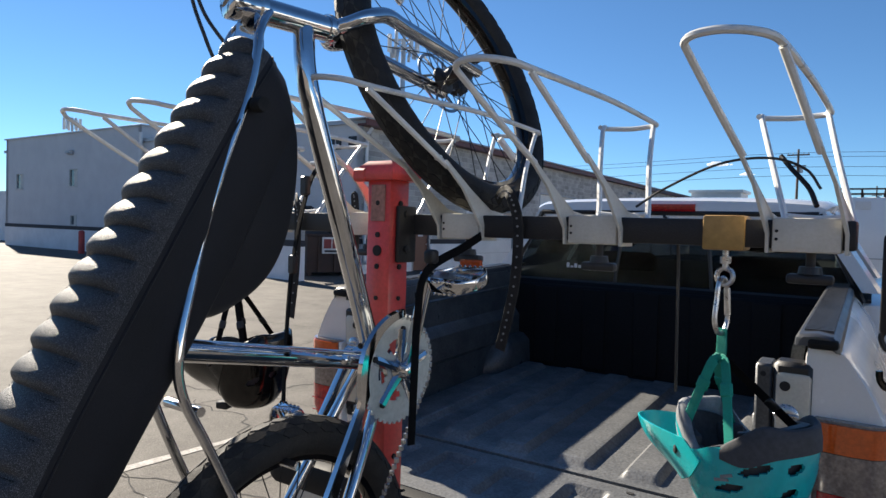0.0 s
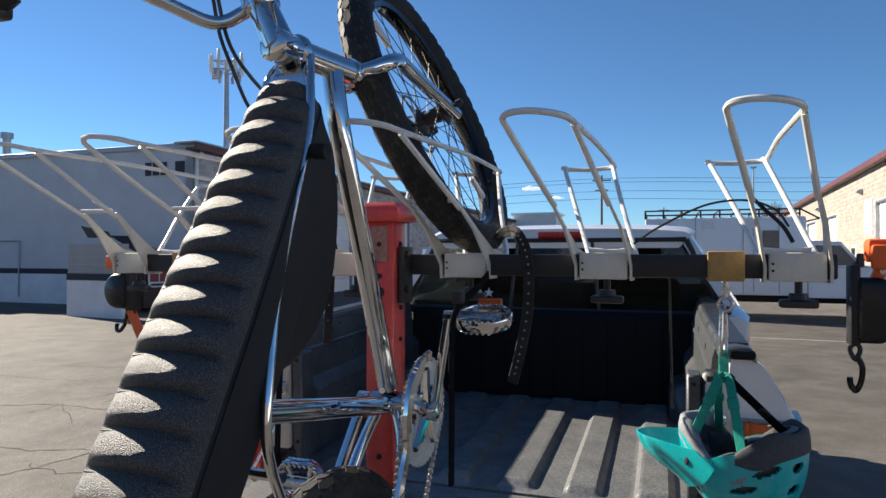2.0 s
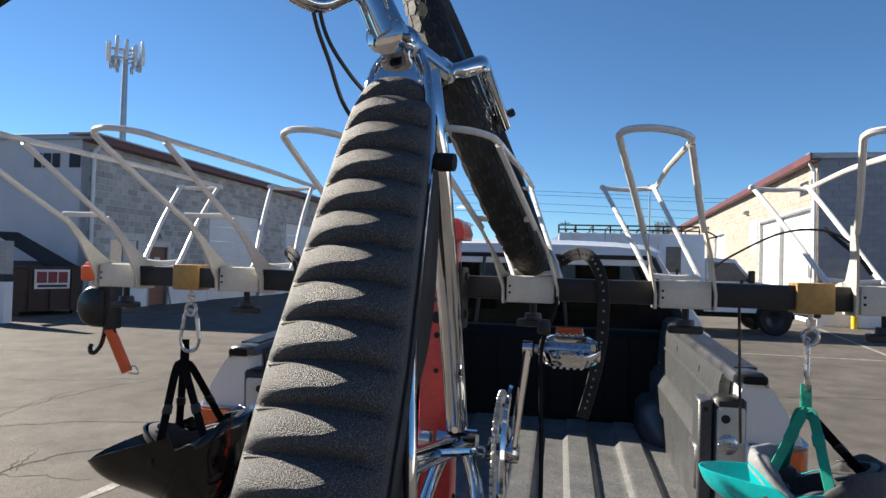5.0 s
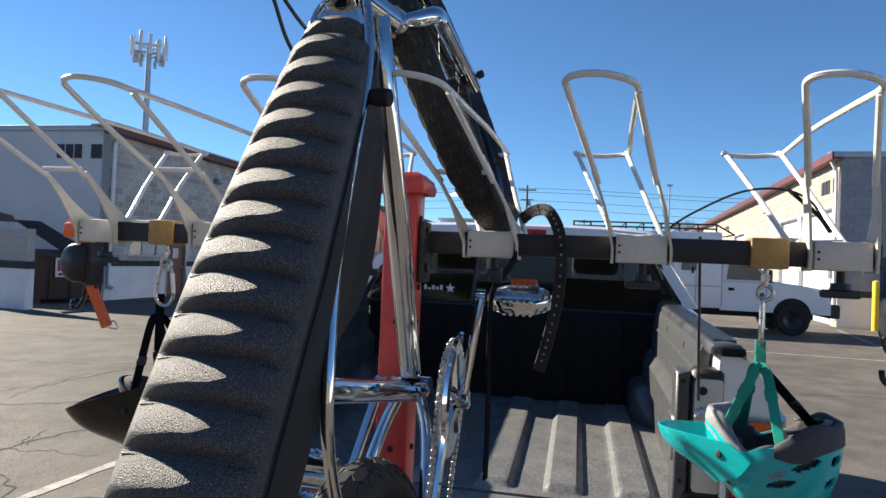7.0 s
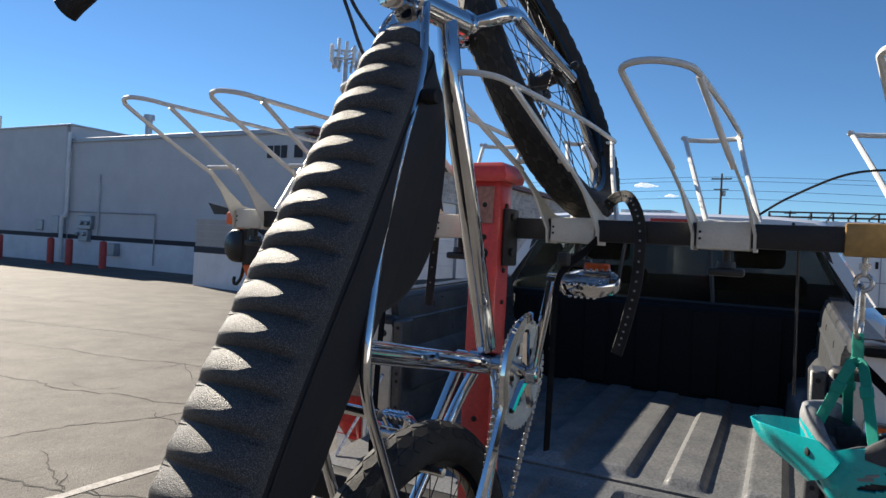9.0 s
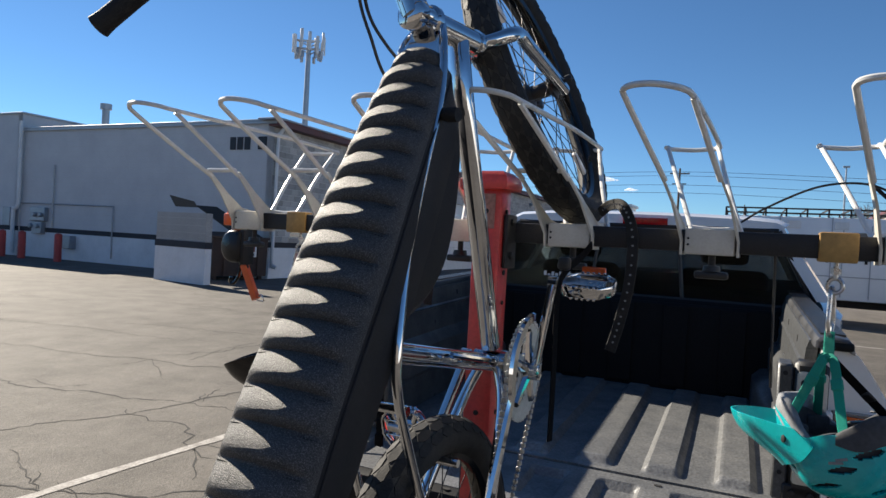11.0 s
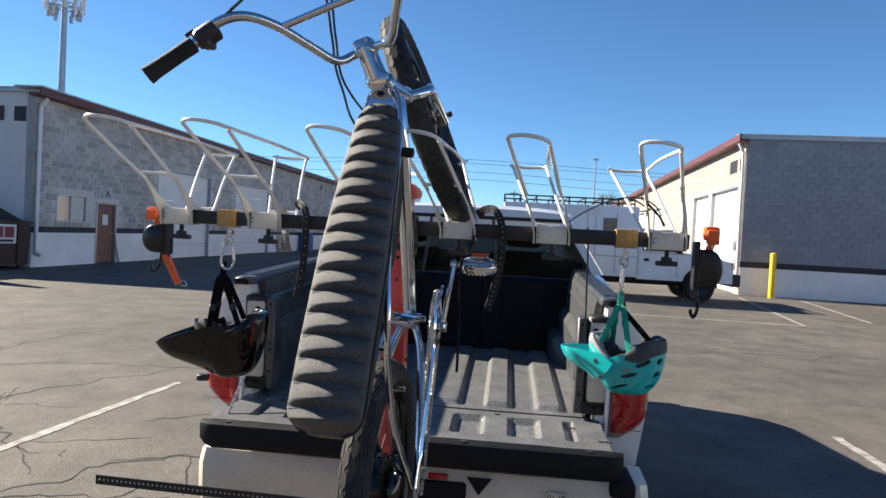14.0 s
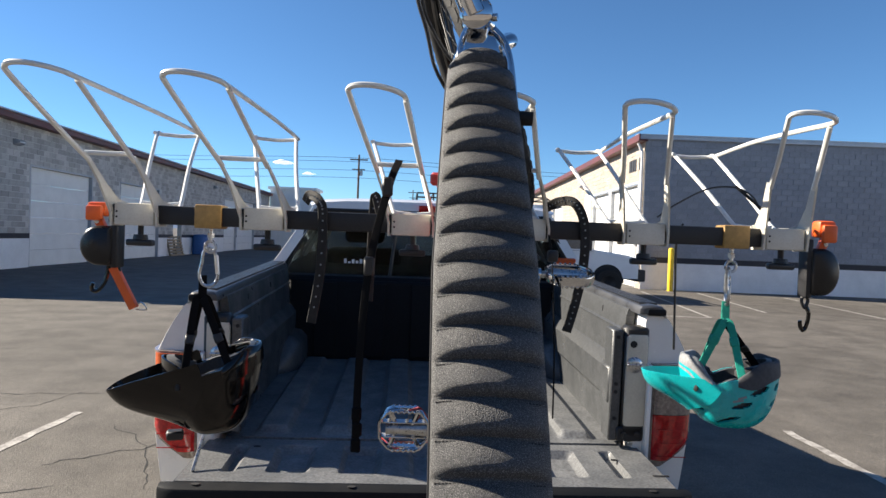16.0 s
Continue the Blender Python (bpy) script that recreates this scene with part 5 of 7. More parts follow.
# stem and handlebar
hbar = thing("handlebar", "", "")
hbar.parent = bike
CL = Vector((-0.057, -0.478, 2.062))
bm = bmesh.new()
a = HT + STEER * 0.014
sweep(bm, [a - STEER * 0.010, a, a + STEER * 0.004, a + STEER * 0.030, a + STEER * 0.034, a + STEER * 0.052, a + STEER * 0.056], [0.030, 0.030, 0.026, 0.026, 0.029, 0.029, 0.022], 22)
base = a + STEER * 0.034
sweep(bm, [base, base.lerp(CL, 0.3), base.lerp(CL, 0.7), CL], [0.027, 0.026, 0.025, 0.024], 20)
lathe(bm, [(0.007, 0), (0.007, 0.010), (0.004, 0.011)], axes_m(base + Vector((0.026, -0.004, -0.004)), (1, -0.3, 0)), 10)
part("stem", bm, "chrome", hbar, "chrome handlebar stem")
bm = bmesh.new()
UPV = STEER.cross(WN).normalized()
cm = Matrix.Translation(CL) @ Matrix((WN, STEER, WN.cross(STEER))).transposed().to_4x4()
box(bm, (-0.026, -0.022, -0.024), (0.026, 0.022, 0.024), 0.012, cm, 3)
part("bar_clamp", bm, "chrome", hbar, "chrome bar clamp")
bm = bmesh.new()
for u in (-0.015, 0.015):
    for v in (-0.012, 0.012):
        lathe(bm, [(0.0042, 0), (0.0042, 0.004), (0.002, 0.0042)], cm @ axes_m((u, 0.0212, v), (0, 1, 0)), 8)
tagged(part("clamp_bolt", bm, "alloy", hbar), kind="stuff")
left = [Vector((0, 0, 0)), Vector((-0.028, -0.008, -0.020)), Vector((-0.062, -0.038, -0.042)), Vector((-0.112, -0.095, -0.022)), Vector((-0.172, -0.163, 0.004)), Vector((-0.225, -0.212, 0.008)), Vector((-0.275, -0.234, -0.014)), Vector((-0.316, -0.240, -0.058)), Vector((-0.403, -0.280, -0.142))]


def mirrored(v):
    k = v.dot(WN)
    return v - WN * (2 * k)


right = [mirrored(v) for v in left]
path = spline([CL + v for v in left[::-1]] + [CL + v for v in right[1:]], 8)
part("bar", sweep(bmesh.new(), path, 0.0112, 12), "chrome", hbar, "high chrome cruiser handlebar")
bm = bmesh.new()
q0, q1 = CL + left[4] * 0.93, CL + right[4] * 0.93
sweep(bm, spline([q0, q0.lerp(q1, 0.5) + STEER * 0.002, q1], 6), 0.0085, 10)
part("cross_brace", bm, "chrome", hbar)
for L3 in (left, right):
    g0, g1 = CL + L3[7], CL + L3[8]
    bm = bmesh.new()
    w = (g1 - g0).normalized()
    sweep(bm, [g0 + w * 0.010, g0 + w * 0.012, g0 + w * 0.055, g1 - w * 0.012, g1 + w * 0.006, g1 + w * 0.008], [0.013, 0.0185, 0.0175, 0.0185, 0.0205, 0.016], 16)
    part("grip", bm, "rubber", hbar, "black rubber grip")
    bm = bmesh.new()
    sweep(bm, [g0 - w * 0.052, g0 - w * 0.048, g0 - w * 0.008, g0 + w * 0.004], [0.018, 0.024, 0.025, 0.018], 14)
    box(bm, (-0.014, -0.020, -0.030), (0.014, 0.020, 0.006), 0.006, Matrix.Translation(g0 - w * 0.026), 2)
    lev = [g0 - w * 0.03 + Vector((0, 0, 0.02)), g0 + w * 0.005 + Vector((0, 0.0, 0.030)), g0 + w * 0.035 + Vector((0, 0.0, 0.031))]
    sweep(bm, spline(lev, 6), 0.005, 8)
    part("brake_lever", bm, "black", hbar, "black brake lever and switch pod")
for pts in ([CL + left[6] + Vector((0.02, 0, 0.02)), (-0.23, -0.60, 2.22), (-0.165, -0.52, 2.20), (-0.140, -0.50, 2.09), (-0.128, -0.49, 2.01), (-0.108, -0.48, 1.95), (-0.090, -0.46, 1.89), (-0.055, -0.43, 1.84)],
            [CL + left[6] + Vector((0.03, 0, 0.03)), (-0.22, -0.58, 2.24), (-0.155, -0.51, 2.21), (-0.130, -0.50, 2.09), (-0.118, -0.48, 2.00), (-0.090, -0.46, 1.945), (-0.055, -0.44, 1.905), (-0.03, -0.42, 1.895)]):
    part("cable", tube(pts, 0.0034, 6, 10), "black", bike, "black brake cable")

# rear wheel and drive
rw, ram = bike_wheel(RA, Vector((1, 0, 0.03)), 0.342, 0.037, "rear_wheel", 46, 0.058)
bm = bmesh.new()
lathe(bm, [(0.03, -0.040), (0.070, -0.038), (0.086, -0.031), (0.090, -0.026), (0.112, -0.025), (0.112, -0.021), (0.092, -0.020), (0.092, 0.033), (0.112, 0.034), (0.112, 0.038), (0.092, 0.039), (0.088, 0.048), (0.070, 0.062), (0.03, 0.068)], ram, 48)
part("hub_drum", bm, "gloss", rw, "black drum hub")
drive = thing("crankset", "", "")
drive.parent = bike
RING = BB + Vector((0.080, -0.013, -0.008))
bm = bmesh.new()
T = 44
outer = []
for k in range(T * 4):
    a = 2 * math.pi * k / (T * 4)
    r = 0.103 + (0.0045 if k % 4 in (1, 2) else -0.001)
    outer.append((r, a))
inner_r = 0.078
vs = [[], [], [], []]
for r, a in outer:
    for lst, rad, x in ((vs[0], r, -0.002), (vs[1], r, 0.002), (vs[2], inner_r, 0.002), (vs[3], inner_r, -0.002)):
        lst.append(bm.verts.new(RING + Vector((x, rad * math.cos(a), rad * math.sin(a)))))
n = len(outer)
for i in range(n):
    j = (i + 1) % n
    for q in range(4):
        bm.faces.new((vs[q][i], vs[q][j], vs[(q + 1) % 4][j], vs[(q + 1) % 4][i]))
ring_part = part("chainring", bm, "ring_alloy", drive, "silver toothed chainring", angle=30)
bm = bmesh.new()
NA, RR = 100, (0.024, 0.034, 0.044, 0.050, 0.056, 0.062, 0.068, 0.074, 0.0785)
vs = [[bm.verts.new(RING + Vector((0.0016, r * math.cos(2 * math.pi * i / NA), r * math.sin(2 * math.pi * i / NA)))) for i in range(NA)] for r in RR]
for j in range(len(RR) - 1):
    for i in range(NA):
        d = (i + 0.5) % 20 - 10
        if 0.034 <= RR[j] < 0.062 and abs(d) < 6.6 - (2.2 if RR[j] in (0.034, 0.056) else 0):
            continue
        bm.faces.new((vs[j][i], vs[j][(i + 1) % NA], vs[j + 1][(i + 1) % NA], vs[j + 1][i]))
bmesh.ops.recalc_face_normals(bm, faces=bm.faces)
bmesh.ops.solidify(bm, geom=bm.faces[:], thickness=0.0032)
part("slotted_disc", bm, "ring_alloy", ring_part, "silver disc with five curved slots", angle=30)
bm = bmesh.new()
for k in range(5):
    a = 2 * math.pi * k / 5 + 0.25
    sweep(bm, [RING + Vector((0.004, 0.015 * math.cos(a), 0.015 * math.sin(a))), RING + Vector((0.002, 0.05 * math.cos(a), 0.05 * math.sin(a))), RING + Vector((0.0, 0.08 * math.cos(a), 0.08 * math.sin(a)))], [0.013, 0.010, 0.011], 8)
lathe(bm, [(0.024, -0.02), (0.026, 0.006), (0.018, 0.014)], axes_m(RING, (1, 0, 0)), 20)
part("spider", bm, "chrome", drive, "chrome crank spider")
bm = bmesh.new()
for k in range(5):
    a = 2 * math.pi * k / 5 + 0.25
    lathe(bm, [(0.006, -0.004), (0.006, 0.007), (0.003, 0.0075)], axes_m(RING + Vector((0, 0.080 * math.cos(a), 0.080 * math.sin(a))), (1, 0, 0)), 10)
tagged(part("ring_bolt", bm, "dark", drive), kind="stuff")
GA, GB = RING + Vector((0.016, 0, 0)), RA + Vector((0.108, -0.075, 0.05))
inner, outer = [], []
for k in range(21):
    a = radians(95 + 100 * k / 20)
    d = Vector((0, math.cos(a), math.sin(a)))
    wdt = 0.030 + 0.030 * min(1, k / 12)
    inner.append(GA + d * 0.104)
    outer.append(GA + d * (0.108 + wdt * 0.5))
for k in range(1, 13):
    e = k / 12
    inner.append(inner[20].lerp(GB + Vector((0, 0.028, 0)), e))
    outer.append(outer[20].lerp(GB - Vector((0, 0.030, 0)), e))
bm = bmesh.new()
cols = [[bm.verts.new(p) for p in (i_, i_ + Vector((0.006, 0, 0)) + (o_ - i_) * 0.2, o_ + Vector((0.006, 0, 0)) - (o_ - i_) * 0.15, o_)] for i_, o_ in zip(inner, outer)]
for c0, c1 in zip(cols, cols[1:]):
    for q in range(3):
        bm.faces.new((c0[q], c0[q + 1], c1[q + 1], c1[q]))
bmesh.ops.recalc_face_normals(bm, faces=bm.faces)
bmesh.ops.solidify(bm, geom=bm.faces[:], thickness=0.002)
part("chain_guard", bm, "chrome", drive, "bent chrome chain guard plate")
bm = bmesh.new()
lathe(bm, [(0.009, -0.006), (0.009, 0.006), (0.004, 0.009)], axes_m(Vector((0.098, -0.31, 1.367)), (1, 0, 0)), 12)
sweep(bm, [Vector((0.05, -0.40, 1.385)), Vector((0.094, -0.31, 1.367))], 0.006, 8)
part("guard_clip", bm, "chrome", drive)
PR = Vector((0.158, -0.150, 1.516))
PL = Vector((-0.055, -0.235, 1.178))


def crank(a, b):
    bm = bmesh.new()
    sweep(bm, spline([a, a.lerp(b, 0.3), a.lerp(b, 0.8), b], 5), 0.01, 10, flat=(0.0135, 0.0075), up=(1, 0, 0))
    lathe(bm, [(0.018, -0.010), (0.018, 0.010), (0.012, 0.013)], axes_m(a, (1, 0, 0)), 16)
    lathe(bm, [(0.014, -0.009), (0.014, 0.009)], axes_m(b, (1, 0, 0)), 14)
    return bm


part("crank_arm", crank(RING + Vector((0.022, 0, 0)), PR), "chrome", drive, "polished crank arm")
part("crank_arm", crank(BB + Vector((-0.06, 0, 0)), PL), "chrome", drive, "polished crank arm")


def pedal(at, sx, m):
    p = thing("pedal", "", "")
    p.parent = bike
    p.matrix_basis = Matrix.Translation(at) @ m
    bm = bmesh.new()
    rod(bm, (0, 0, 0), (sx * 0.10, 0, 0), 0.008, 10)
    lathe(bm, [(0.015, 0.012), (0.015, 0.03), (0.012, 0.095), (0.013, 0.1)], axes_m((0, 0, 0), (sx, 0, 0)), 12)
    part("axle", bm, "steel", p)
    bm = bmesh.new()
    ring = [(0.010, -0.016), (0.014, -0.026), (0.026, -0.044), (0.034, -0.048), (0.088, -0.048), (0.096, -0.044), (0.110, -0.026), (0.114, -0.016), (0.114, 0.016), (0.110, 0.026), (0.096, 0.044), (0.088, 0.048), (0.034, 0.048), (0.026, 0.044), (0.014, 0.026), (0.010, 0.016)]
    sweep(bm, [Vector((sx * x, y, 0)) for x, y in ring], 0.01, 10, True, flat=(0.0028, 0.011), up=(0, 0, 1))
    for sy in (-1, 1):
        for k in range(5):
            x = sx * (0.038 + 0.0115 * k)
            for sz in (-1, 1):
                box(bm, (x - 0.003, sy * 0.048 - 0.003, sz * 0.0115 - 0.003), (x + 0.003, sy * 0.048 + 0.003, sz * 0.0115 + 0.003), 0.001)
        for x in (0.030, 0.092):
            sweep(bm, [Vector((sx * (0.062 + (x - 0.062) * 0.6), sy * 0.010, 0)), Vector((sx * x, sy * 0.044, 0))], 0.006, 8)
        box(bm, (min(sx * 0.014, sx * 0.110), sy * 0.018 - 0.002, -0.007), (max(sx * 0.014, sx * 0.110), sy * 0.018 + 0.002, 0.007), 0.001)
    part("cage", bm, "chrome", p, "silver platform pedal cage")
    bm = bmesh.new()
    box(bm, (min(sx * 0.036, sx * 0.086), 0.047, -0.007), (max(sx * 0.036, sx * 0.086), 0.055, 0.024), 0.002)
    part("reflector", bm, "lens_amber", p, "amber pedal reflector")
    return p


pedal(PR + Vector((0.012, 0, 0)), 1, Matrix.Rotation(radians(16), 4, "X"))
pedal(PL + Vector((-0.012, 0, 0)), -1, Matrix.Rotation(radians(-72), 4, "X"))
# chain: links run from the ring down to the rear sprocket
bm = bmesh.new()
COG = RA + Vector((0.104, 0, 0))
path = []
ax = Vector((0, RA.y - RING.y, RA.z - RING.z)).normalized()
sd = Vector((0, -ax.z, ax.y))
a, b = RING + sd * 0.101, COG + sd * 0.035
c, d = RING - sd * 0.101, COG - sd * 0.035
a.x = c.x = RING.x
for p0, p1 in ((a, b), (d, c)):
    k = int((p1 - p0).length / 0.0127)
    path += [p0.lerp(p1, i / k) for i in range(k + 1)]
a0 = math.atan2((c - RING).z, (c - RING).y)
path += [RING + Vector((0, 0.1035 * math.cos(a0 - math.pi * i / 24), 0.1035 * math.sin(a0 - math.pi * i / 24))) for i in range(25)]
for p0 in path:
    box(bm, p0 + Vector((-0.004, -0.0042, -0.0052)), p0 + Vector((0.004, 0.0042, 0.0052)), 0.0012)
part("chain", bm, "steel", drive, "steel roller chain", smooth=False)

# ---- helmets hung from the carabiners ----
def helmet(m, label, look_, vents, L, W, H, visor, straps, rear_lift):
    """An upturned helmet, brow towards -x: vented shell, foam liner, brow pad, rear pad, peak and webbing."""
    h = thing("bike_helmet", label, "helmet", m, "hung helmets")
    shell_mat, liner_mat, brow_mat, strap_mat = look_

    def rim_z(th):
        # th: 0 at the nape, pi at the brow
        return 0.004 + 0.020 * math.cos(th) ** 2 - 0.022 * math.exp(-((abs((th + math.pi) % (2 * math.pi) - math.pi) - 1.95) / 0.30) ** 2) + (rear_lift * max(0, math.cos(th)) ** 1.5)

    def surf(th, ph, k=1.0, lift=0.0):
        c = math.cos(ph) ** 0.56
        x = L * k * c * math.cos(th) + 0.006 * math.sin(ph)
        y = W * k * c * math.sin(th) * (1 + 0.05 * math.cos(th))
        z = (rim_z(th) + lift) * math.cos(ph) ** 1.6 - H * k * math.sin(ph) ** 1.02
        return Vector((x, y, z))

    def rind(k, nt, npz, cut):
        bm = bmesh.new()
        vs = [[bm.verts.new(surf(2 * math.pi * i / nt, math.pi / 2 * 0.985 * j / npz, k)) for i in range(nt)] for j in range(npz + 1)]
        for j in range(npz):
            for i in range(nt):
                th, ph = 2 * math.pi * (i + 0.5) / nt, math.pi / 2 * (j + 0.5) / npz
                th = th - 2 * math.pi if th > math.pi else th
                if cut and any((((abs(th) - t0) + 0.55 * (ph - p0)) / dt) ** 2 + ((ph - p0 - 0.22 * (abs(th) - t0)) / dp) ** 2 < 1 for t0, p0, dt, dp in vents):
                    continue
                bm.faces.new((vs[j][i], vs[j][(i + 1) % nt], vs[j + 1][(i + 1) % nt], vs[j + 1][i]))
        bm.faces.new(vs[npz])
        bmesh.ops.delete(bm, geom=[v for v in bm.verts if not v.link_faces], context="VERTS")
        bmesh.ops.recalc_face_normals(bm, faces=bm.faces)
        return bm
    bm = rind(1.0, 176, 56, True)
    bmesh.ops.solidify(bm, geom=bm.faces[:], thickness=0.005)
    part("shell", bm, shell_mat, h, angle=60)
    bm = rind(0.90, 60, 18, False)
    bmesh.ops.solidify(bm, geom=bm.faces[:], thickness=0.018)
    part("liner", bm, "dgrey", h, "dark foam liner")
    # raised edge pads at the brow and the nape
    for nm, c0, half, up, k0, k1, mt, lab in ((("brow_pad", math.pi, 1.28, 0.030, 0.985, 0.84, brow_mat, "grey foam brow edge"), ("rear_pad", 0.0, 1.42, 0.034, 1.004, 0.90, "dgrey" if shell_mat == "teal" else shell_mat, "dark rear fit pad"))[0 if shell_mat == "teal" else 1:]):
        rings = []
        for i in range(33):
            u = -1 + 2 * i / 32
            th = c0 + half * u
            g = up * (1 - abs(u) ** 5) * (0.72 + 0.42 * math.exp(-((abs(u) - 0.62) / 0.22) ** 2))
            dp = 0.10 + 0.10 * math.exp(-((abs(u) - 0.78) / 0.2) ** 2)
            a0, a1 = surf(th, dp, k0 + 0.02), surf(th, 0.0, k0) + Vector((0, 0, g))
            b0, b1 = surf(th, 0.1, k1), surf(th, 0.0, k1) + Vector((0, 0, g))
            rings.append([a0, a0.lerp(a1, 0.55) + (a0 - b0) * 0.04, a1 - (a1 - b1) * 0.10, a1.lerp(b1, 0.5) + Vector((0, 0, 0.003)), b1, b0])
        bm = bmesh.new()
        loft(bm, rings)
        part(nm, bm, mt, h, lab, angle=70)
    # retention cradle and inner pads
    part("cradle", tube([surf(t, 0.02, 0.80, 0.025) for t in (-1.2, -0.7, -0.25, 0.25, 0.7, 1.2)], 0.004, 8, 6, flat=(0.007, 0.002), up=(0, 0, 1)), "black", h, "black fit cradle")
    for t in (-2.3, -1.1, 1.1, 2.3):
        bm = bmesh.new()
        box(bm, (-0.024, -0.008, -0.022), (0.024, 0.008, 0.022), 0.007, Matrix.Translation(surf(t, 0.25, 0.76)) @ Matrix.Rotation(t + math.pi / 2, 4, "Z"), 2)
        part("fit_pad", bm, "dgrey", h)
    # peak: a curved sheet from the forehead to a blunt tip
    rx, rz, tx, tz, sx_, sz_, wd, slot = visor
    NV, NK = 36, 12
    bm = bmesh.new()
    grid = []
    for i in range(NV + 1):
        t = -1 + 2 * i / NV
        a = abs(t)
        th = math.pi - t * 1.42
        on = surf(th, 0.16 + ((1.22 if shell_mat == "gloss" else 0.95) - 0.16) * (1 - a ** 2.0), 1.012 if shell_mat == "gloss" else 1.028)
        ctr = Vector((rx, 0.9 * on.y, rz))
        root = on if shell_mat == "gloss" else on.lerp(ctr, max(0.0, 1 - a * 1.25))
        tip = Vector((tx + (sx_ - tx) * a ** 2.1, wd * math.copysign(a ** 0.85, -t) * -1.0, tz + (sz_ - tz) * a ** 1.6))
        tip.y = math.copysign(abs(tip.y), on.y) if a > 1e-6 else 0.0
        bulge = Vector((-0.016, 0, -0.012)) * (1 - a)
        if shell_mat == "gloss":
            bulge += Vector((0, 0, 0.017)) * a ** 2
        grid.append([root.lerp(tip, k / NK) + bulge * math.sin(math.pi * (k / NK) ** 1.7) for k in range(NK + 1)])
    vs = [[bm.verts.new(q) for q in row] for row in grid]
    for i in range(NV):
        a = abs(-1 + 2 * (i + 0.5) / NV)
        for k in range(NK):
            kk = (k + 0.5) / NK
            if slot and 0.16 < kk < 0.50 and 0.30 < a - 0.35 * (kk - 0.3) < 0.30 + 0.34 * (0.56 - kk):
                continue
            bm.faces.new((vs[i][k], vs[i + 1][k], vs[i + 1][k + 1], vs[i][k + 1]))
    bmesh.ops.delete(bm, geom=[v for v in bm.verts if not v.link_faces], context="VERTS")
    bmesh.ops.recalc_face_normals(bm, faces=bm.faces)
    bmesh.ops.solidify(bm, geom=bm.faces[:], thickness=0.003)
    part("visor", bm, shell_mat, h, "moulded helmet peak", angle=50)
    for sy in (-1, 1):
        p = surf(sy * 2.25, 0.24, 1.06)
        bm = bmesh.new()
        lathe(bm, [(0.009, 0), (0.009, 0.004), (0.005, 0.006)], axes_m(p, Vector((p.x, p.y, 0))), 12)
        part("visor_screw", bm, "dark", h)
    if shell_mat == "gloss":
        bm = bmesh.new()
        box(bm, (rx - 0.020, -0.016, rz - 0.010), (rx + 0.020, 0.016, rz + 0.012), 0.004)
        part("visor_knob", bm, "black", h)
    else:
        for u in (0, 1):
            p, q = surf(-1.42 - 0.10 * u, 0.36 + 0.05 * u, 1.004), surf(-1.25 - 0.06 * u, 0.32 + 0.07 * u, 1.004)
            bm = bmesh.new()
            sweep(bm, [p, p.lerp(q, 0.5) + Vector((0, -0.0006, 0)), q], 0.003, 8, flat=(0.0026, 0.0006), up=(0, -1, 0))
            part("logo_mark", bm, "grey", h, "small grey printed mark")
    inv = m.inverted()
    for pts, mt in straps:
        root = surf(pts[0], 0.06, 0.92)
        way = [root, root + Vector((0, 0, 0.035))] + [inv @ Vector(p) for p in pts[1:]]
        way[1] = root.lerp(way[2], 0.25)
        part("strap", tube(way, 0.01, 8, 5, flat=(0.0092, 0.0013), up=(0, 1, 0.1)), mt, h, "webbing chin strap")
        bm = bmesh.new()
        mid = way[1].lerp(way[2], 0.3 if mt == "strap" else 0.62)
        box(bm, (-0.011, -0.004, -0.012), (0.011, 0.004, 0.012), 0.003, axes_m(mid, way[2] - way[1], (1, 0, 0)))
        part("strap_slider", bm, "black" if mt == "strap" else mt, h)
    return h


TV = [(0.95, 0.25, 0.25, 0.062), (1.32, 0.52, 0.26, 0.062), (1.62, 0.86, 0.34, 0.060), (0.36, 0.26, 0.15, 0.075), (0.40, 0.58, 0.17, 0.075), (0.55, 0.90, 0.24, 0.062), (2.35, 0.72, 0.2, 0.07)]
BV = [(0.98, 0.55, 0.20, 0.062), (0.45, 0.50, 0.12, 0.06), (0.80, 0.82, 0.08, 0.03), (0.25, 0.2, 0.1, 0.05)]
KL, KR = Vector((-0.650, 0.012, 1.470)), Vector((0.672, 0.012, 1.452))
mL = pose(-0.630, 0.047, 1.246, 0, 0, 18.5)
mR = pose(0.705, 0.055, 1.262, 0, 0, -21)


def four(k, knot, mats, roots):
    kn = k + Vector((0, 0, -knot))
    top = k + Vector((0.0, 0, 0.004))
    return [([r, kn + Vector((o, -0.012 if r < 0 else 0.012, -0.012)), kn] + ([top] if mt == mats[0] else []), mt) for r, o, mt in zip(roots, (-0.012, 0.010, -0.010, 0.012), mats)]


helmet(mL, "glossy black bicycle helmet hung upside down by its straps", ("gloss", "dgrey", "gloss", "strap"), BV, 0.122, 0.105, 0.172,
       (-0.085, -0.178, -0.244, -0.058, -0.045, 0.016, 0.096, False), four(KL, 0.050, ("strap",) * 4, (-2.2, -1.2, 2.2, 1.2)), 0.006)
th_ = helmet(mR, "teal vented bicycle helmet hung upside down by green straps", ("teal", "dgrey", "grey", "teal_strap"), TV, 0.121, 0.097, 0.134,
             (-0.100, -0.100, -0.216, -0.006, -0.060, -0.004, 0.086, True), four(KR, 0.045, ("teal_strap", "teal_strap", "teal_strap", "strap"), (-2.35, -1.3, 2.2, 0.75)), 0.0)
bm = bmesh.new()
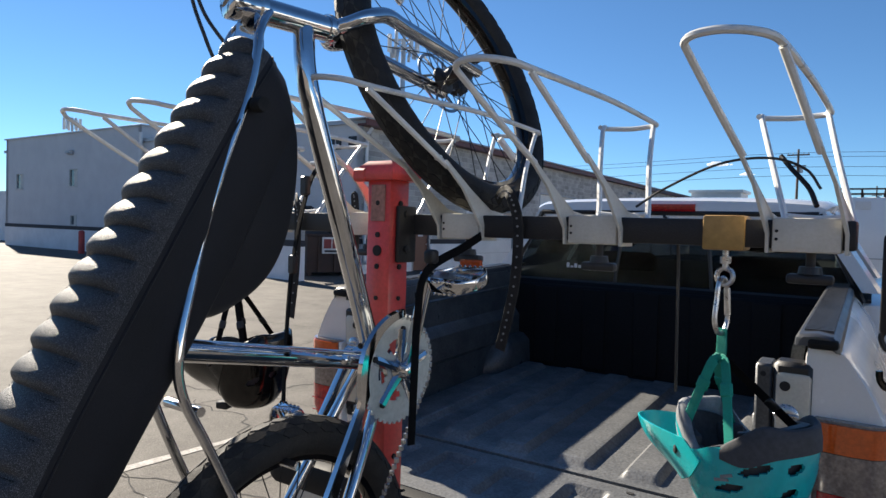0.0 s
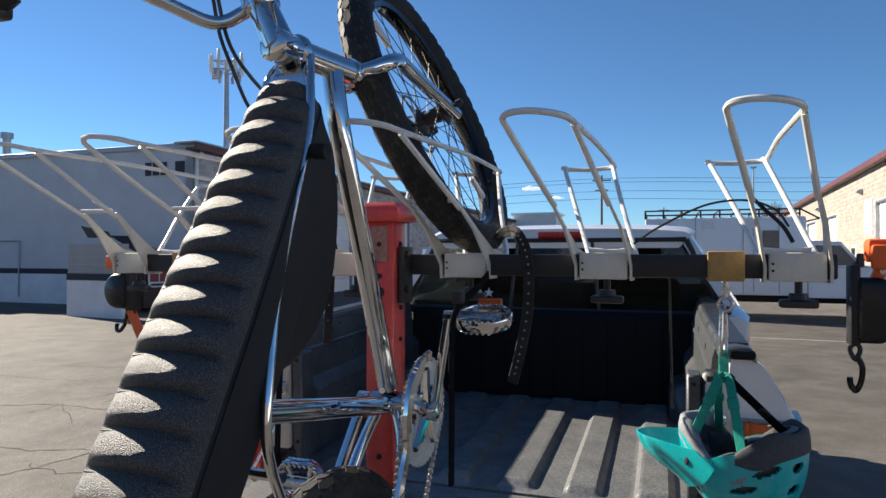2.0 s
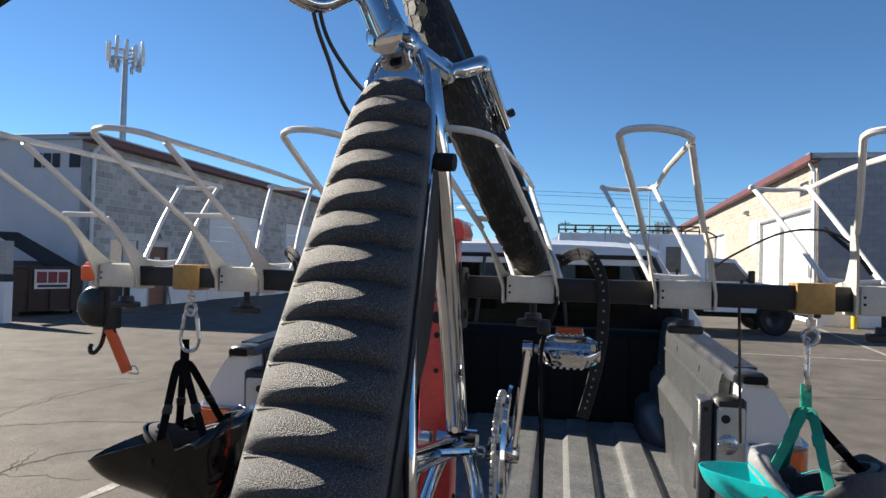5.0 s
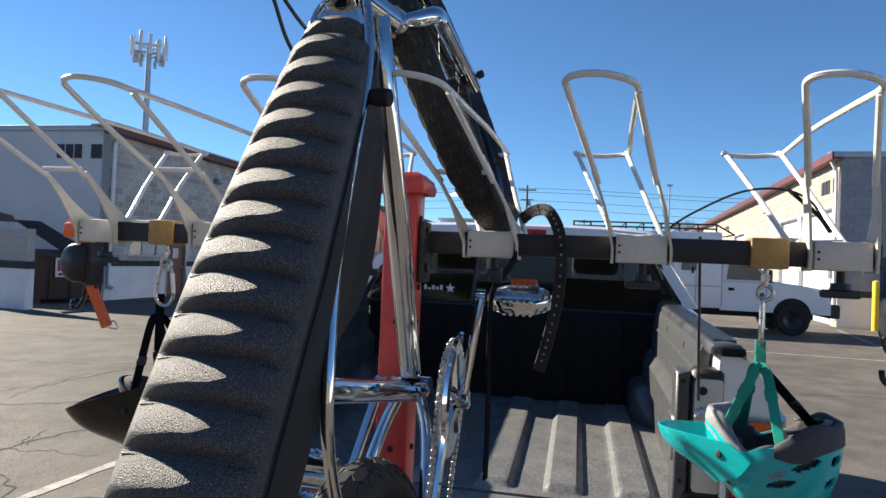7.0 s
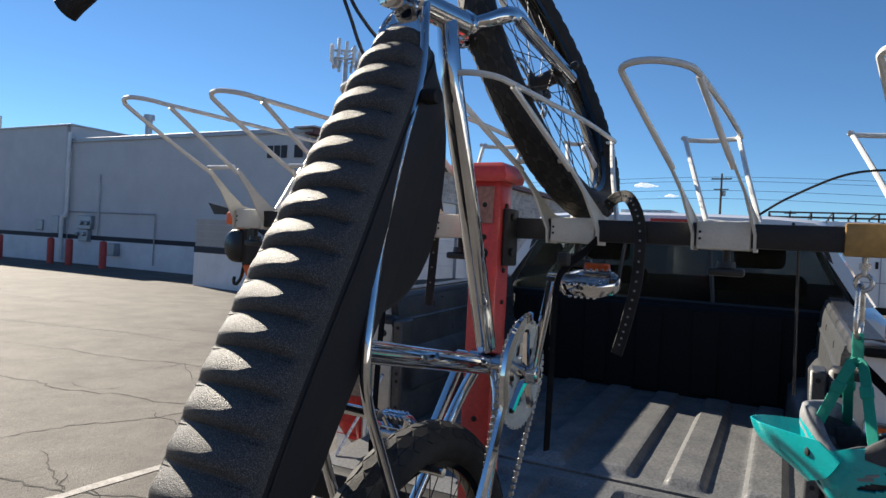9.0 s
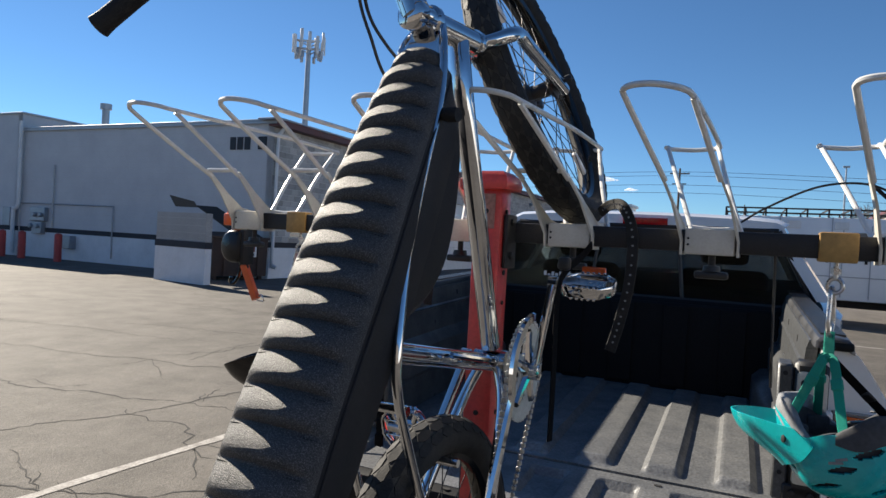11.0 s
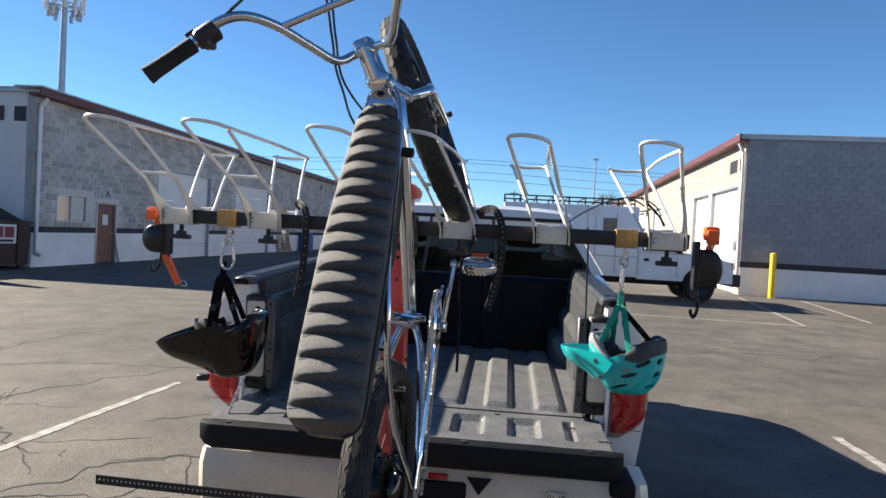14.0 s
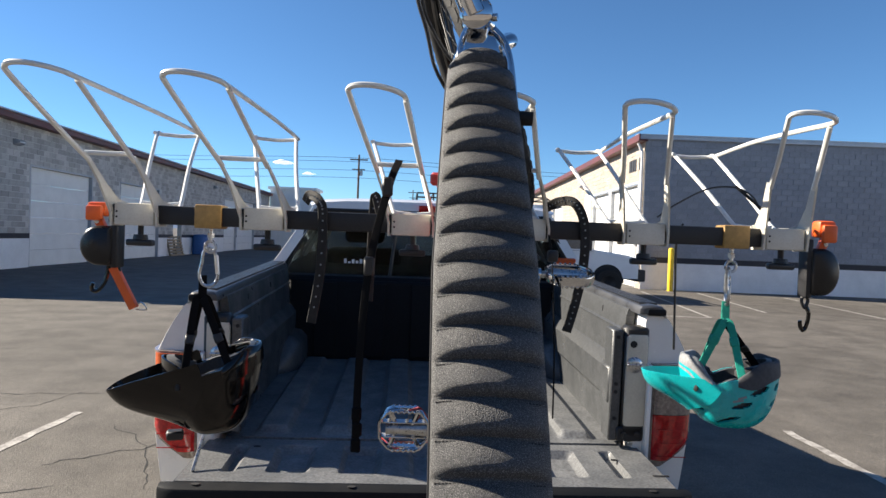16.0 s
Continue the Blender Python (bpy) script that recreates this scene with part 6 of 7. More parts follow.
box(bm, (0.035, -0.070, -0.050), (0.065, -0.060, -0.030), 0.004)
part("inner_pad", bm, "yellow", th_, "yellow inner pad")


# ---- buildings ----
def courses(width, z0, z1, bw=0.40, bh=0.20, gaps=(), x0=0.0):
    """Places (x, z, w) of running-bond blocks on a wall, openings left out."""
    out = []
    nrow = int(round((z1 - z0) / bh))
    for r in range(nrow):
        z = z0 + r * bh
        x = x0 - (0 if r % 2 else bw / 2)
        while x < width - 0.02:
            a, b = max(x, x0), min(x + bw, width)
            if b - a > 0.05 and not any(a < g[1] and b > g[0] and z < g[3] - 0.02 and z + bh > g[2] + 0.02 for g in gaps):
                out.append((a, z, b - a))
            x += bw
    return out


def block_wall(parent, m, width, z0, z1, gaps, material, near):
    """Blocks with recessed joints on the wall's face (local x along the wall, -y outwards). Those nearest are parts, the rest one mesh."""
    bm0 = bmesh.new()
    box(bm0, (-0.192, -0.012, 0.008), (0.192, 0.02, 0.192), 0.004)
    me = finish("block", bm0, material, False)
    rest = bmesh.new()
    count = 0
    for x, z, w in courses(width, z0, z1, gaps=gaps):
        if near[0] <= x <= near[1] and near[2] <= z <= near[3] and abs(w - 0.4) < 1e-3 and count < 298:
            ob = new("block", me)
            ob.parent = parent
            ob.matrix_basis = m @ Matrix.Translation((x + 0.2, random.uniform(-0.002, 0.002), z))
            count += 1
        else:
            d = random.uniform(-0.002, 0.002)
            v = [Vector(c) for c in ((x + 0.008, -0.012 + d, z + 0.008), (x + w - 0.008, -0.012 + d, z + 0.008), (x + w - 0.008, -0.012 + d, z + 0.192), (x + 0.008, -0.012 + d, z + 0.192))]
            f = [rest.verts.new(m @ p) for p in v]
            b = [rest.verts.new(m @ (p + Vector((0, 0.03, 0)))) for p in v]
            rest.faces.new(f)
            for i in range(4):
                rest.faces.new((f[i], b[i], b[(i + 1) % 4], f[(i + 1) % 4]))
    ob = part("block", rest, material, parent, smooth=False)
    return tagged(ob, kind="stuff")


def wall_slab(length, h, thick, gaps):
    """A wall along +x, outer face at y=0, openings (x0, x1, z0, z1) cut through."""
    bm = bmesh.new()
    xs = sorted({0.0, length} | {g[0] for g in gaps} | {g[1] for g in gaps})
    zs = sorted({0.0, h} | {g[2] for g in gaps} | {g[3] for g in gaps})
    solid = lambda i, j: 0 <= i < len(xs) - 1 and 0 <= j < len(zs) - 1 and not any(g[0] <= (xs[i] + xs[i + 1]) / 2 <= g[1] and g[2] <= (zs[j] + zs[j + 1]) / 2 <= g[3] for g in gaps)
    def quad(*p):
        bm.faces.new([bm.verts.new(q) for q in p])
    for i in range(len(xs) - 1):
        for j in range(len(zs) - 1):
            if not solid(i, j):
                continue
            a, b, c, d = xs[i], xs[i + 1], zs[j], zs[j + 1]
            quad((a, 0, c), (b, 0, c), (b, 0, d), (a, 0, d))
            quad((a, thick, c), (a, thick, d), (b, thick, d), (b, thick, c))
            if not solid(i - 1, j):
                quad((a, 0, c), (a, 0, d), (a, thick, d), (a, thick, c))
            if not solid(i + 1, j):
                quad((b, 0, c), (b, thick, c), (b, thick, d), (b, 0, d))
            if not solid(i, j - 1):
                quad((a, 0, c), (a, thick, c), (b, thick, c), (b, 0, c))
            if not solid(i, j + 1):
                quad((a, 0, d), (b, 0, d), (b, thick, d), (a, thick, d))
    bmesh.ops.remove_doubles(bm, verts=bm.verts, dist=1e-4)
    return bm


def roll_door(parent, m, x0, x1, h, z0=0.0):
    d = thing("roll_door", "", "")
    d.parent = parent
    d.matrix_basis = m
    n = max(4, int(h / 0.53))
    for k in range(n):
        bm = bmesh.new()
        box(bm, (x0 + 0.02, 0.13, z0 + k * h / n + 0.006), (x1 - 0.02, 0.17, z0 + (k + 1) * h / n - 0.004), 0.006)
        part("door_panel", bm, "white", d)
    bm = boxes(((x0 - 0.06, -0.016, z0), (x0 + 0.02, 0.16, h + 0.08)), ((x1 - 0.02, -0.016, z0), (x1 + 0.06, 0.16, h + 0.08)), ((x0 - 0.06, -0.018, h), (x1 + 0.06, 0.158, h + 0.08)), bevel=0.004)
    part("door_frame", bm, "galv", d)
    return d


def bars_sign(parent, m, widths, h, material="ink", gap=0.07):
    """Plain upright bars in place of a street number."""
    x = 0.0
    for w in widths:
        if w > 0:
            bm = bmesh.new()
            box(bm, (x, -0.035, 0), (x + w, -0.006, h), 0.004)
            part("number_bar", bm, material, parent, "", smooth=False, m=m)
            x += w + gap
        else:
            x += -w


def wall_lamp(parent, m):
    l = thing("wall_lamp", "", "")
    l.parent = parent
    l.matrix_basis = m
    bm = bmesh.new()
    loft(bm, [[(-0.20, -0.02, 0.16), (0.20, -0.02, 0.16), (0.20, -0.02, -0.06), (-0.20, -0.02, -0.06)], [(-0.20, -0.16, 0.14), (0.20, -0.16, 0.14), (0.20, -0.16, 0.0), (-0.20, -0.16, 0.0)], [(-0.17, -0.24, 0.08), (0.17, -0.24, 0.08), (0.17, -0.24, 0.02), (-0.17, -0.24, 0.02)]])
    part("housing", bm, "galv", l)


# left building: end wall faces the lot, long side wall runs away
bA = thing("warehouse", "grey block warehouse with dark band, white roll doors and maroon fascia", "building", pose(-13.93, 14.90, 0, 0, 0, 1.8), "warehouses")
HA = 5.14
# end wall: local x leftwards
mEnd = pose(-26.0, 0, 0)
bm = wall_slab(26.0, HA, 0.25, [])
part("end_wall", bm, "wallA", bA, "grey painted end wall", smooth=False, m=mEnd)
bm = boxes(((-26.0, -0.022, 0.0), (-0.02, 0.0, 1.02)), bevel=0.003)
part("base_course", bm, "lowA", bA, "pale painted wall base", smooth=False)
bm = boxes(((-26.0, -0.030, 1.02), (0.03, 0.0, 1.20)), bevel=0.003)
part("band_course", bm, "band", bA, "dark painted band", smooth=False)
bm = boxes(((-26.05, -0.10, HA), (0.25, 0.3, HA + 0.06)), ((-26.05, -0.09, HA - 0.09), (0.25, -0.03, HA)), bevel=0.006)
part("coping", bm, "coping", bA, "grey metal coping", smooth=False)
# fine joints of the painted blocks
bm = bmesh.new()
for r in range(6, 26):
    box(bm, (-12.6, -0.0035, r * 0.20), (-0.02, 0.001, r * 0.20 + 0.006))
part("painted_joint", bm, "mortar", bA, smooth=False)
# side wall: local x along +y of the building
mSide = Matrix.Rotation(radians(90), 4, "Z")
LA = 46.0
gapsS = [(1.00, 2.44, 1.38, 2.23), (2.92, 4.06, 0.0, 2.06), (6.65, 11.1, 0.0, 3.55), (13.8, 18.45, 0.0, 3.55), (20.65, 22.05, 0.0, 2.1), (30.75, 34.15, 0.0, 3.8), (34.35, 39.95, 0.0, 3.9)]
part("side_wall", wall_slab(LA, HA - 0.15, 0.25, gapsS), "mortar", bA, "grey block side wall", smooth=False, m=mSide)
block_wall(bA, mSide, LA, 1.2, HA - 0.2, gapsS, "blockA", (0.0, 6.4, 1.2, 3.6))
edges = [0.0] + [v for g in sorted(gapsS) if g[2] < 0.5 for v in (g[0] - 0.02, g[1] + 0.02)] + [LA]
for a, b in zip(edges[::2], edges[1::2]):
    bm = boxes(((a, -0.020, 0), (b, 0.0, 1.02)), bevel=0.003)
    part("base_course", bm, "lowA", bA, "pale painted wall base", smooth=False, m=mSide)
    bm = boxes(((a, -0.026, 1.02), (b, 0.0, 1.20)), bevel=0.003)
    part("band_course", bm, "band", bA, "dark painted band", smooth=False, m=mSide)
bm = boxes(((-0.3, -0.40, HA - 0.20), (LA, -0.34, HA + 0.04)), ((-0.3, -0.36, HA - 0.20), (LA, 0.0, HA - 0.14)), bevel=0.006)
part("fascia", bm, "fascia", bA, "maroon roof fascia", smooth=False, m=mSide)
bm = boxes(((-0.36, -0.46, HA + 0.0), (LA, 0.4, HA + 0.055)), bevel=0.006)
part("roof_edge", bm, "coping", bA, smooth=False, m=mSide)
bm = boxes(((-26, 0.2, HA - 0.12), (0.1, LA, HA)))
part("roof", bm, "coping", bA, smooth=False)
for g in gapsS[2:4] + gapsS[5:]:
    roll_door(bA, mSide, g[0], g[1], g[3])
dr = thing("entrance_door", "", "")
dr.parent = bA
dr.matrix_basis = mSide @ Matrix.Translation((0.45, 0, 0))
bm = boxes(((2.54, 0.06, 0.02), (3.54, 0.11, 2.0)), bevel=0.01)
part("leaf", bm, "browndoor", dr, "brown steel door")
bm = boxes(((2.47, -0.02, 0), (2.55, 0.14, 2.06)), ((3.53, -0.02, 0), (3.61, 0.14, 2.06)), ((2.47, -0.022, 2.0), (3.61, 0.138, 2.08)), bevel=0.004)
part("door_frame", bm, "galv", dr)
bm = boxes(((2.90, 0.045, 1.30), (3.20, 0.058, 1.65)))
part("notice", bm, "sign", dr, "pale notice", smooth=False)
bm = bmesh.new()
lathe(bm, [(0.03, 0), (0.03, 0.05)], axes_m((3.43, 0.06, 1.0), (0, -1, 0)), 12)
part("door_handle", bm, "steel", dr)
lettering("letter", "A", 0.34, mSide @ axes_m((3.50, -0.016, 2.26), (0, -1, 0), (1, 0, 0)), "ink", bA, 0.004)
wd = thing("window", "", "")
wd.parent = bA
wd.matrix_basis = mSide @ Matrix.Translation((0.64, 0, -0.04))
bm = boxes(((0.36, -0.012, 1.42), (0.42, 0.10, 2.27)), ((1.74, -0.012, 1.42), (1.80, 0.10, 2.27)), ((0.36, -0.014, 2.21), (1.80, 0.10, 2.27)), ((0.32, -0.05, 1.38), (1.84, 0.10, 1.43)), ((1.05, 0.02, 1.42), (1.10, 0.09, 2.24)), bevel=0.004)
part("window_frame", bm, "winframe", wd)
for a, b in ((0.42, 1.055), (1.095, 1.74)):
    bm = boxes(((a, 0.05, 1.43), (b, 0.06, 2.22)))
    part("pane", bm, "winglass", wd, smooth=False)
bm = boxes(((1.12, 0.036, 1.44), (1.70, 0.046, 2.20)), bevel=0.003)
part("blind", bm, "curtain", wd, smooth=False)
bars_sign(bA, mEnd @ pose(24.18, 0, 4.22), (0.24, 0.24, 0.24, -0.26, 0.36), 0.42)
for y, z in ((5.75, 4.22), (28.15, 4.4)):
    wall_lamp(bA, mSide @ Matrix.Translation((y, 0, z)))
bm = tube([(0.10, -0.30, HA - 0.25), (0.10, -0.16, HA - 0.42), (0.10, -0.10, HA - 0.62), (0.10, -0.09, 2.5), (0.09, -0.09, 0.55), (0.09, -0.14, 0.42), (0.09, -0.28, 0.36)], 0.055, 10, 4)
part("downpipe", bm, "downpipe", bA, "pale rain pipe", m=mSide)
bm = tube([(4.15, -0.10, 0.0), (4.05, -0.05, 0.5), (4.0, -0.03, 0.95)], 0.03, 8, 3)
part("prop_pipe", bm, "galv", bA, m=mSide)
# meters on the end wall
bm = boxes(((-11.9, -0.18, 1.45), (-11.0, 0.0, 2.0)), ((-11.75, -0.20, 0.95), (-11.15, 0.0, 1.42)), ((-14.8, -0.18, 1.3), (-14.3, 0.0, 1.75)), ((-13.7, -0.16, 1.2), (-13.2, 0.0, 1.95)), ((-9.8, -0.3, 0.45), (-9.3, 0.0, 0.95)), bevel=0.02)
tagged(part("meter_box", bm, "galv", bA, "grey utility meter boxes"), kind="stuff")
bm = bmesh.new()
rod(bm, (-10.7, -0.06, 1.2), (-10.7, -0.06, 3.7), 0.03, 8)
rod(bm, (-14.6, -0.05, 2.15), (-7.3, -0.05, 2.15), 0.025, 8)
rod(bm, (-7.3, -0.05, 0.2), (-7.3, -0.05, 2.15), 0.025, 8)
for k in range(4):
    lathe(bm, [(0.09, 0), (0.09, 0.08), (0.06, 0.11)], axes_m((-11.75 + k * 0.2, -0.2, 1.7 if k % 2 else 1.25), (0, -1, 0)), 12)
part("conduit", bm, "galv", bA, "grey conduits")

# taller block beyond it
bC = thing("annex", "mauve-grey block annex with small windows and dark band", "building", pose(-26.65, 14.40, 0, 0, 0, 1.8), "warehouses")
HC_ = 5.75
gC = [(13.0 - b, 13.0 - a, c, d) for a, b, c, d in [(5.4, 6.2, 3.15, 4.02), (11.0, 11.8, 3.08, 3.90), (5.45, 6.05, 1.25, 1.75)]]
part("front_wall", wall_slab(13.0, HC_, 0.25, gC), "wallA", bC, "mauve grey front wall", smooth=False, m=pose(-13.0, 0, 0))
part("return_wall", wall_slab(8.0, HC_, 0.25, []), "wallA", bC, smooth=False, m=Matrix.Rotation(radians(90), 4, "Z"))
part("far_wall", wall_slab(8.0, HC_, 0.25, []), "wallA", bC, smooth=False, m=pose(-12.75, 0, 0) @ Matrix.Rotation(radians(90), 4, "Z"))
bm = boxes(((-13.0, -0.022, 0.0), (-0.02, 0.0, 1.02)), bevel=0.003)
part("base_course", bm, "lowA", bC, "pale painted wall base", smooth=False)
bm = boxes(((-13.0, -0.030, 1.02), (0.03, 0.0, 1.20)), bevel=0.003)
part("band_course", bm, "band", bC, "dark painted band", smooth=False)
bm = boxes(((-13.1, -0.08, HC_), (0.1, 8.0, HC_ + 0.07)), bevel=0.006)
part("roof", bm, "coping", bC, smooth=False)
for a, b, c, d in gC:
    w = thing("window", "", "")
    w.parent = bC
    w.matrix_basis = pose(-13.0, 0, 0)
    bm = boxes(((a, -0.015, c), (a + 0.05, 0.1, d)), ((b - 0.05, -0.015, c), (b, 0.1, d)), ((a, -0.017, d - 0.05), (b, 0.1, d)), ((a - 0.04, -0.05, c - 0.04), (b + 0.04, 0.1, c + 0.02)), bevel=0.004)
    part("window_frame", bm, "winframe", w)
    bm = boxes(((a + 0.04, 0.05, c), (b - 0.04, 0.06, d - 0.04)))
    part("pane", bm, "winglass", w, smooth=False)
    bm = boxes(((a + (b - a) * 0.5, 0.03, c + 0.02), (b - 0.06, 0.04, d - 0.06)))
    part("blind", bm, "curtain", w, smooth=False)
bm = tube([(0.10, -0.10, HC_ - 0.3), (0.10, -0.10, 3.0), (0.10, -0.10, 2.1), (-0.05, -0.12, 1.9), (-0.15, -0.12, 1.8), (-0.15, -0.12, 0.1)], 0.08, 8, 3)
part("downpipe", bm, "downpipe", bC)
wall_lamp(bC, pose(-6.0, 0, 4.75))
bm = bmesh.new()
rod(bm, (3.3, 1.2, HC_ - 0.8), (3.3, 1.2, HC_ + 0.35), 0.14, 12)
rod(bm, (3.3, 1.2, HC_ + 0.30), (3.3, 1.2, HC_ + 0.52), 0.22, 12)
part("vent_pipe", bm, "galv", bC, "galvanised roof vent")

# low wall far left
bm = boxes(((-75, 16.5, 0), (-40.2, 17.0, 3.2)))
tagged(part("far_building", bm, "lowA", None, smooth=False), "pale low building at the far side of the lot", "building")

# dumpster and its screen wall
sw = thing("screen_wall", "grey block screen wall with dark band beside the dumpster", "wall", pose(-15.20, 11.6, 0, 0, 0, -5))
bm = wall_slab(2.15, 1.95, 0.2, [])
part("wall", bm, "blockA", sw, smooth=False)
bm = boxes(((-0.01, -0.02, 0), (2.16, 0.0, 0.98)), ((2.15, -0.018, 0), (2.17, 0.2, 0.98)))
part("base_course", bm, "lowA", sw, smooth=False)
bm = boxes(((-0.02, -0.028, 0.98), (2.18, 0.21, 1.16)))
part("band_course", bm, "band", sw, smooth=False)
bm = bmesh.new()
for r in range(6, 10):
    box(bm, (0, -0.004, r * 0.2), (2.15, 0.001, r * 0.2 + 0.008))
part("joint", bm, "mortar", sw, smooth=False)
dp = thing("dumpster", "rust brown steel dumpster with open black lids", "dumpster", pose(-14.25, 12.87, 0, 0, 0, 70))
bm = bmesh.new()
rings = [[(-0.05, 0, 0.12), (1.75, 0, 0.12), (1.75, 1.5, 0.12), (-0.05, 1.5, 0.12)], [(-0.05, -0.02, 0.5), (1.75, -0.02, 0.5), (1.75, 1.5, 0.5), (-0.05, 1.5, 0.5)], [(-0.05, -0.06, 1.30), (1.75, -0.06, 1.30), (1.75, 1.5, 1.45), (-0.05, 1.5, 1.45)]]
loft(bm, rings)
box(bm, (-0.1, -0.10, 1.26), (1.80, -0.04, 1.34), 0.01)
for x in (0.3, 0.85, 1.4):
    box(bm, (x, -0.08, 0.14), (x + 0.06, -0.02, 1.28), 0.008)
for x in (0.05, 1.55):
    for y in (0.1, 1.3):
        box(bm, (x, y, 0.0), (x + 0.12, y + 0.12, 0.13))
part("bin", bm, "rust", dp, "rusty brown steel bin", smooth=False)
for quad in (((0.0, 1.4, 2.25), (0.66, 1.4, 2.25), (1.70, 0.2, 1.34), (0.85, 0.2, 1.36)), ((-0.88, 1.3, 2.50), (-0.12, 1.3, 2.36), (0.0, 1.3, 2.18), (-0.68, 1.3, 2.16))):
    bm = bmesh.new()
    q = [Vector(p) for p in quad]
    n = (q[1] - q[0]).cross(q[2] - q[0]).normalized() * 0.035
    loft(bm, [q, [p + n for p in q]])
    lid = part("lid", bm, "black", dp, "open black plastic lid", smooth=False)
    for k in (0.25, 0.5, 0.75):
        bm = bmesh.new()
        sweep(bm, [q[0].lerp(q[1], k) + n * 1.2, q[3].lerp(q[2], k) + n * 1.2], 0.02, 6)
        part("lid_rib", bm, "black", lid)
sg = thing("dumpster_sign", "white sign with red block shapes on the dumpster", "sign", pose(-14.25, 12.87, 0.72, 0, 0, 70) @ Matrix.Translation((0.42, -0.085, 0)))
bm = boxes(((0, -0.03, 0), (0.92, -0.005, 0.52)), bevel=0.004)
part("panel", bm, "sign", sg, smooth=False)
bm = boxes(((0.05, -0.038, 0.16), (0.31, -0.031, 0.46)), ((0.34, -0.038, 0.16), (0.58, -0.031, 0.46)), ((0.61, -0.038, 0.16), (0.86, -0.031, 0.46)), bevel=0.003)
part("red_block", bm, "signred", sg, smooth=False)
bm = boxes(((0.08, -0.037, 0.04), (0.84, -0.031, 0.11)))
part("dark_bar", bm, "ink", sg, smooth=False)


def bollard(x, y, h, r, material, label, grp):
    b = bmesh.new()
    lathe(b, [(r, 0), (r, h - r * 0.7), (r * 0.92, h - r * 0.3), (r * 0.6, h - 0.02), (0.02, h)], None, 18)
    ob = part("bollard", b, material, None)
    ob.matrix_world = pose(x, y, 0)
    return tagged(ob, label, "bollard", grp)


for x, y in ((-29.4, 13.2), (-26.1, 13.5), (-24.9, 13.55), (-22.7, 13.55)):
    bollard(x, y, 1.05, 0.13, "bollred", "red painted steel bollard guarding the wall", "red bollards")
bollard(8.60, 21.30, 1.55, 0.10, "bollyel", "yellow painted steel bollard by the wall corner", "yellow bollards")

# right building
bB = thing("warehouse", "tan block warehouse with white roll doors and maroon roof edge", "building", pose(7.70, 21.85, 0, 0, 0, -1.6), "warehouses")
HB = 5.58
LB = 46.0
mBf = pose(0, 0, 0)
part("end_wall", wall_slab(24.0, HB, 0.25, []), "mortarB", bB, "block end wall coloured blue grey for its shade", smooth=False)
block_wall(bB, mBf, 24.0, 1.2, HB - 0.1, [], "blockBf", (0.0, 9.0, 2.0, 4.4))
bm = boxes(((-0.01, -0.022, 0.0), (24.0, 0.0, 0.98)), bevel=0.003)
part("base_course", bm, "lowA", bB, "pale painted wall base", smooth=False)
bm = boxes(((-0.02, -0.030, 0.98), (24.0, 0.0, 1.18)), bevel=0.003)
part("band_course", bm, "band", bB, "dark painted band", smooth=False)
bm = boxes(((-0.32, -0.09, HB), (24.05, 0.3, HB + 0.06)), ((-0.32, -0.085, HB - 0.12), (24.05, -0.03, HB)), bevel=0.006)
part("coping", bm, "coping", bB, "grey metal coping", smooth=False)
# side wall, local x running back towards the lot
mBs = pose(0, LB, 0) @ Matrix.Rotation(radians(-90), 4, "Z")
gB = [(LB - b, LB - a, 0.0, 3.86) for a, b in ((0.75, 4.65), (5.15, 8.05), (16.7, 20.1), (24.0, 28.0))] + [(LB - 13.0, LB - 12.1, 0, 2.05)]
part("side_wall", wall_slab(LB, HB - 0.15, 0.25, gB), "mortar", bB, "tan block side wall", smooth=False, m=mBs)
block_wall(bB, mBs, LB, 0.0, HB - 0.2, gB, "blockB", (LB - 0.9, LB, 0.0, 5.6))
for g in gB[:4]:
    roll_door(bB, mBs, g[0], g[1], g[3])
bm = boxes(((0, -0.34, HB - 0.22), (LB + 0.28, -0.28, HB + 0.03)), ((0, -0.30, HB - 0.22), (LB + 0.28, 0.0, HB - 0.16)), bevel=0.006)
part("fascia", bm, "fascia", bB, "maroon roof fascia", smooth=False, m=mBs)
bm = boxes(((-0.1, 0.2, HB - 0.12), (24, LB, HB)))
part("roof", bm, "coping", bB, smooth=False)
bars_sign(bB, mBs @ pose(LB - 1.95, 0, 4.42), (0.26, 0.26, 0.26, -0.3, 0.40), 0.45)
bm = tube([(LB - 0.10, -0.25, HB - 0.25), (LB - 0.10, -0.14, HB - 0.5), (LB - 0.10, -0.09, HB - 0.75), (LB - 0.10, -0.08, 2.5), (LB - 0.10, -0.08, 0.55), (LB - 0.10, -0.25, 0.38)], 0.05, 10, 4)
part("downpipe", bm, "downpipe", bB, "pale rain pipe", m=mBs)
for y in (10.5, 22.5):
    wall_lamp(bB, mBs @ Matrix.Translation((LB - y, 0, 4.5)))
bm = boxes(((LB - 0.62, -0.12, 1.55), (LB - 0.35, 0.0, 2.0)), ((LB - 0.6, -0.10, 0.85), (LB - 0.4, 0.0, 1.25)), bevel=0.01)
tagged(part("meter_box", bm, "galv", bB, m=mBs), kind="stuff")
bm = boxes(((LB - 9.9, -0.03, 2.6), (LB - 8.5, -0.015, 4.1)))
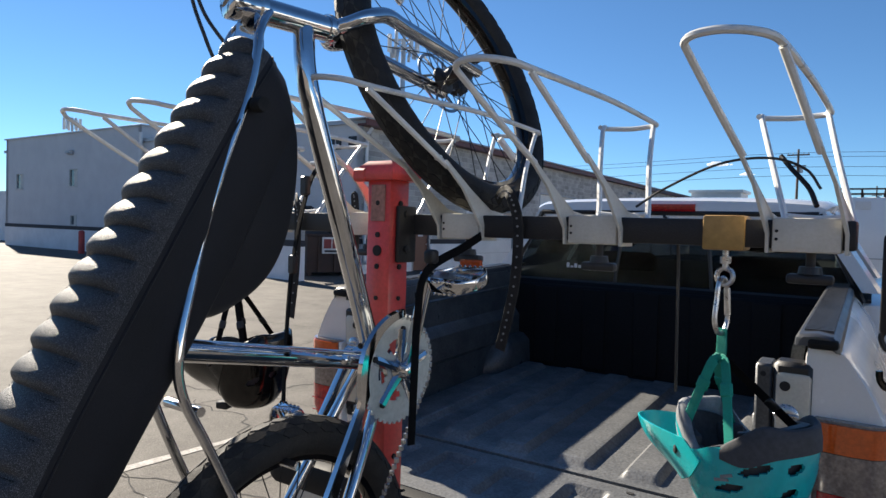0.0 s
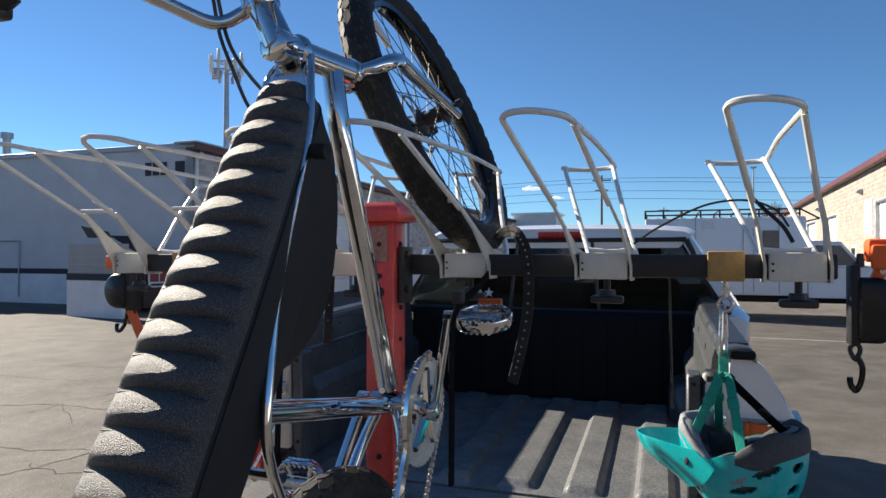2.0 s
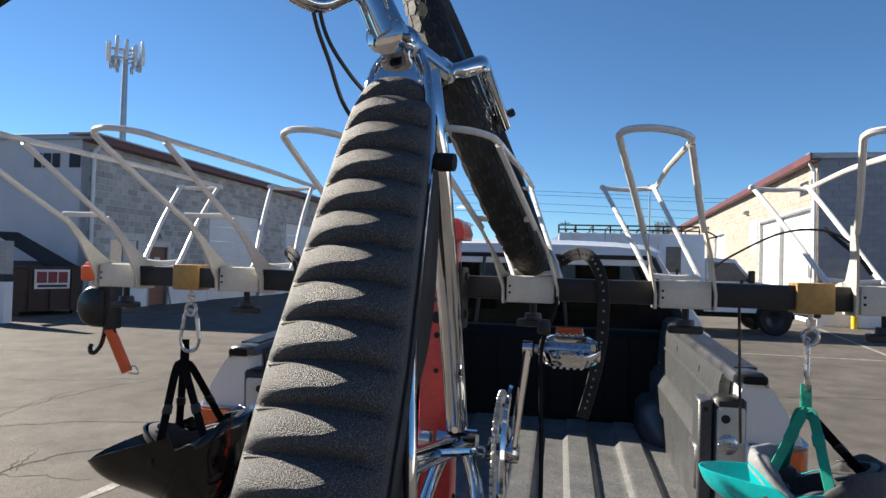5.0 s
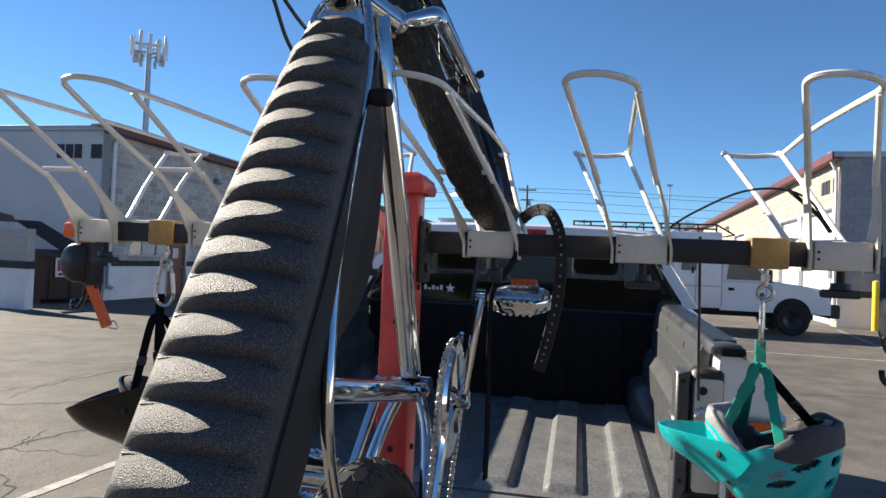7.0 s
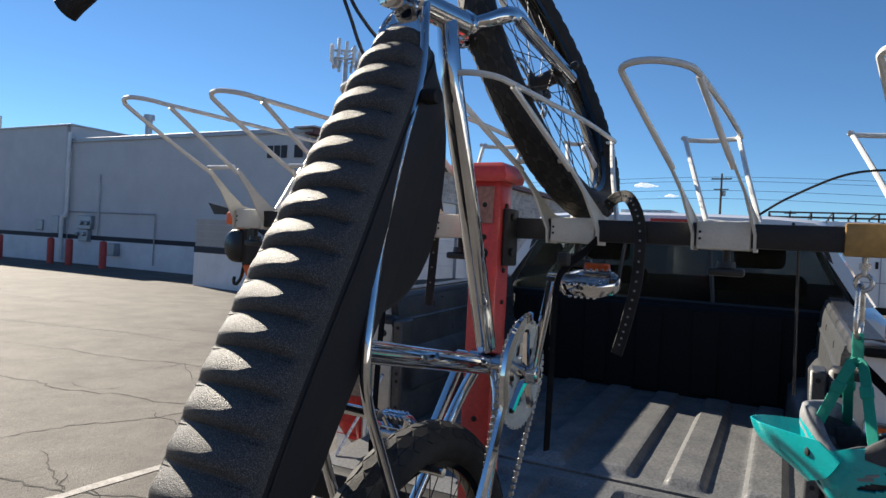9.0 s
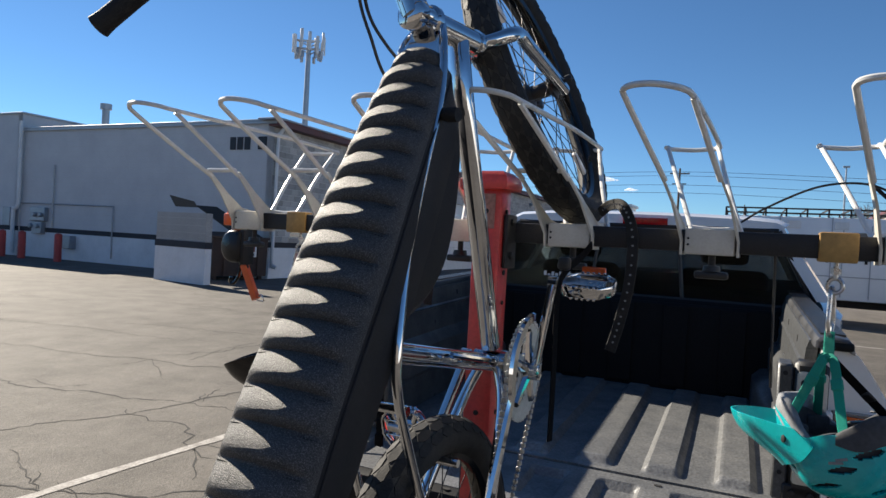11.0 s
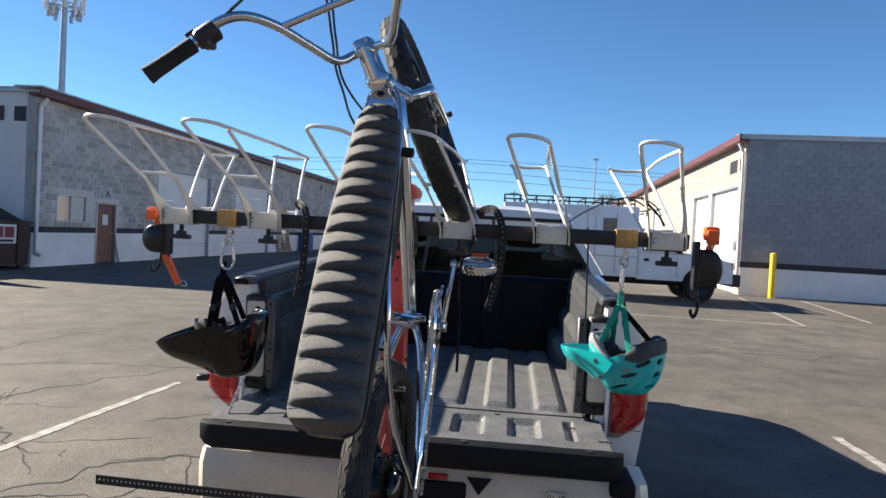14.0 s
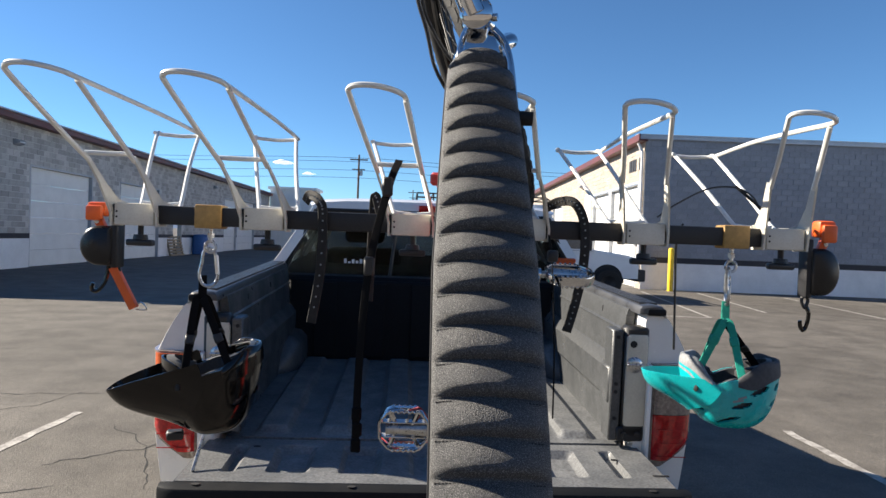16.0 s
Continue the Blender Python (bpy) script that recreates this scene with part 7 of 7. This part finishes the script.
part("wall_sign", bm, "sign", bB, "white sign on the wall", smooth=False, m=mBs)

# pallets and barrel by the far roll door
pl = thing("pallet", "weathered wooden pallet leaning on the wall", "pallet", pose(-14.3, 35.6, 0, 0, -14, 0))
for k in range(7):
    bm = boxes(((0, -1.0, k * 0.17), (0.03, 1.0, k * 0.17 + 0.11)), bevel=0.004)
    part("board", bm, "palletwood", pl, smooth=False)
for y in (-0.91, 0.0, 0.91):
    bm = boxes(((-0.09, y - 0.04, 0), (0.0, y + 0.04, 1.15)))
    part("stringer", bm, "palletwood", pl, smooth=False)
bm = bmesh.new()
lathe(bm, [(0.42, 0), (0.45, 0.02), (0.46, 0.5), (0.45, 1.1), (0.40, 1.2), (0.2, 1.24)], None, 20)
ob = tagged(part("barrel", bm, "blue", None), "blue plastic barrel by the wall", "barrel")
ob.matrix_world = pose(-14.2, 38.9, 0)

# ---- white box truck parked across the lot ----
van = thing("utility_truck", "white utility truck with tall box body and roof rack", "truck", pose(-0.45, 17.3, 0, 0, 0, 2))
bm = bmesh.new()
box(bm, (0, 0, 0.62), (3.95, 2.2, 2.68), 0.05, seg=2)
part("box_body", bm, "vanwhite", van, "white box body")
bm = boxes(((0.02, -0.012, 1.2), (3.93, 0.0, 1.225)), ((1.28, -0.012, 0.66), (1.30, 0.0, 2.7)), ((2.45, -0.012, 0.66), (2.47, 0.0, 2.7)), ((3.30, -0.014, 0.7), (3.32, 0.0, 2.5)), ((2.70, -0.014, 0.7), (2.72, 0.0, 2.5)))
part("seam", bm, "galv", van, smooth=False)
bm = boxes(((2.92, -0.02, 1.62), (3.32, 0.0, 2.32)), bevel=0.01)
part("side_window", bm, "winglass", van, "dark side window")
for x in (0.35, 1.45, 2.5):
    bm = boxes(((x, -0.02, 2.38), (x + 0.32, 0.0, 2.58)), bevel=0.008)
    part("marker_lamp", bm, "downpipe", van)
for x in (1.38, 2.38, 3.22):
    bm = boxes(((x - 0.03, -0.03, 1.55), (x + 0.03, 0.0, 1.72)), bevel=0.006)
    part("door_handle", bm, "dark", van)
bm = bmesh.new()
rails = [((0.0, 0.05, 2.88), (3.8, 0.05, 2.88)), ((0.0, 2.1, 2.88), (3.8, 2.1, 2.88)), ((0.0, 0.05, 2.76), (3.8, 0.05, 2.76)), ((3.8, 0.05, 2.88), (4.25, 0.05, 2.62)), ((4.25, 0.05, 2.62), (4.25, 2.1, 2.62))]
for k in range(9):
    rails += [((k * 0.475, 0.05, 2.66), (k * 0.475, 0.05, 2.88)), ((k * 0.475, 0.05, 2.88), (k * 0.475, 2.1, 2.88)), ((k * 0.475, 2.1, 2.66), (k * 0.475, 2.1, 2.88))]
for a, b in rails:
    rod(bm, a, b, 0.022, 6)
part("roof_rack", bm, "blackpc", van, "black roof rack")
bm = bmesh.new()
prof = [(3.95, 0.62), (3.95, 1.95), (4.15, 2.05), (4.75, 2.02), (5.25, 1.42), (6.35, 1.28), (6.62, 1.20), (6.68, 0.95), (6.68, 0.62)]
loft(bm, [[(x, y, z - (0.04 if e else 0)) for x, z in prof] for y, e in ((0.08, 1), (0.13, 0), (2.05, 0), (2.1, 1))])
part("cab", bm, "vanwhite", van, "white cab and hood", angle=30)
bm = bmesh.new()
plate(bm, [(4.10, 1.42), (5.12, 1.42), (4.72, 1.92), (4.16, 1.93)], 0.02, Matrix(((1, 0, 0, 0), (0, 0, -1, 0.085), (0, 1, 0, 0), (0, 0, 0, 1))))
part("cab_window", bm, "winglass", van, "dark cab window", smooth=False)
bm = boxes(((3.98, 0.066, 0.70), (3.995, 0.08, 1.95)), ((5.10, 0.066, 0.70), (5.115, 0.08, 1.40)), ((4.0, 0.064, 1.36), (5.3, 0.078, 1.375)))
part("door_seam", bm, "galv", van, smooth=False)
bm = boxes(((4.15, 0.05, 1.12), (4.30, 0.08, 1.2)), bevel=0.01)
part("door_handle", bm, "dark", van)
bm = boxes(((5.05, -0.14, 1.38), (5.2, 0.04, 1.72)), bevel=0.03)
part("side_mirror", bm, "black", van)
bm = boxes(((6.62, 0.1, 0.5), (6.92, 2.1, 0.86)), ((6.66, 0.4, 0.86), (6.8, 1.8, 1.15)), bevel=0.03)
part("bumper", bm, "black", van, "black front bumper guard")
bm = boxes(((6.36, 0.09, 1.0), (6.69, 0.30, 1.2)), bevel=0.02)
part("headlamp", bm, "lens_clear", van)
for x in (1.0, 5.75):
    bm = bmesh.new()
    lathe(bm, [(0.47, -0.03), (0.47, -0.022), (0.43, -0.018)], axes_m((x, 0.05, 0.52), (0, -1, 0)), 28)
    part("wheel_arch", bm, "dark", van)
    w = thing("wheel", "", "")
    w.parent = van
    am = axes_m((x, 0.10, 0.42), (0, -1, 0))
    bm = bmesh.new()
    lathe(bm, [(0.24, -0.12), (0.39, -0.13), (0.42, -0.09), (0.42, 0.09), (0.39, 0.13), (0.24, 0.12)], am, 32, True)
    part("tyre", bm, "rubber", w)
    bm = bmesh.new()
    lathe(bm, [(0.04, 0.0), (0.14, 0.06), (0.245, 0.10), (0.245, -0.1)], am, 24)
    part("rim", bm, "black", w)
    w2 = copy_thing(w, pose(0, 1.85, 0))
bm = boxes(((0.1, 0.5, 0.42), (6.4, 1.7, 0.62)))
part("chassis", bm, "dark", van, smooth=False)

# ---- cell tower, poles, wires, trees, distance ----
tw = thing("cell_tower", "galvanised cell tower with a ring of panel antennas", "cell tower", pose(-37.5, 45.5, 0.35))
bm = bmesh.new()
sweep(bm, [Vector((0, 0, -0.35)), Vector((0, 0, 18.6))], [0.36, 0.20], 14)
part("mast", bm, "galv", tw)
bm = bmesh.new()
for k in range(3):
    a, b = 2 * math.pi * k / 3, 2 * math.pi * (k + 1) / 3
    for z in (17.7, 18.4):
        rod(bm, (1.25 * math.cos(a), 1.25 * math.sin(a), z), (1.25 * math.cos(b), 1.25 * math.sin(b), z), 0.06, 6)
        rod(bm, (0, 0, z), (1.25 * math.cos(a), 1.25 * math.sin(a), z), 0.05, 6)
part("platform", bm, "galv", tw)
for k in range(12):
    a = 2 * math.pi * k / 12 + 0.2
    bm = bmesh.new()
    box(bm, (-0.07, -0.14, -0.8), (0.07, 0.14, 0.8), 0.03)
    part("antenna", bm, "antenna", tw, m=pose(1.4 * math.cos(a), 1.4 * math.sin(a), 18.45 - 0.25 * (k % 3), 0, 0, math.degrees(a)))
    bm = bmesh.new()
    box(bm, (-0.12, -0.10, -0.3), (0.12, 0.10, 0.3), 0.02)
    part("radio_unit", bm, "galv", tw, m=pose(1.1 * math.cos(a), 1.1 * math.sin(a), 17.3 - 0.2 * (k % 2), 0, 0, math.degrees(a)))


def pole(x, y, h, arms=True):
    p = thing("utility_pole", "brown wooden utility pole with crossarm", "utility pole", pose(x, y, 0), "utility poles")
    bm = bmesh.new()
    sweep(bm, [Vector((0, 0, 0)), Vector((0, 0, h))], [0.17, 0.11], 10)
    part("post", bm, "wood", p)
    if arms:
        bm = boxes(((-1.1, -0.06, h - 0.7), (1.1, 0.06, h - 0.55)), ((-0.8, -0.06, h - 1.9), (0.8, 0.06, h - 1.78)))
        part("crossarm", bm, "wood", p, smooth=False)
        for x_ in (-1.0, -0.5, 0.5, 1.0):
            part("insulator", rod(bmesh.new(), (x_, 0, h - 0.55), (x_, 0, h - 0.35), 0.04, 6), "galv", p)
        part("transformer", rod(bmesh.new(), (0.3, 0.1, h - 2.6), (0.3, 0.1, h - 2.0), 0.2, 10), "galv", p)
    return p


pole(-9.1, 80, 11.6)
pole(-4.0, 150, 12.5)
pole(46, 82, 11.6)
pole(-62, 78, 11.6)
for i in range(4):
    h, off = 11.2 - (0.0, 0.45, 1.5, 2.5)[i], 0.3 * (i % 3)
    pts = [(-62, 78 + off, h), (-36, 79 + off, h - 0.75), (-9.1, 80 + off, h), (18, 81 + off, h - 0.8), (46, 82 + off, h)]
    tagged(part("overhead_wire", tube(pts, 0.022, 5, 8), "dark", None), "thin dark overhead power line", "wire", "overhead wires")
lp = thing("light_pole", "tall thin grey light pole behind the lot", "light pole", pose(6.2, 62, 0))
bm = bmesh.new()
sweep(bm, [Vector((0, 0, 0)), Vector((0, 0, 9.5))], [0.10, 0.06], 8)
part("post", bm, "galv", lp)
bm = boxes(((-0.25, -0.1, 9.45), (0.25, 0.1, 9.6)))
part("head", bm, "galv", lp, smooth=False)


def bare_tree(x, y, h, seed):
    rnd = random.Random(seed)
    t = thing("bare_tree", "leafless tree with fine grey-brown twigs", "tree", pose(x, y, 0), "bare trees")
    trunk, twigs = bmesh.new(), bmesh.new()

    def grow(p, d, ln, r, lvl):
        e = p + d * ln
        sweep(trunk if lvl < 2 else twigs, [p, p.lerp(e, 0.5) + Vector((rnd.uniform(-1, 1), rnd.uniform(-1, 1), 0)) * ln * 0.06, e], [r, r * 0.8, r * 0.6], 6 if lvl < 2 else 4)
        if lvl < 5:
            for k in range(4 if lvl < 4 else 3):
                nd = (d + Vector((rnd.uniform(-1, 1), rnd.uniform(-1, 1), rnd.uniform(-0.25, 0.7))) * 0.75).normalized()
                grow(p.lerp(e, rnd.uniform(0.55, 1.0)), nd, ln * rnd.uniform(0.55, 0.75), r * 0.55, lvl + 1)
    grow(Vector((0, 0, 0)), Vector((0, 0, 1)), h * 0.34, h * 0.022, 0)
    part("trunk", trunk, "twig", t)
    part("crown", twigs, "twig", t, smooth=False)


bare_tree(4.2, 70, 8.6, 3)
bare_tree(8.0, 74, 9.4, 5)
bare_tree(1.2, 76, 8.0, 8)

# far buildings, closing the lot behind and around
for x0, y0, x1, y1, h, mt in ((-12, 64, 7.2, 70, 3.6, "lowA"), (-15.2, 60.3, -11.0, 63.5, 5.6, "white"), (-40, -40, 40, -32, 5.0, "wallA"), (34, -20, 40, 40, 4.5, "lowA"), (-80, -30, -76, 12, 4.0, "lowA")):
    bm = boxes(((x0, y0, 0), (x1, y1, h)), ((x0 - 0.2, y0 - 0.2, h), (x1 + 0.2, y1 + 0.2, h + 0.25)))
    tagged(part("distant_building", bm, mt, None, smooth=False), "plain low commercial building in the distance", "building", "distant buildings")


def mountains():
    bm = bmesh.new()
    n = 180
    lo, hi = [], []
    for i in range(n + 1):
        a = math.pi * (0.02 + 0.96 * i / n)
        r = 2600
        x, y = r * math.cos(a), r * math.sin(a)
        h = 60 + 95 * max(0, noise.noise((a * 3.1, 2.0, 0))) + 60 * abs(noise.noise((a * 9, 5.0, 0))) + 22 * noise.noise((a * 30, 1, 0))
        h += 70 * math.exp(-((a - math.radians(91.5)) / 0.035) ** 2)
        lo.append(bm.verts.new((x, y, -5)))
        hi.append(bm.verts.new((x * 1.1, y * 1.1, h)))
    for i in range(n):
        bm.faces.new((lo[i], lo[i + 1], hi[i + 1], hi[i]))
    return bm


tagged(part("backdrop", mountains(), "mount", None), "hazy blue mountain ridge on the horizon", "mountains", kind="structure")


def cloud(az, el, size, seed):
    rnd = random.Random(seed)
    bm = bmesh.new()
    for k in range(26):
        u = rnd.gauss(0, 0.42)
        r = size * (0.16 + 0.12 * rnd.random()) * math.exp(-u * u * 0.9)
        mm = Matrix.Translation((u * size, rnd.uniform(-0.2, 0.2) * size, rnd.random() * 0.18 * size * math.exp(-u * u * 2))) @ Matrix.Diagonal((r * 1.3, r, r * 0.55, 1))
        bmesh.ops.create_icosphere(bm, subdivisions=2, radius=1, matrix=mm)
    for v in bm.verts:
        v.co += Vector((1, 1, 0.5)) * (0.05 * size * noise.noise(v.co * (5 / size)))
    a, e, d = radians(az), radians(el), 1900
    ob = part("cloud", bm, "cloud", None)
    ob.matrix_world = pose(d * math.sin(a), d * math.cos(a), d * math.tan(e))
    tagged(ob, "small white fair-weather cloud", "cloud", "clouds", "structure")


for az, el, size, seed in ((-12.8, 5.9, 34, 1), (-10.6, 5.1, 20, 2), (-11.3, 3.6, 16, 4), (-60.0, 4.5, 60, 6), (-67.0, 3.2, 80, 7)):
    cloud(az, el, size, seed)


# ---- plain wall that closes the place behind the walk ----
back = thing("warehouse", "plain tan block warehouse across the parking lot", "building", pose(-30, -24, 0), "warehouses")
bm = bmesh.new()
box(bm, (0, -10, -0.05), (62, 0, 6.2))
part("wall", bm, "blockB", back, "plain tan wall", smooth=False)
bm = bmesh.new()
box(bm, (-0.2, -10.2, 6.2), (62.2, 0.2, 6.5), 0.02)
part("roof", bm, "fascia", back, "maroon roof edge", smooth=False)

# small mast behind the annex
am_ = thing("antenna_mast", "slim galvanised mast with small antennas behind the annex", "antenna mast", pose(-40.0, 17.6, 0))
bm = bmesh.new()
rod(bm, (0, 0, 0), (0, 0, 7.6), 0.07)
part("pole", bm, "galv", am_)
for k in range(6):
    a = 2 * math.pi * k / 6
    bm = bmesh.new()
    box(bm, (-0.08, -0.05, -0.35), (0.08, 0.05, 0.35), 0.02, Matrix.Translation((0.42 * math.cos(a), 0.42 * math.sin(a), 7.2)) @ Matrix.Rotation(a, 4, "Z"))
    rod(bm, (0.42 * math.cos(a), 0.42 * math.sin(a), 7.2), (0, 0, 7.2), 0.025, 6)
    part("antenna", bm, "antenna", am_)
